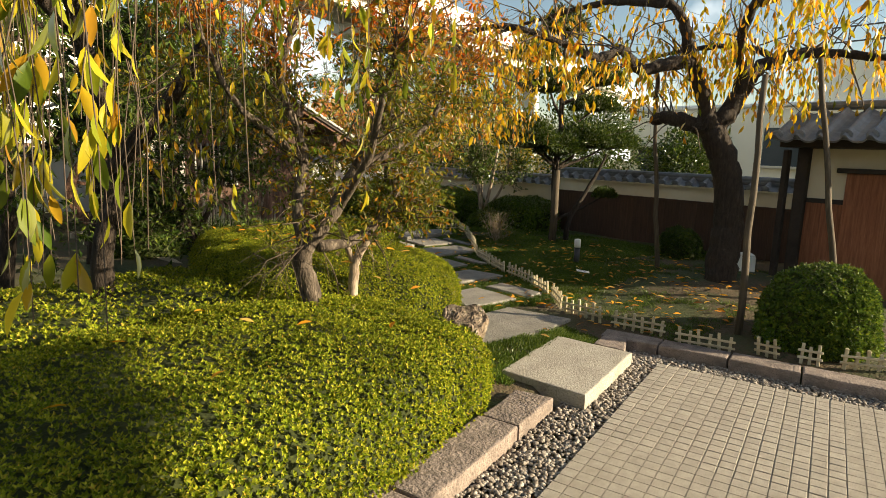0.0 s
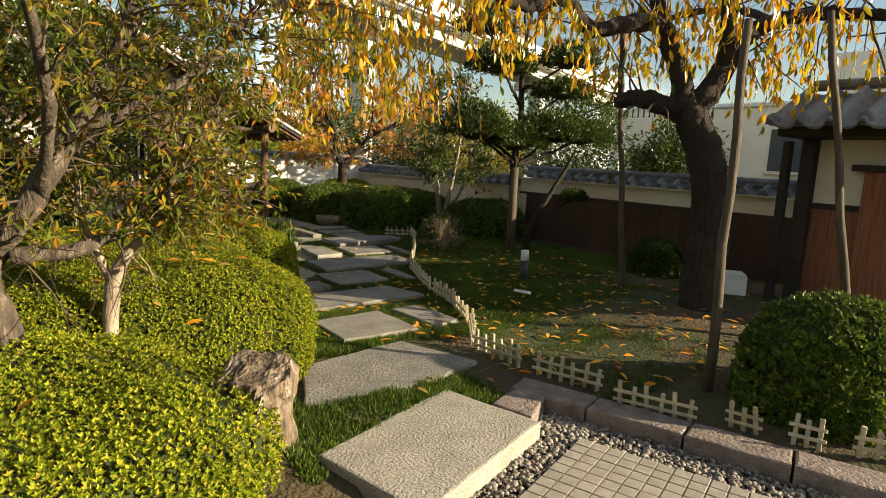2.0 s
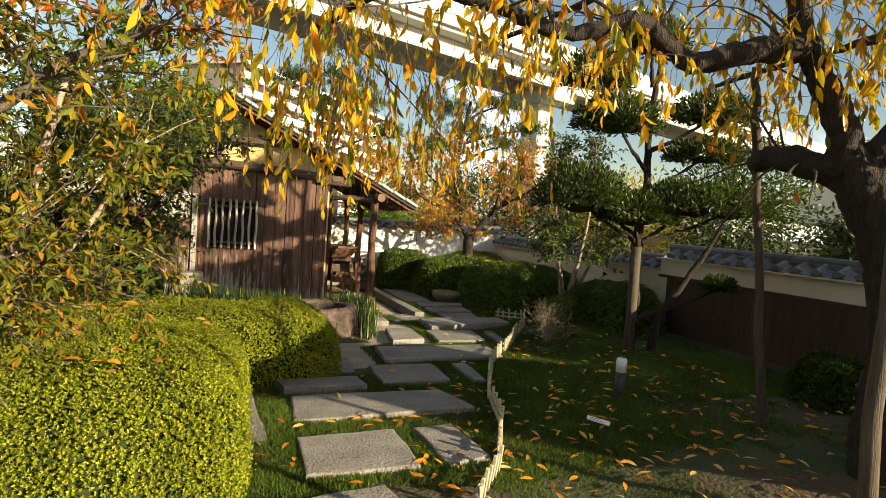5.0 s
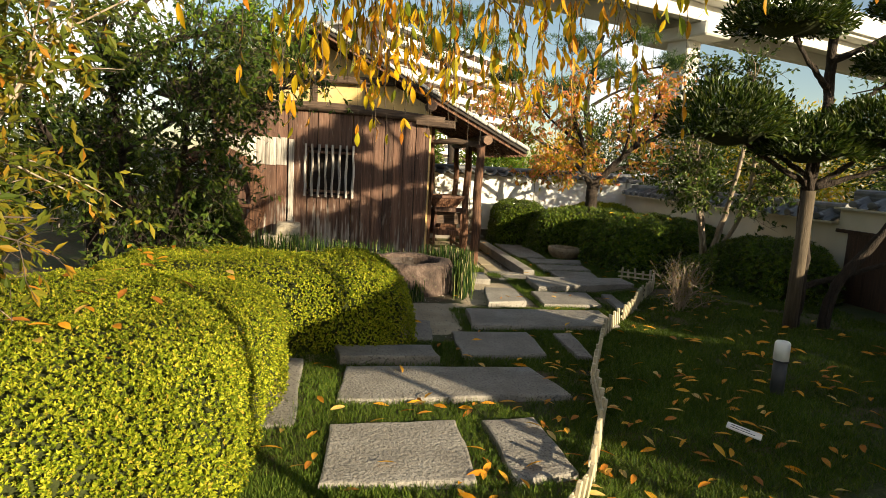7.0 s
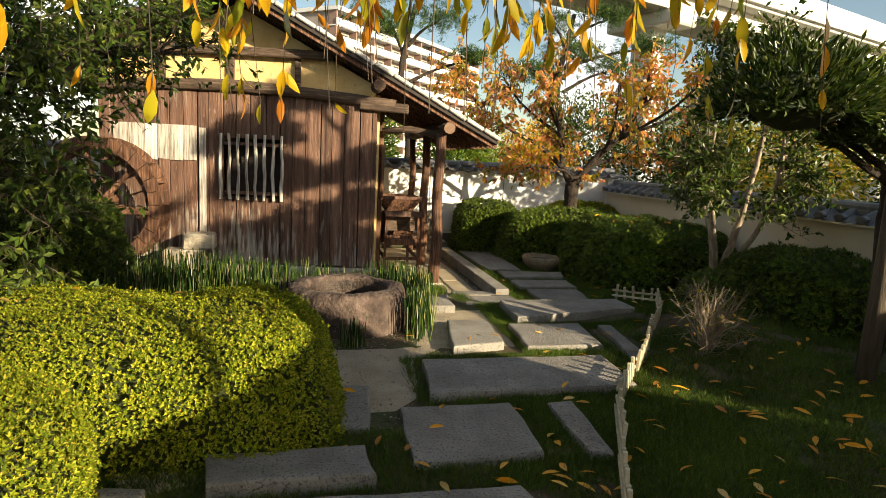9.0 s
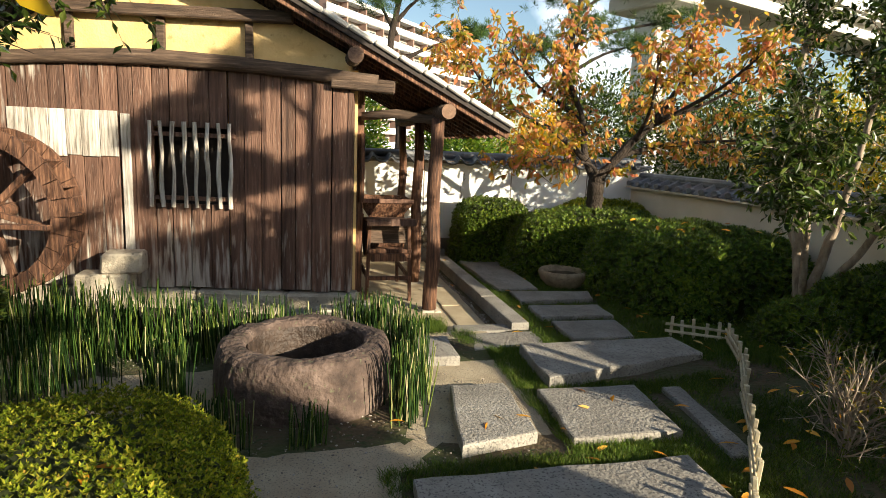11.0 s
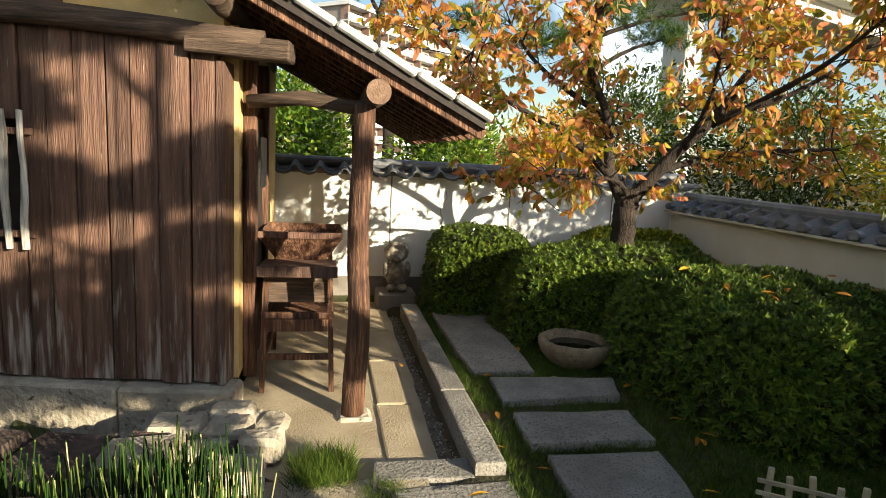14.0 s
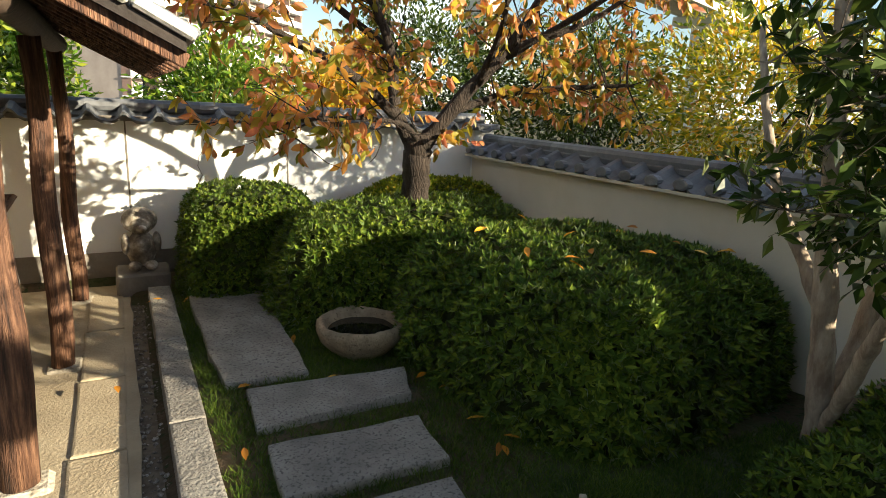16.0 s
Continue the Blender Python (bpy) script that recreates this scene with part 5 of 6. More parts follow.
side = shoots(cherry_limbs[1:], 110, 0.9, 0.25, 0.5, 0.6, 0.10, 7, 0.2, (7.4, 3.7, 2.4))
twigs("branch", side, 0.012, 0.004, TWIG, cherry, 4)
tops, _ = along(side, 3, 0.2)
extra, _ = along(np.stack([c[0][np.linspace(4, len(c[0]) - 1, 7).astype(int)] for c in cherry_limbs[1:]]), 13, 0.3)
tops = np.vstack([tops, extra + rng.normal(0, 0.12, extra.shape)])
tops = tops[tops[:, 2] > 2.35]
ends = np.maximum(tops[:, 2] - rng.uniform(0.3, 1.15, len(tops)), 1.86 + 0.4 * rng.random(len(tops)))
ends = np.where((tops[:, 0] > 5.5) & (tops[:, 1] > 4.0), np.maximum(ends, np.minimum(tops[:, 2] - 0.1, 2.55)), ends)
lines = strands(tops, ends)
twigs("weeping_twig", lines, 0.003, 0.0012, TWIG, cherry, 3)
foliage("crown", lines, 10, 0.10, 0.031, LEAF_CHERRY, cherry, 0.9, 0.55, True, 0.6, 0.25, clear_of_walk)
# a few low strands that dip into view over the path
low_tops = np.array([(4.35, 5.05, 2.7), (4.55, 5.15, 2.7), (4.7, 5.0, 2.75), (4.95, 5.1, 2.7), (5.15, 5.05, 2.7), (5.3, 5.25, 2.7), (4.2, 4.9, 2.7), (4.5, 5.6, 2.7),
                     (4.85, 5.6, 2.8), (5.2, 5.45, 2.8), (5.5, 5.35, 2.8), (5.8, 5.3, 2.8), (6.05, 5.45, 2.8), (4.4, 5.3, 2.8), (4.65, 5.45, 2.8), (3.9, 3.4, 2.7), (3.6, 3.9, 2.8), (4.2, 4.1, 2.8)])
low_tops = np.vstack([low_tops + rng.normal(0, 0.10, low_tops.shape) for _ in range(7)])
lines = strands(low_tops, np.where(low_tops[:, 1] > 4.75, 1.52, 1.70) + 0.50 * rng.random(len(low_tops)), 7, 0.08)
twigs("weeping_twig", lines, 0.003, 0.0012, TWIG, cherry, 3)
foliage("crown", lines, 11, 0.085, 0.027, LEAF_CHERRY, cherry, 0.9, 0.6, True, 0.6, 0.35, clear_of_walk)


def prop(foot, top, label):
    f, t = Vector(foot), Vector(top)
    pts = [f.lerp(t, i / 7) + Vector((0.008 * math.sin(i * 1.7), 0.008 * math.cos(i * 2.1), 0)) for i in range(8)]
    p = finish("prop_pole", tube(pts, [0.036 - 0.0014 * i for i in range(8)], 12), POLE, None, "", True)
    tagged(p, label, "prop pole", "props of the old cherry")


prop((5.93, 2.40, -0.1), (6.0, 2.46, 2.45), "weathered wooden prop pole standing before the cherry")
prop((7.76, 4.34, -0.05), (7.62, 4.50, 2.12), "weathered wooden prop pole under a cherry limb")
prop((7.62, 4.52, 2.22), (7.40, 4.40, 2.85), "short wooden prop above the forked limb")
prop((7.72, 2.10, -0.05), (7.55, 2.55, 2.8), "slanting wooden prop pole before the gate")

# the weeping tree at the start
weep = empty("weeping_tree", label="weeping cherry with green and yellow hanging leaves over the hedge", category="tree")
_, wl2 = limbs_mesh("trunk", [
    ([(0.95, 5.1, -0.1), (1.0, 5.0, 0.8), (1.1, 4.9, 1.5), (0.9, 4.7, 2.2), (0.7, 4.4, 2.8)], 0.085, 0.05),
    ([(1.05, 4.92, 1.4), (1.4, 4.7, 1.9), (1.7, 4.6, 2.5), (1.8, 4.4, 3.0)], 0.07, 0.03),
    ([(0.72, 4.4, 2.75), (0.4, 3.6, 3.0), (0.2, 2.6, 3.0), (0.2, 1.8, 2.8), (0.3, 1.4, 2.6)], 0.06, 0.02),
    ([(0.9, 4.7, 2.3), (0.2, 4.4, 2.8), (-0.5, 3.8, 3.0), (-0.7, 3.0, 2.8)], 0.05, 0.02),
    ([(0.72, 4.4, 2.75), (1.2, 3.8, 3.1), (1.5, 3.1, 3.1), (1.6, 2.5, 2.9)], 0.05, 0.02)], BARK, weep)
side = shoots(wl2[1:], 70, 0.6, 0.25, 0.4, 0.6, 0.12, 7, 0.25)
twigs("branch", side, 0.010, 0.003, TWIG, weep, 4)
tops, _ = along(side, 6, 0.1)
tops = tops[(tops[:, 2] > 2.0)]
ends = np.where(tops[:, 1] < 2.2, rng.uniform(1.25, 2.0, len(tops)), np.maximum(tops[:, 2] - rng.uniform(0.4, 1.5, len(tops)), 1.15))
near = np.array([(0.12, 1.55, 2.7), (0.22, 1.42, 2.7), (0.30, 1.36, 2.7), (0.36, 1.50, 2.7), (0.05, 1.40, 2.7), (-0.1, 1.6, 2.7), (0.28, 1.75, 2.7), (0.42, 1.75, 2.7)])
near = np.vstack([near + rng.normal(0, 0.05, near.shape) for _ in range(3)])
tops, ends = np.vstack([tops, near]), np.concatenate([ends, rng.uniform(1.2, 1.75, len(near))])
lines = strands(tops, ends, 7, 0.07)
twigs("weeping_twig", lines, 0.003, 0.0012, TWIG, weep, 3)
foliage("crown", lines, 10, 0.085, 0.026, LEAF_CHERRY_GREEN, weep, 0.9, 0.5, True, 0.6, 0.3, lambda p: clear_of_walk(p) & ~((p[:, 1] < 1.9) & (p[:, 0] > 0.42)))

# maples growing out of the hedge
maple = empty("maple_tree", label="maple with crooked grey-brown trunks and green to orange leaves", category="tree")
_, ml = limbs_mesh("trunk", [
    ([(2.14, 3.92, -0.05), (2.15, 3.90, 0.5), (2.08, 3.93, 0.85), (2.25, 3.82, 1.15), (2.45, 3.73, 1.56), (2.65, 3.66, 1.98), (2.71, 3.70, 2.5)], 0.085, 0.03),
    ([(2.10, 3.92, 0.80), (2.05, 3.95, 1.2), (2.12, 4.0, 1.6), (2.0, 4.1, 2.1), (2.1, 4.0, 2.6)], 0.05, 0.02),
    ([(2.18, 3.88, 0.92), (2.45, 3.85, 0.95), (2.75, 3.9, 1.1), (3.0, 3.95, 1.4)], 0.045, 0.015),
    ([(2.45, 3.73, 1.5), (2.9, 3.6, 1.8), (3.2, 3.7, 2.1), (3.5, 3.8, 2.3)], 0.03, 0.012),
    ([(2.12, 4.0, 1.55), (1.6, 3.9, 1.9), (1.3, 3.7, 2.3)], 0.03, 0.012),
    ([(2.3, 3.8, 1.2), (2.3, 3.4, 1.6), (2.2, 3.1, 2.0), (2.1, 2.8, 2.2)], 0.03, 0.012)], BARK_MAPLE, maple)
side = shoots(ml, 170, 0.62, 0.30, 0.6, 0.55, 0.03, 6, 0.35, (2.3, 3.8, 1.3))
twigs("branch", side, 0.007, 0.002, TWIG, maple, 4)
fine_twigs = shoots([(l, 1) for l in side], 1100, 0.30, 0.05, 0.3, 0.7, 0.06, 4, 0.3, (2.3, 3.8, 1.3))
twigs("twig", fine_twigs, 0.0025, 0.001, TWIG, maple, 3)
keep_low = lambda p: clear_of_walk(p) & (p[:, 2] > 1.0)
foliage("crown", fine_twigs, 12, 0.055, 0.020, LEAF_MAPLE, maple, 0.35, 0.9, False, 0.35, 0.1, lambda p: keep_low(p) & (p[:, 2] < 2.1 + 0.35 * rng.random(len(p))))
foliage("crown", fine_twigs, 12, 0.055, 0.020, LEAF_MAPLE_RED, maple, 0.35, 0.9, False, 0.35, 0.1, lambda p: keep_low(p) & (p[:, 2] > 2.1 + 0.35 * rng.random(len(p))))
pale = empty("maple_sapling", label="slender maple with a pale forked trunk rising from the hedge", category="tree")
_, pl2 = limbs_mesh("trunk", [
    ([(2.62, 4.10, -0.05), (2.62, 4.10, 0.55), (2.66, 4.08, 0.8), (2.80, 4.0, 1.02), (2.92, 3.98, 1.25), (3.0, 4.05, 1.6), (3.1, 4.1, 2.1)], 0.045, 0.014),
    ([(2.64, 4.10, 0.68), (2.56, 4.14, 0.9), (2.5, 4.2, 1.15), (2.55, 4.3, 1.5)], 0.025, 0.010),
    ([(2.84, 4.0, 1.08), (3.05, 4.15, 1.25), (3.25, 4.2, 1.55), (3.4, 4.4, 1.9)], 0.02, 0.008)], BARK_PALE, pale, 10, 0.006)
side = shoots(pl2, 60, 0.5, 0.3, 0.5, 0.6, 0.02, 6, 0.4)
twigs("branch", side, 0.005, 0.0015, BARK_PALE, pale, 4)
fine_twigs = shoots([(l, 1) for l in side], 420, 0.26, 0.0, 0.3, 0.7, 0.06, 4, 0.3)
foliage("crown", fine_twigs, 12, 0.055, 0.020, LEAF_MAPLE, pale, 0.35, 0.9, False, 0.35, 0.1, keep_low)


def leafy_tree(name, label, specs, bark, leaf_mat, n_side, n_twig, per, leaf, wide, reach=0.6, fine=0.3, centre=None, hang=0.25, keep=None, curved=False, start=0.3, sides=10):
    t = empty(name, label=label, category="tree")
    _, cs = limbs_mesh("trunk", specs, bark, t, sides, 0.008)
    s = shoots(cs, n_side, reach, 0.25, 0.6, 0.55, 0.02, 6, start, centre)
    if keep is not None:
        s = s[keep(s[:, -1])]
    twigs("branch", s, 0.007, 0.002, bark, t, 4)
    f = shoots([(l, 1) for l in s], n_twig, fine, 0.05, 0.3, 0.7, 0.05, 4, 0.3, centre)
    if keep is not None:
        f = f[keep(f[:, -1])]
    twigs("twig", f, 0.0025, 0.001, TWIG, t, 3)
    foliage("crown", f, per, leaf, wide, leaf_mat, t, hang, 0.9, curved, 0.4, 0.1, keep)
    return t


# evergreen trees on the hut's shady side
leafy_tree("evergreen_tree", "dark glossy evergreen tree with several crooked stems", [
    ([(2.62, 7.9, 0), (2.5, 7.85, 0.6), (2.35, 7.9, 1.2), (2.3, 7.8, 1.9), (2.2, 7.9, 2.6)], 0.06, 0.02),
    ([(2.5, 7.9, 0.3), (2.8, 7.8, 0.9), (2.95, 7.6, 1.5), (3.0, 7.6, 2.2)], 0.04, 0.015),
    ([(2.45, 7.85, 0.8), (2.0, 7.6, 1.3), (1.7, 7.4, 1.9)], 0.04, 0.015),
    ([(2.35, 7.85, 1.4), (2.8, 8.2, 1.8), (3.3, 8.4, 2.1), (3.8, 8.6, 2.15)], 0.03, 0.012)], BARK, LEAF_TREE, 200, 1800, 9, 0.07, 0.032, 0.7, 0.3, (2.4, 7.9, 1.4))
leafy_tree("garden_tree", "small tree with bright yellow-green leaves before the gable", [
    ([(1.6, 9.0, 0), (1.7, 8.95, 1.0), (1.9, 8.9, 2.0), (2.4, 8.8, 2.5), (3.0, 8.9, 2.7), (3.7, 9.0, 2.55)], 0.07, 0.015),
    ([(1.9, 8.9, 2.0), (2.3, 8.5, 2.8), (2.9, 8.3, 3.1)], 0.03, 0.012),
    ([(1.9, 8.9, 1.9), (1.4, 8.6, 2.6), (1.0, 8.4, 3.1)], 0.03, 0.012)], BARK, LEAF_BRIGHT, 90, 520, 9, 0.065, 0.036, 0.5, 0.28, None, 0.3, None, False, 0.55)
leafy_tree("garden_tree", "sparse dark tree among the hedges on the shady side", [
    ([(0.5, 7.2, 0), (0.6, 7.1, 1.0), (0.5, 7.0, 2.0), (0.7, 6.9, 3.0)], 0.08, 0.03),
    ([(0.6, 7.1, 1.2), (1.2, 6.8, 1.9), (1.6, 6.5, 2.7)], 0.04, 0.015),
    ([(0.55, 7.0, 1.5), (0.0, 6.8, 2.1), (-0.4, 6.6, 2.8)], 0.04, 0.015)], BARK, LEAF_TREE, 200, 2000, 9, 0.08, 0.036, 0.8, 0.34, (0.6, 7.0, 1.6))

# persimmon before the white wall
leafy_tree("persimmon_tree", "spreading persimmon tree with orange and yellow autumn leaves", [
    ([(8.74, 12.42, -0.05), (8.73, 12.38, 0.6), (8.70, 12.33, 1.05), (8.72, 12.32, 1.30)], 0.115, 0.10),
    ([(8.70, 12.33, 1.15), (8.55, 12.4, 1.5), (8.52, 12.45, 1.9), (8.3, 12.5, 2.5), (8.4, 12.4, 3.0)], 0.055, 0.018),
    ([(8.72, 12.32, 1.2), (9.0, 12.2, 1.6), (9.3, 12.1, 1.95), (9.6, 12.0, 2.5), (9.7, 12.1, 3.0)], 0.065, 0.02),
    ([(8.60, 12.38, 1.4), (8.1, 12.3, 1.75), (7.6, 12.2, 1.95), (7.1, 12.1, 2.25), (6.8, 12.0, 2.6)], 0.04, 0.012),
    ([(8.95, 12.22, 1.5), (9.5, 12.3, 1.65), (10.0, 12.1, 1.72), (10.4, 11.9, 1.75)], 0.035, 0.012),
    ([(8.72, 12.32, 1.25), (8.4, 12.0, 1.4), (7.9, 11.9, 1.42), (7.5, 12.0, 1.35)], 0.022, 0.008),
    ([(9.1, 12.15, 1.7), (9.0, 11.7, 2.1), (8.9, 11.5, 2.6)], 0.03, 0.01),
    ([(8.52, 12.45, 1.9), (8.0, 12.9, 2.4), (7.7, 13.0, 2.8)], 0.03, 0.01),
    ([(9.3, 12.1, 1.95), (9.9, 11.9, 2.2), (10.4, 11.7, 2.6)], 0.03, 0.01),
    ([(9.3, 12.1, 1.9), (9.7, 11.5, 2.3), (9.9, 11.0, 2.7)], 0.03, 0.01)], BARK, LEAF_PERSIMMON, 210, 1000, 7, 0.088, 0.036, 0.55, 0.25, (8.75, 12.3, 1.5), 0.75, lambda p: p[:, 2] > 1.12, True, 0.35, 12)

# camellia with pale stems beside the tiled wall
leafy_tree("camellia_tree", "camellia with pale slender stems and glossy dark leaves", [
    ([(9.2, 9.42, -0.05), (9.18, 9.42, 0.3), (9.1, 9.44, 0.8), (9.0, 9.46, 1.4), (8.95, 9.5, 2.1), (9.0, 9.5, 2.8)], 0.06, 0.018),
    ([(9.2, 9.42, 0.25), (9.35, 9.40, 0.8), (9.45, 9.36, 1.4), (9.5, 9.3, 2.1), (9.5, 9.3, 2.8)], 0.045, 0.015),
    ([(9.18, 9.40, 0.3), (8.95, 9.2, 0.75), (8.78, 9.05, 1.1), (8.62, 8.95, 1.5), (8.6, 8.9, 2.0)], 0.032, 0.012),
    ([(9.2, 9.40, 0.35), (9.3, 9.0, 0.9), (9.3, 8.8, 1.5), (9.2, 8.7, 2.2)], 0.035, 0.012),
    ([(9.1, 9.44, 0.8), (9.05, 9.7, 1.3), (9.1, 9.9, 1.9)], 0.03, 0.012)], BARK_PALE, LEAF_TREE, 190, 1200, 7, 0.075, 0.034, 0.48, 0.24, (9.15, 9.1, 1.3), 0.2, lambda p: (p[:, 2] > np.where(p[:, 1] > 8.75, 1.02, 0.80)) & (p[:, 1] < 9.62), False, 0.35)

# cloud-pruned tree on the mound
cloud = empty("cloud_pruned_tree", label="cloud-pruned evergreen with flat dark leaf pads on bare limbs", category="tree")
PADS = ((8.95, 6.60, 1.90, 0.60, 0.25), (9.50, 6.50, 1.88, 0.54, 0.22), (8.30, 6.70, 1.74, 0.44, 0.22), (7.55, 6.75, 1.88, 0.48, 0.30), (7.95, 7.1, 1.95, 0.42, 0.28), (9.45, 6.5, 0.96, 0.20, 0.10), (9.12, 6.6, 2.50, 0.44, 0.17),
        (9.22, 6.6, 2.98, 0.46, 0.22), (7.95, 6.7, 2.76, 0.48, 0.24), (7.68, 6.8, 3.24, 0.42, 0.24), (8.35, 6.75, 3.75, 0.40, 0.26))
stem = [(8.5, 6.88, -0.05), (8.52, 6.88, 0.7), (8.5, 6.9, 1.4), (8.58, 6.9, 2.1), (8.55, 6.9, 2.8), (8.6, 6.85, 3.7)]
second = [(8.72, 6.75, -0.05), (8.75, 6.72, 0.5), (8.95, 6.6, 0.95), (9.2, 6.5, 1.4), (9.35, 6.45, 1.7)]
_, _ = limbs_mesh("trunk", [(stem, 0.075, 0.03), (second, 0.055, 0.02)] + [([(8.54, 6.89, z - 0.45), ((8.54 + x) / 2, (6.89 + y) / 2, z - 0.25), (x, y, z)], 0.03, 0.012) for x, y, z, _, _ in PADS], BARK, cloud)
for x, y, z, r, hgt in PADS:
    n = int(15000 * r * r + 1200)
    d = unit(rng.normal(0, 1, (n, 3)))
    d[:, 2] = np.where(d[:, 2] < -0.2, -0.3 * d[:, 2] - 0.25 * rng.random(n), d[:, 2])
    p = np.array([x, y, z]) + d * np.array([r, r * 0.85, hgt * 1.25]) * (0.70 + 0.36 * rng.random((n, 1))) * (1 + 0.28 * np.array([noise.noise(Vector(v) * 2.6 + Vector((x, y, z))) for v in d]))[:, None]
    w = unit(d + rng.normal(0, 0.5, (n, 3)) + np.array([0, 0, 0.4]))
    # solid heart blocks light and puts dark shade behind the pad's leaves
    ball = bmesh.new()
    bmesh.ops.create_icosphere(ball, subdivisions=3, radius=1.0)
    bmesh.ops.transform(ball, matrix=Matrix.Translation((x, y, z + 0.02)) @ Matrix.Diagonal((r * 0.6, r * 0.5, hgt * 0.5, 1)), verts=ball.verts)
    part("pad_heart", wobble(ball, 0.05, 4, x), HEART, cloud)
    leaves("pad", p, w, rng.normal(0, 1, (n, 3)), 0.05 + 0.03 * rng.random(n), 0.022, LEAF_TREE, cloud)
stake = finish("tree_stake", tube([(8.42, 6.80, -0.05), (8.43, 6.80, 0.8), (8.44, 6.81, 1.40)], [0.062, 0.058, 0.055], 12), POLE, None, "", True)
tagged(stake, "dark upright timber stake beside the pruned tree", "stake")

# bare twiggy bush by the fence
bush = empty("twiggy_bush", pose(7.80, 7.60, 0.05), label="small almost bare reddish twiggy bush on the grass", category="bush")
root = [(np.array([(0, 0, -0.03), (0.01, 0, 0.06), (0.0, 0.01, 0.14)]), 1)]
s = shoots([(smooth_line(root[0][0], 4), 1)], 34, 0.42, 0.9, 0.2, 0.5, -0.01, 6, 0.0, (0, 0, -0.3))
twigs("stem", s, 0.008, 0.002, BARK_PALE, bush, 5)
f = shoots([(l, 1) for l in s], 330, 0.20, 0.5, 0.4, 0.6, 0.0, 4, 0.3, (0, 0, 0))
twigs("twig", f, 0.0025, 0.001, BARK_PALE, bush, 3)
foliage("leaves", f, 2, 0.03, 0.012, LEAF_MAPLE, bush, 0.1, 0.8)

# horsetail reeds round the well
def reeds(x, y, a, b, n, tall, turn=0):
    h = empty("horsetail_clump", pose(x, y, 0, 0, 0, turn), label="dense clump of upright green horsetail reeds by the well", category="reeds", group="horsetail clumps")
    q = rng.normal(0, 0.45, (n, 2)).clip(-1, 1) * (a, b)
    z = tall * (0.6 + 0.5 * rng.random(n))
    lean = rng.normal(0, 0.07, (n, 2))
    k = np.linspace(0, 1, 4)
    l = np.zeros((n, 4, 3))
    l[:, :, 0] = q[:, :1] + lean[:, :1] * k * z[:, None]
    l[:, :, 1] = q[:, 1:] + lean[:, 1:] * k * z[:, None]
    l[:, :, 2] = z[:, None] * k - 0.02
    twigs("stem", l, 0.0038, 0.0030, REED, h, 5)
    t = l[:, -1]
    leaves("tip", t - (0, 0, 0.004), np.tile([0, 0, 1.0], (n, 1)) + rng.normal(0, 0.1, (n, 3)), rng.normal(0, 1, (n, 3)), 0.014, 0.008, REED, h)


for x, y, a, b, n, tall, turn in ((5.74, 9.0, 0.10, 0.40, 230, 0.46, 8), (5.66, 8.5, 0.10, 0.18, 110, 0.40, 0), (5.60, 9.62, 0.30, 0.14, 240, 0.42, -10), (4.36, 8.55, 0.11, 0.26, 230, 0.44, 10), (4.68, 8.22, 0.15, 0.1, 90, 0.30, 0),
                                  (4.25, 9.62, 0.70, 0.20, 420, 0.42, -8), (3.35, 9.9, 0.9, 0.35, 520, 0.46, -10), (3.5, 9.1, 0.5, 0.4, 200, 0.42, 0), (5.0, 9.74, 0.5, 0.12, 160, 0.32, -8), (5.12, 8.22, 0.1, 0.07, 50, 0.22, 0)):
    reeds(x, y, a, b, n, tall, turn)

# ---- rock at the hedge's end ----
bm = bmesh.new()
bmesh.ops.create_icosphere(bm, subdivisions=5, radius=1.0)
for v in bm.verts:
    d = v.co.normalized()
    d = Vector([math.copysign(abs(c) ** 0.55, c) for c in d])
    v.co = Vector((d.x * 0.225, d.y * 0.17, d.z * 0.36))
    v.co += noise.noise_vector(v.co * 4) * 0.055
    # split flat on top, stepped down on one shoulder
    lid = 0.27 - 0.10 * (v.co.x < -0.10) + 0.25 * v.co.x
    if v.co.z > lid:
        v.co.z = lid + 0.10 * (v.co.z - lid)
    v.co += noise.noise_vector(v.co * 13) * 0.026 + noise.noise_vector(Vector((v.co.x * 40, v.co.y * 40, v.co.z * 14))) * 0.012
rock = finish("rock", bm, ROCK)
rock.matrix_world = pose(3.06, 3.27, 0.12, 4, -6, 30)
tagged(rock, "upright pale veined rock at the end of the azalea hedge", "rock")

# white plastic seat left behind the cherry
seat = empty("garden_stool", pose(8.80, 3.62, 0.10, 0, 0, 35), label="small white moulded plastic stool behind the cherry trunk", category="stool")
part("top", box(-0.14, 0.14, -0.11, 0.11, 0.25, 0.275, 0.012), OPAL, seat)
for x in (-0.12, 0.12):
    part("leg", wobble(box(x - 0.012, x + 0.012, -0.12, 0.12, 0.0, 0.25, 0.008), 0.006, 9, x), OPAL, seat)
part("stretcher", box(-0.12, 0.12, -0.02, 0.02, 0.10, 0.16, 0.006), OPAL, seat)

# white plant markers by the well
for x, y in ((4.42, 7.72), (4.78, 7.62)):
    mk = finish("plant_marker", wobble(box(x - 0.018, x + 0.018, y - 0.006, y + 0.006, -0.02, 0.15, 0.004), 0.006, 12, x), PAPER)
    tagged(mk, "small white plant marker stuck in the gravel", "plant marker", "plant markers")

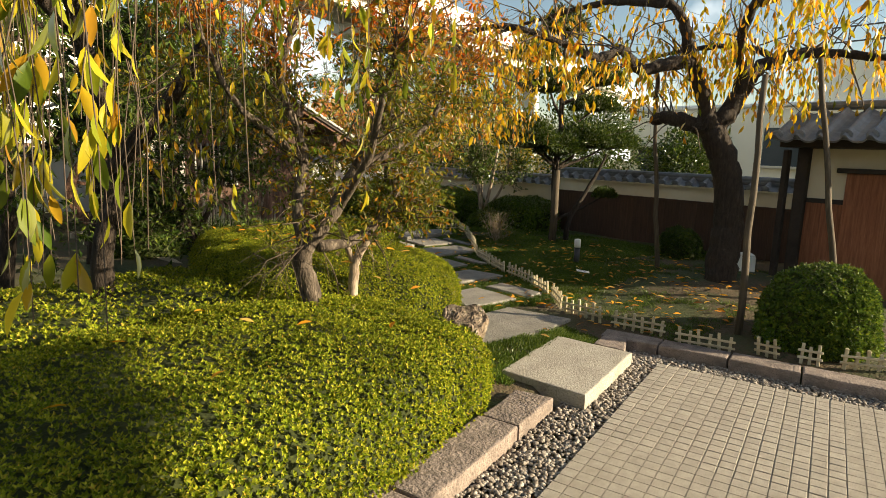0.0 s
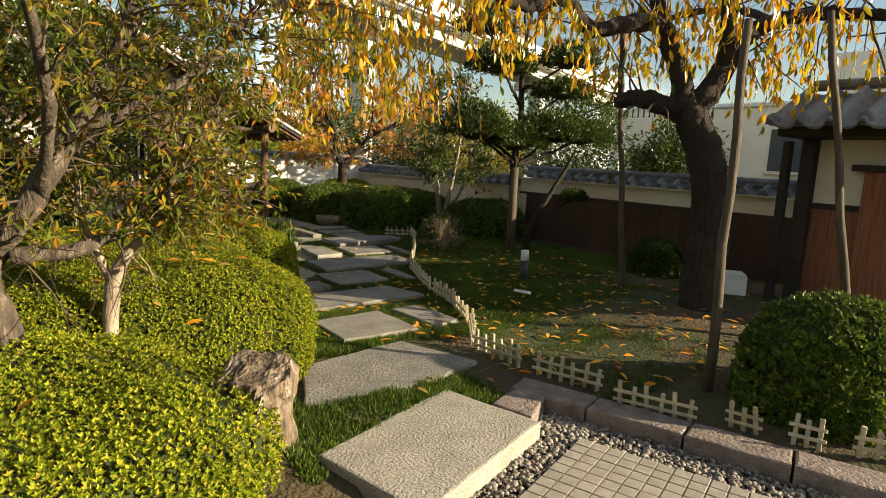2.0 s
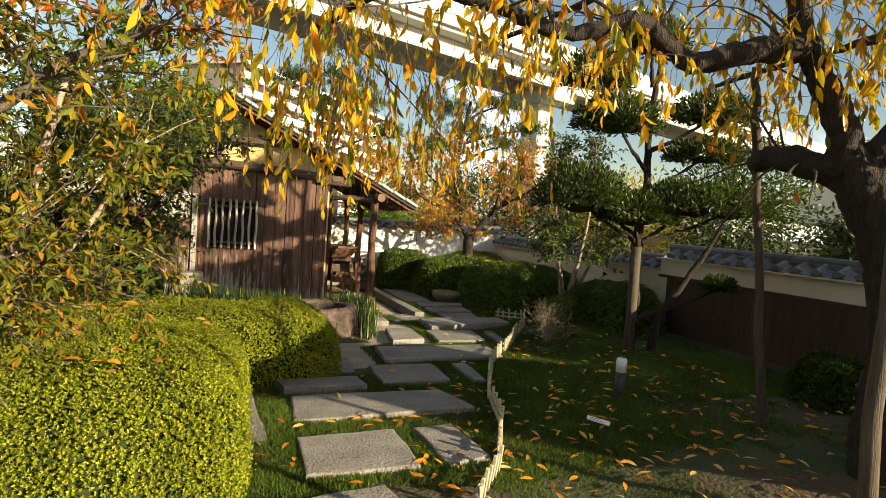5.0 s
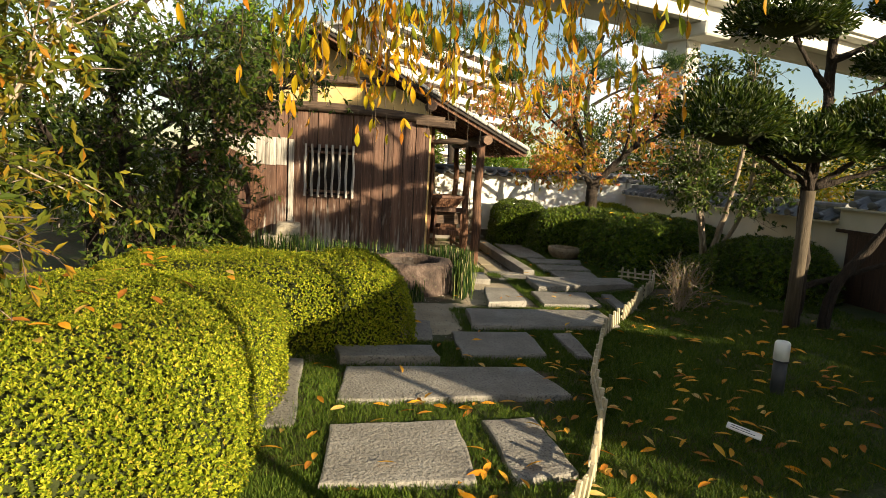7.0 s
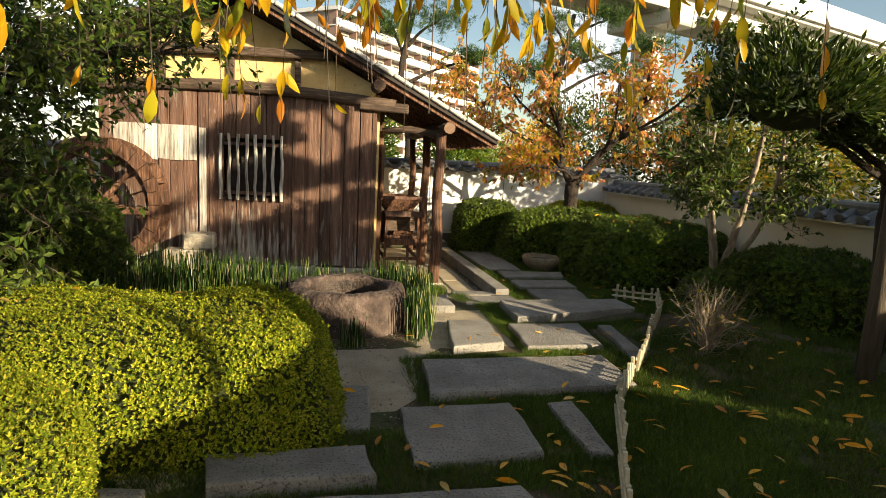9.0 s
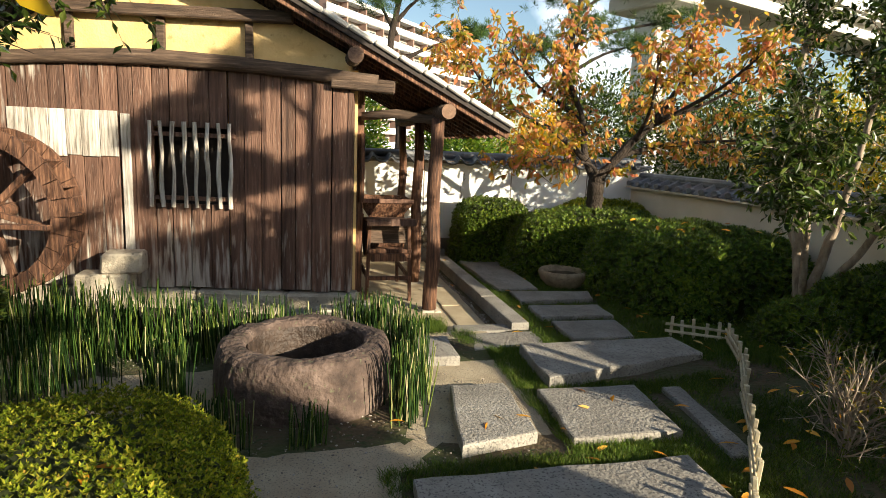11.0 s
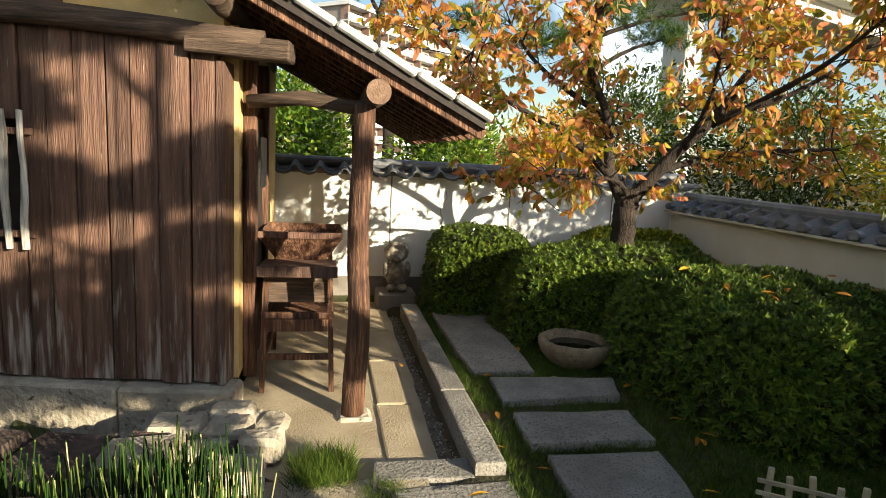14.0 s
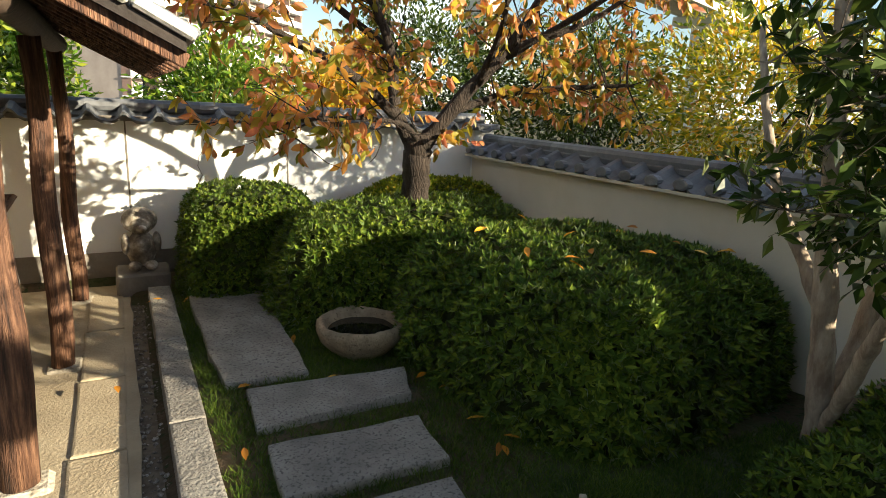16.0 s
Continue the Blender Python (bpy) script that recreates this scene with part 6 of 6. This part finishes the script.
# ---- beyond the walls ----
house = empty("cream_house", label="cream rendered house with a balcony and arched openings", category="house")
part("wall", box(19.0, 26.0, 3.2, 12.2, 0, 3.3, 0.02), RENDER, house, "cream render")
part("roof", box(18.9, 26.3, 3.1, 12.3, 3.3, 3.42, 0.03), FACADE, house, "flat pale roof edge")
part("upper_storey", box(21.0, 26.0, 1.0, 7.2, 3.42, 4.9, 0.03), RENDER, house, "cream upper storey")
part("balcony", box(18.1, 19.0, 10.2, 12.6, 2.05, 3.0, 0.03), RENDER, house, "cream balcony wall")
for i in range(12):
    part("balcony_rail", box(18.12, 18.15, 10.3 + 0.19 * i, 10.33 + 0.19 * i, 3.0, 3.5), CHARCOAL, house)
for y, z, r in ((9.15, 1.95, 0.30), (11.25, 1.75, 0.62)):
    w = part("arched_window", tube([(18.90, y, z), (18.99, y, z)], r, 24), GLASS, house, "dark arched window")
    part("frame", tube([(18.93, y, z), (18.96, y, z)], r * 1.08, 24), CREAM, w)
for y in (4.2, 6.6):
    for z in (1.6,):
        w = part("window", box(18.93, 18.99, y, y + 1.1, z, z + 1.1), GLASS, house, "dark window")
        part("sill", box(18.85, 19.0, y - 0.06, y + 1.16, z - 0.08, z, 0.01), CREAM, w)
rail = empty("roof_terrace", label="grey railing and plant room on the cream house's roof", category="railing")
for i in range(14):
    part("post", box(21.1, 21.14, 1.1 + 0.45 * i, 1.13 + 0.45 * i, 4.9, 5.75), CHARCOAL, rail)
for z in (5.3, 5.73):
    part("rail", box(21.1, 21.14, 1.1, 7.0, z, z + 0.04), CHARCOAL, rail)

tower = empty("apartment_block", pose(9, 118, 0, 0, 0, 49.5), label="tall pale apartment block with rows of white balconies", category="apartment building")
LONG = 60.0
part("wall", box(0, LONG, 2.0, 14, 0, 27.0), RECESS, tower, "back wall with balcony shade in its colour")
part("side_wall", box(LONG, LONG + 0.5, 0.2, 14, 0, 27.2), FACADE_BROWN, tower, "brown end wall")
for f in range(9):
    z = 0.8 + f * 2.95
    part("balcony", box(-0.3, LONG, 0.0, 0.25, z, z + 1.25), FACADE, tower, "white balcony front")
    part("floor_slab", box(-0.3, LONG, 0.25, 2.0, z - 0.1, z + 0.1), FACADE, tower)
for i in range(11):
    part("divider", box(i * 6 - 0.15, i * 6 + 0.15, 0.26, 2.0, 0, 27.0), FACADE_BROWN, tower, "brown divider")
for f in range(9):
    for i in range(20):
        part("window", box(0.6 + i * 3, 2.4 + i * 3, 1.94, 1.99, 0.9 + f * 2.95, 2.9 + f * 2.95), GLASS, tower)
part("roof", box(-0.5, LONG + 0.6, -0.2, 14.2, 27.0, 27.7), FACADE, tower, "pale roof edge")

viaduct = empty("viaduct", pose(-18.1, 18.6, 0, 0, 0, 20), label="raised pale concrete road viaduct crossing behind the garden", category="viaduct")
part("deck", box(0, 150, 0, 6, 11.2, 11.9, 0.05), VIADUCT, viaduct, "concrete deck")
part("parapet", box(0, 150, -0.3, 0.0, 11.4, 12.7, 0.03), FACADE, viaduct, "pale parapet")
part("parapet", box(0, 150, 6.0, 6.3, 11.4, 12.7, 0.03), FACADE, viaduct, "pale parapet")
part("girder", box(0, 150, 1.0, 1.6, 10.3, 11.2, 0.03), VIADUCT, viaduct)
part("girder", box(0, 150, 4.4, 5.0, 10.3, 11.2, 0.03), VIADUCT, viaduct)
for x in (10, 45.0, 76, 110):
    part("pier", box(x + 0.3, x + 1.5, 2.2, 3.8, 0, 9.6, 0.1), VIADUCT, viaduct, "concrete pier")
    part("pier_head", box(x - 0.2, x + 2.0, 0.6, 5.4, 9.5, 10.3, 0.1), VIADUCT, viaduct)

street = empty("street_lamp", pose(-0.5, 13.0, 0), label="slim grey street lamp with a white globe", category="street lamp")
part("pole", tube([(0, 0, 0), (0, 0, 3.7)], 0.045, 12), PLINTH, street)
bm = bmesh.new()
bmesh.ops.create_uvsphere(bm, u_segments=20, v_segments=12, radius=0.19)
bmesh.ops.translate(bm, vec=(0, 0, 3.86), verts=bm.verts)
part("globe", bm, OPAL, street, "white globe", True)
part("collar", lathe([(0.05, 3.62), (0.10, 3.69), (0.10, 3.71)], 14), CHARCOAL, street)

# pines and shrubs behind the white wall
for bx, by, pads, base in ((10.9, 18.3, ((10.0, 18.0, 3.7, 0.8), (11.2, 18.2, 4.3, 0.9), (12.3, 18.4, 4.0, 0.8), (10.6, 18.5, 5.0, 0.8), (12.0, 18.0, 5.2, 0.7), (13.2, 18.2, 4.6, 0.7)), 0),
                           (7.0, 19.0, ((6.6, 18.6, 4.6, 0.8), (7.8, 18.8, 4.9, 0.9), (8.6, 18.6, 4.0, 0.6), (7.2, 19.2, 5.6, 0.8), (5.9, 18.9, 5.3, 0.7)), 0)):
    pine = empty("pine_tree", label="tall garden pine with flat needle clumps beyond the white wall", category="tree")
    limbs_mesh("trunk", [([(bx, by, 0), (bx + 0.2, by, 1.8), (bx - 0.1, by, 3.4), (bx + 0.2, by, 5.2)], 0.14, 0.05)]
               + [([(bx + 0.05, by, z - 0.7), ((bx + x) / 2, by, z - 0.3), (x, y, z - 0.05)], 0.05, 0.02) for x, y, z, _ in pads], BARK, pine)
    for x, y, z, r in pads:
        m = 130
        o = np.array([x, y, z]) + rng.normal(0, 0.45, (m, 3)) * (r, r * 0.8, r * 0.35)
        d = unit(rng.normal(0, 0.8, (m * 26, 3)) + (0, 0, 0.55))
        leaves("needle_clump", np.repeat(o, 26, 0), d, rng.normal(0, 1, (m * 26, 3)), 0.12 + 0.05 * rng.random(m * 26), 0.010, LEAF_PINE, pine)
for x, y, z, r, lab, mt in ((5.6, 15.6, 1.5, 0.9, "bright green leafy shrub behind the white wall", LEAF_BRIGHT), (7.9, 16.2, 1.3, 0.9, "bright green leafy shrub behind the white wall", LEAF_BRIGHT), (13.2, 12.8, 1.7, 1.5, "green and yellow shrub behind the tiled wall", LEAF_CHERRY_GREEN),
                            (13.0, 9.6, 2.0, 1.4, "dark green tree behind the tiled wall", LEAF_TREE), (12.8, 6.8, 1.4, 0.9, "dark green tree behind the tiled wall", LEAF_TREE), (11.2, 17.2, 1.9, 1.5, "dark green tree behind the white wall", LEAF_TREE), (13.4, 16.0, 1.8, 1.4, "dark green tree behind the white wall", LEAF_TREE), (9.6, 16.5, 1.3, 0.9, "yellowing shrub behind the white wall", LEAF_CHERRY), (3.2, 15.8, 1.6, 1.0, "bright green leafy shrub behind the white wall", LEAF_BRIGHT),
                            (-3.2, 9.5, 1.6, 1.6, "dark leafy shrub closing the garden", LEAF_TREE), (-3.6, 6.2, 1.5, 1.6, "dark leafy shrub closing the garden", LEAF_TREE), (0.2, 12.3, 1.2, 1.0, "dark leafy shrub closing the garden", LEAF_TREE), (-2.8, 3.2, 1.2, 1.1, "dark leafy shrub closing the garden", LEAF_TREE)):
    sh = empty("shrub", pose(x, y, 0), label=lab, category="shrub")
    limbs_mesh("stem", [([(0.05 * i, 0, 0), (0.2 * math.cos(i * 2.1), 0.2 * math.sin(i * 2.1), z * 0.6), (r * 0.6 * math.cos(i * 2.1), r * 0.6 * math.sin(i * 2.1), z)], 0.035, 0.01) for i in range(3)], BARK, sh, 7)
    m = 9000
    d = unit(rng.normal(0, 1, (m, 3)))
    lump = 1 + 0.35 * np.array([noise.noise(Vector(v) * 2.3 + Vector((x, y, 0))) for v in d])
    p = np.array([0, 0, z]) + d * (r, r, z * 0.62 + 0.2) * (0.35 + 0.68 * rng.random((m, 1))) * lump[:, None]
    leaves("foliage", p, d + rng.normal(0, 0.7, (m, 3)), rng.normal(0, 1, (m, 3)), 0.08 + 0.05 * rng.random(m), 0.042, mt, sh)

# unseen plain wall behind the start, its eaves added to shadow the hedge
behind = empty("wall_south_shade", kind="structure", label="unseen plain wall and eaves added to shade the hedge by the court", category="wall")
part("wall", box(-4.0, 5.6, -4.2, -4.0, -0.2, 2.85), CREAM, behind)
part("eaves", box(-4.4, 5.78, -4.4, -2.70, 2.85, 2.98, 0.02), BLACK_WOOD, behind)

# ---- ground cover ----
SLABS = [o for o in bpy.data.objects if o.name.startswith(("stepping_stone", "step_slab", "drain_kerb", "kerb_stone", "apron_edging"))]
SLAB_BOXES, TURNED_BOXES = [], []
for o in SLABS:
    c = np.array([v.co[:] for v in o.data.vertices])
    if o.name.startswith(("step_slab", "kerb_stone")):
        cu, cv = court_uv(c[:, 0], c[:, 1])
        TURNED_BOXES.append((cu.min(), cu.max(), cv.min(), cv.max()))
    else:
        SLAB_BOXES.append((c[:, 0].min(), c[:, 0].max(), c[:, 1].min(), c[:, 1].max()))


def inside_boxes(a, b, boxes, gap=0.0):
    hit = np.zeros(len(a), bool)
    for a0, a1, b0, b1 in boxes:
        hit |= (a > a0 - gap) & (a < a1 + gap) & (b > b0 - gap) & (b < b1 + gap)
    return hit


def off_slabs(p, gap=0.0):
    cu, cv = court_uv(p[:, 0], p[:, 1])
    ok = ~(inside_boxes(p[:, 0], p[:, 1], SLAB_BOXES, gap) | inside_boxes(cu, cv, TURNED_BOXES, gap))
    ok &= ~((cu < 0.68) & (cv > -0.55))
    ok &= ~((p[:, 0] < 7.02) & (p[:, 1] > 9.9))
    sandy = (p[:, 1] > 6.7) & (p[:, 1] < 10.4) & (p[:, 0] < np.where(p[:, 1] < 7.9, 5.44, 6.45))
    return ok & ~sandy


def tufts(name, x0, x1, y0, y1, n, tall, clump, label, thick=0.0035, free=False):
    q = np.column_stack([rng.uniform(x0, x1, n), rng.uniform(y0, y1, n)])
    if not free:
        q = q[off_slabs(q, -0.02)]
    f = np.array([noise.noise((a * 1.3, b * 1.3, 0.5)) + 0.5 * noise.noise((a * 5, b * 5, 2.5)) for a, b in q])
    q = q[f > clump + rng.normal(0, 0.12, len(q))]
    m = len(q)
    p = np.column_stack([q, height(q[:, 0], q[:, 1]) - (0.05 if free else 0.004)])
    p = np.repeat(p, 5, 0) + np.column_stack([rng.normal(0, 0.012, (m * 5, 2)), np.zeros(m * 5)])
    d = rng.normal(0, 0.65, (m * 5, 3)) * (1, 1, 0) + (0, 0, 1.0)
    g = leaves(name, p, d, rng.normal(0, 1, (m * 5, 3)), tall * (0.5 + 0.8 * rng.random(m * 5)), thick, GRASS, None)
    tagged(g, label, "grass", kind="stuff")


tufts("grass", 3.7, 7.1, 4.2, 8.6, 42000, 0.055, -0.50, "short dark dwarf grass growing between the stepping stones")
tufts("grass", 6.3, 8.6, 8.4, 13.3, 26000, 0.055, -0.45, "short dark dwarf grass along the stone path")
tufts("grass", 5.7, 9.6, 5.0, 9.8, 60000, 0.045, -0.42, "dense short grass on the mound beside the path")
tufts("grass", 5.3, 9.9, 2.6, 5.2, 24000, 0.040, 0.10, "patchy short grass and moss on the mound")
tufts("grass", 3.2, 4.75, 2.9, 4.6, 15000, 0.05, -0.42, "low green ground cover beside the step slab", 0.008)
tufts("grass", 5.98, 6.24, 9.98, 10.28, 520, 0.13, -2.0, "small tuft of grass beside the hut's apron", 0.0035, True)
tufts("grass", 6.30, 6.46, 9.66, 9.98, 260, 0.09, -2.0, "small tuft of grass beside the stone step", 0.0035, True)

# fallen leaves
n = 620
q = np.vstack([np.column_stack([rng.uniform(3.9, 8.8, 520), rng.uniform(2.6, 8.6, 520)]), np.column_stack([rng.uniform(4.6, 7.8, 240), rng.uniform(2.4, 6.2, 240)]), np.column_stack([rng.uniform(6.6, 8.6, 70), rng.uniform(9, 13, 70)])])
cu, cv = court_uv(q[:, 0], q[:, 1])
q = q[~((cu < 0.6) & (cv > -0.9) & (rng.random(len(q)) > 0.25))]
q = q[off_slabs(q) | (rng.random(len(q)) < 0.10)]
q = q[(np.abs(q[:, 0] - 3.0) > 1.0) | (q[:, 1] < 3.0)]
q = q[~((q[:, 0] < 4.95) & (q[:, 1] > 6.2) & (q[:, 1] < 7.7))]
z = height(q[:, 0], q[:, 1]) + 0.035
cu, cv = court_uv(q[:, 0], q[:, 1])
z = np.where((cu < 0.44) & (cv > -0.14), -0.10, z)
inside = inside_boxes(q[:, 0], q[:, 1], SLAB_BOXES) | inside_boxes(cu, cv, TURNED_BOXES)
z = np.where(inside, 0.055, z)
a = rng.uniform(0, 6.28, len(q))
fl = leaves("fallen_leaves", np.column_stack([q, z]), np.column_stack([np.cos(a), np.sin(a), rng.normal(0.08, 0.12, len(q))]), np.column_stack([rng.normal(0, 0.3, (len(q), 2)), np.ones(len(q))]),
            0.085 + 0.03 * rng.random(len(q)), 0.030, FALLEN, None, True, 0.15)
tagged(fl, "fallen orange and yellow leaves scattered over the ground", "leaves", kind="stuff")
spots = [(court(-4.3 + 3.2 * a, -1.0 - 1.5 * b), 0.57) for a, b in rng.random((12, 2))] + [(Vector((2.2 + 1.5 * a, 4.1 + 1.8 * b)), 0.73) for a, b in rng.random((34, 2))] + [(Vector((2.6 + 2.1 * a, 6.6 + 0.75 * b)), 0.63) for a, b in rng.random((22, 2))] + [(Vector((8.3 + 1.4 * a, 10.2 + 1.4 * b)), 0.82) for a, b in rng.random((16, 2))]
pp = np.array([(s.x, s.y, z0) for s, z0 in spots])
a = rng.uniform(0, 6.28, len(pp))
fl = leaves("fallen_leaves", pp, np.column_stack([np.cos(a), np.sin(a), rng.normal(0.15, 0.2, len(pp))]), np.column_stack([rng.normal(0, 0.3, (len(pp), 2)), np.ones(len(pp))]), 0.095, 0.034, FALLEN, None, True, 0.15)
tagged(fl, "fallen orange leaves lying on the clipped hedges", "leaves", kind="stuff")


# ---- pebbles ----
def pebbles(name, q, z, label, small=0.008, big=0.022):
    n = len(q)
    t = (1 + 5 ** 0.5) / 2
    ico = unit(np.array([(-1, t, 0), (1, t, 0), (-1, -t, 0), (1, -t, 0), (0, -1, t), (0, 1, t), (0, -1, -t), (0, 1, -t), (t, 0, -1), (t, 0, 1), (-t, 0, -1), (-t, 0, 1)], float))
    tri = np.array([(0, 11, 5), (0, 5, 1), (0, 1, 7), (0, 7, 10), (0, 10, 11), (1, 5, 9), (5, 11, 4), (11, 10, 2), (10, 7, 6), (7, 1, 8), (3, 9, 4), (3, 4, 2), (3, 2, 6), (3, 6, 8), (3, 8, 9), (4, 9, 5), (2, 4, 11), (6, 2, 10), (8, 6, 7), (9, 8, 1)])
    s = small + (big - small) * rng.random((n, 1)) ** 1.5
    dims = s * np.column_stack([np.ones(n), 0.6 + 0.3 * rng.random(n), 0.45 + 0.25 * rng.random(n)])
    a = rng.uniform(0, 6.28, n)
    v = ico[None] * dims[:, None] * (1 + rng.normal(0, 0.08, (n, 12, 1)))
    x = v[..., 0] * np.cos(a)[:, None] - v[..., 1] * np.sin(a)[:, None]
    y = v[..., 0] * np.sin(a)[:, None] + v[..., 1] * np.cos(a)[:, None]
    zz = v[..., 2] + (z + dims[:, 2] * 0.6)[:, None]
    vv = np.stack([x + q[:, :1], y + q[:, 1:], zz], -1)
    ob = from_arrays(name, vv, (np.arange(n)[:, None, None] * 12 + tri).reshape(-1, 3), PEBBLE, None, smooth=True)
    return tagged(ob, label, "pebbles", kind="stuff")


COURT_Z = -0.12
uv = np.vstack([np.column_stack([rng.uniform(-5.2, 0.44, 6200), rng.uniform(-0.32, 0.04, 6200)]), np.column_stack([rng.uniform(0.18, 0.45, 3900), rng.uniform(-0.25, 4.0, 3900)])])
q = np.array(COURT) + uv[:, :1] * np.array(CU) + uv[:, 1:] * np.array(CV)
pebbles("pebbles", q, np.full(len(q), COURT_Z - 0.035) + 0.02 * rng.random(len(q)), "grey and white pebbles along the court's kerb", 0.010, 0.024)
q = np.column_stack([rng.uniform(6.67, 6.83, 420), rng.uniform(10.22, 13.38, 420)])
pebbles("pebbles", q, np.full(len(q), -0.10), "small pale pebbles strewn in the drain", 0.006, 0.018)
q = np.column_stack([rng.uniform(2.4, 6.3, 3600), rng.uniform(6.6, 10.0, 3600)])
sandy = (q[:, 0] < np.where(q[:, 1] < 7.9, 5.4, 6.3)) & (q[:, 0] > 4.6 - 0.5 * (q[:, 1] - 6.6))
pebbles("pebbles", q[sandy], np.full(sandy.sum(), -0.003), "fine loose gravel round the well", 0.003, 0.009)

# ---- paving tiles of the court ----
paving = empty("pavement_court", kind="structure", label="court paved with small square speckled stone tiles", category="pavement")
part("bed", prism([court(0.19, 0.04), court(-6.5, 0.04), court(-6.5, 5.0), court(0.19, 5.0)], COURT_Z - 0.08, COURT_Z - 0.006, 0), GROUT, paving, "grey grout")
PITCH, JOINT = 0.091, 0.006
bm = box(JOINT / 2, PITCH - JOINT / 2, JOINT / 2, PITCH - JOINT / 2, -0.03, 0.0, 0.003)
tile_mesh = bpy.data.meshes.new("tile")
bm.to_mesh(tile_mesh)
bm.free()
tile_mesh.materials.append(TILE)
turned = pose(0, 0, 0, 0, 0, 17)
rest, count = [], 0
for i in range(1, 68):
    for j in range(0, 52):
        c = court(0.19 - i * PITCH, 0.04 + (j + 1) * PITCH)
        if i < 20 and j < 15:
            shared("tile", tile_mesh, paving, pose(c.x, c.y, COURT_Z + rng.normal(0, 0.0008)) @ turned)
        else:
            rest.append((c.x, c.y, COURT_Z))
one = np.array([(x, y, z) for z in (-0.03, 0.0) for x, y in ((JOINT / 2, JOINT / 2), (PITCH - JOINT / 2, JOINT / 2), (PITCH - JOINT / 2, PITCH - JOINT / 2), (JOINT / 2, PITCH - JOINT / 2))])
spin = np.array([[CU.x, -CU.y, 0], [CU.y, CU.x, 0], [0, 0, 1]])
v = (one @ spin.T)[None] + np.array(rest)[:, None]
f = np.arange(len(rest))[:, None, None] * 8 + np.array([(4, 5, 6, 7), (0, 1, 5, 4), (1, 2, 6, 5), (2, 3, 7, 6), (3, 0, 4, 7)])
ob = from_arrays("tiles", v, f.reshape(-1, 4), TILE, paving)
tagged(ob, kind="stuff")
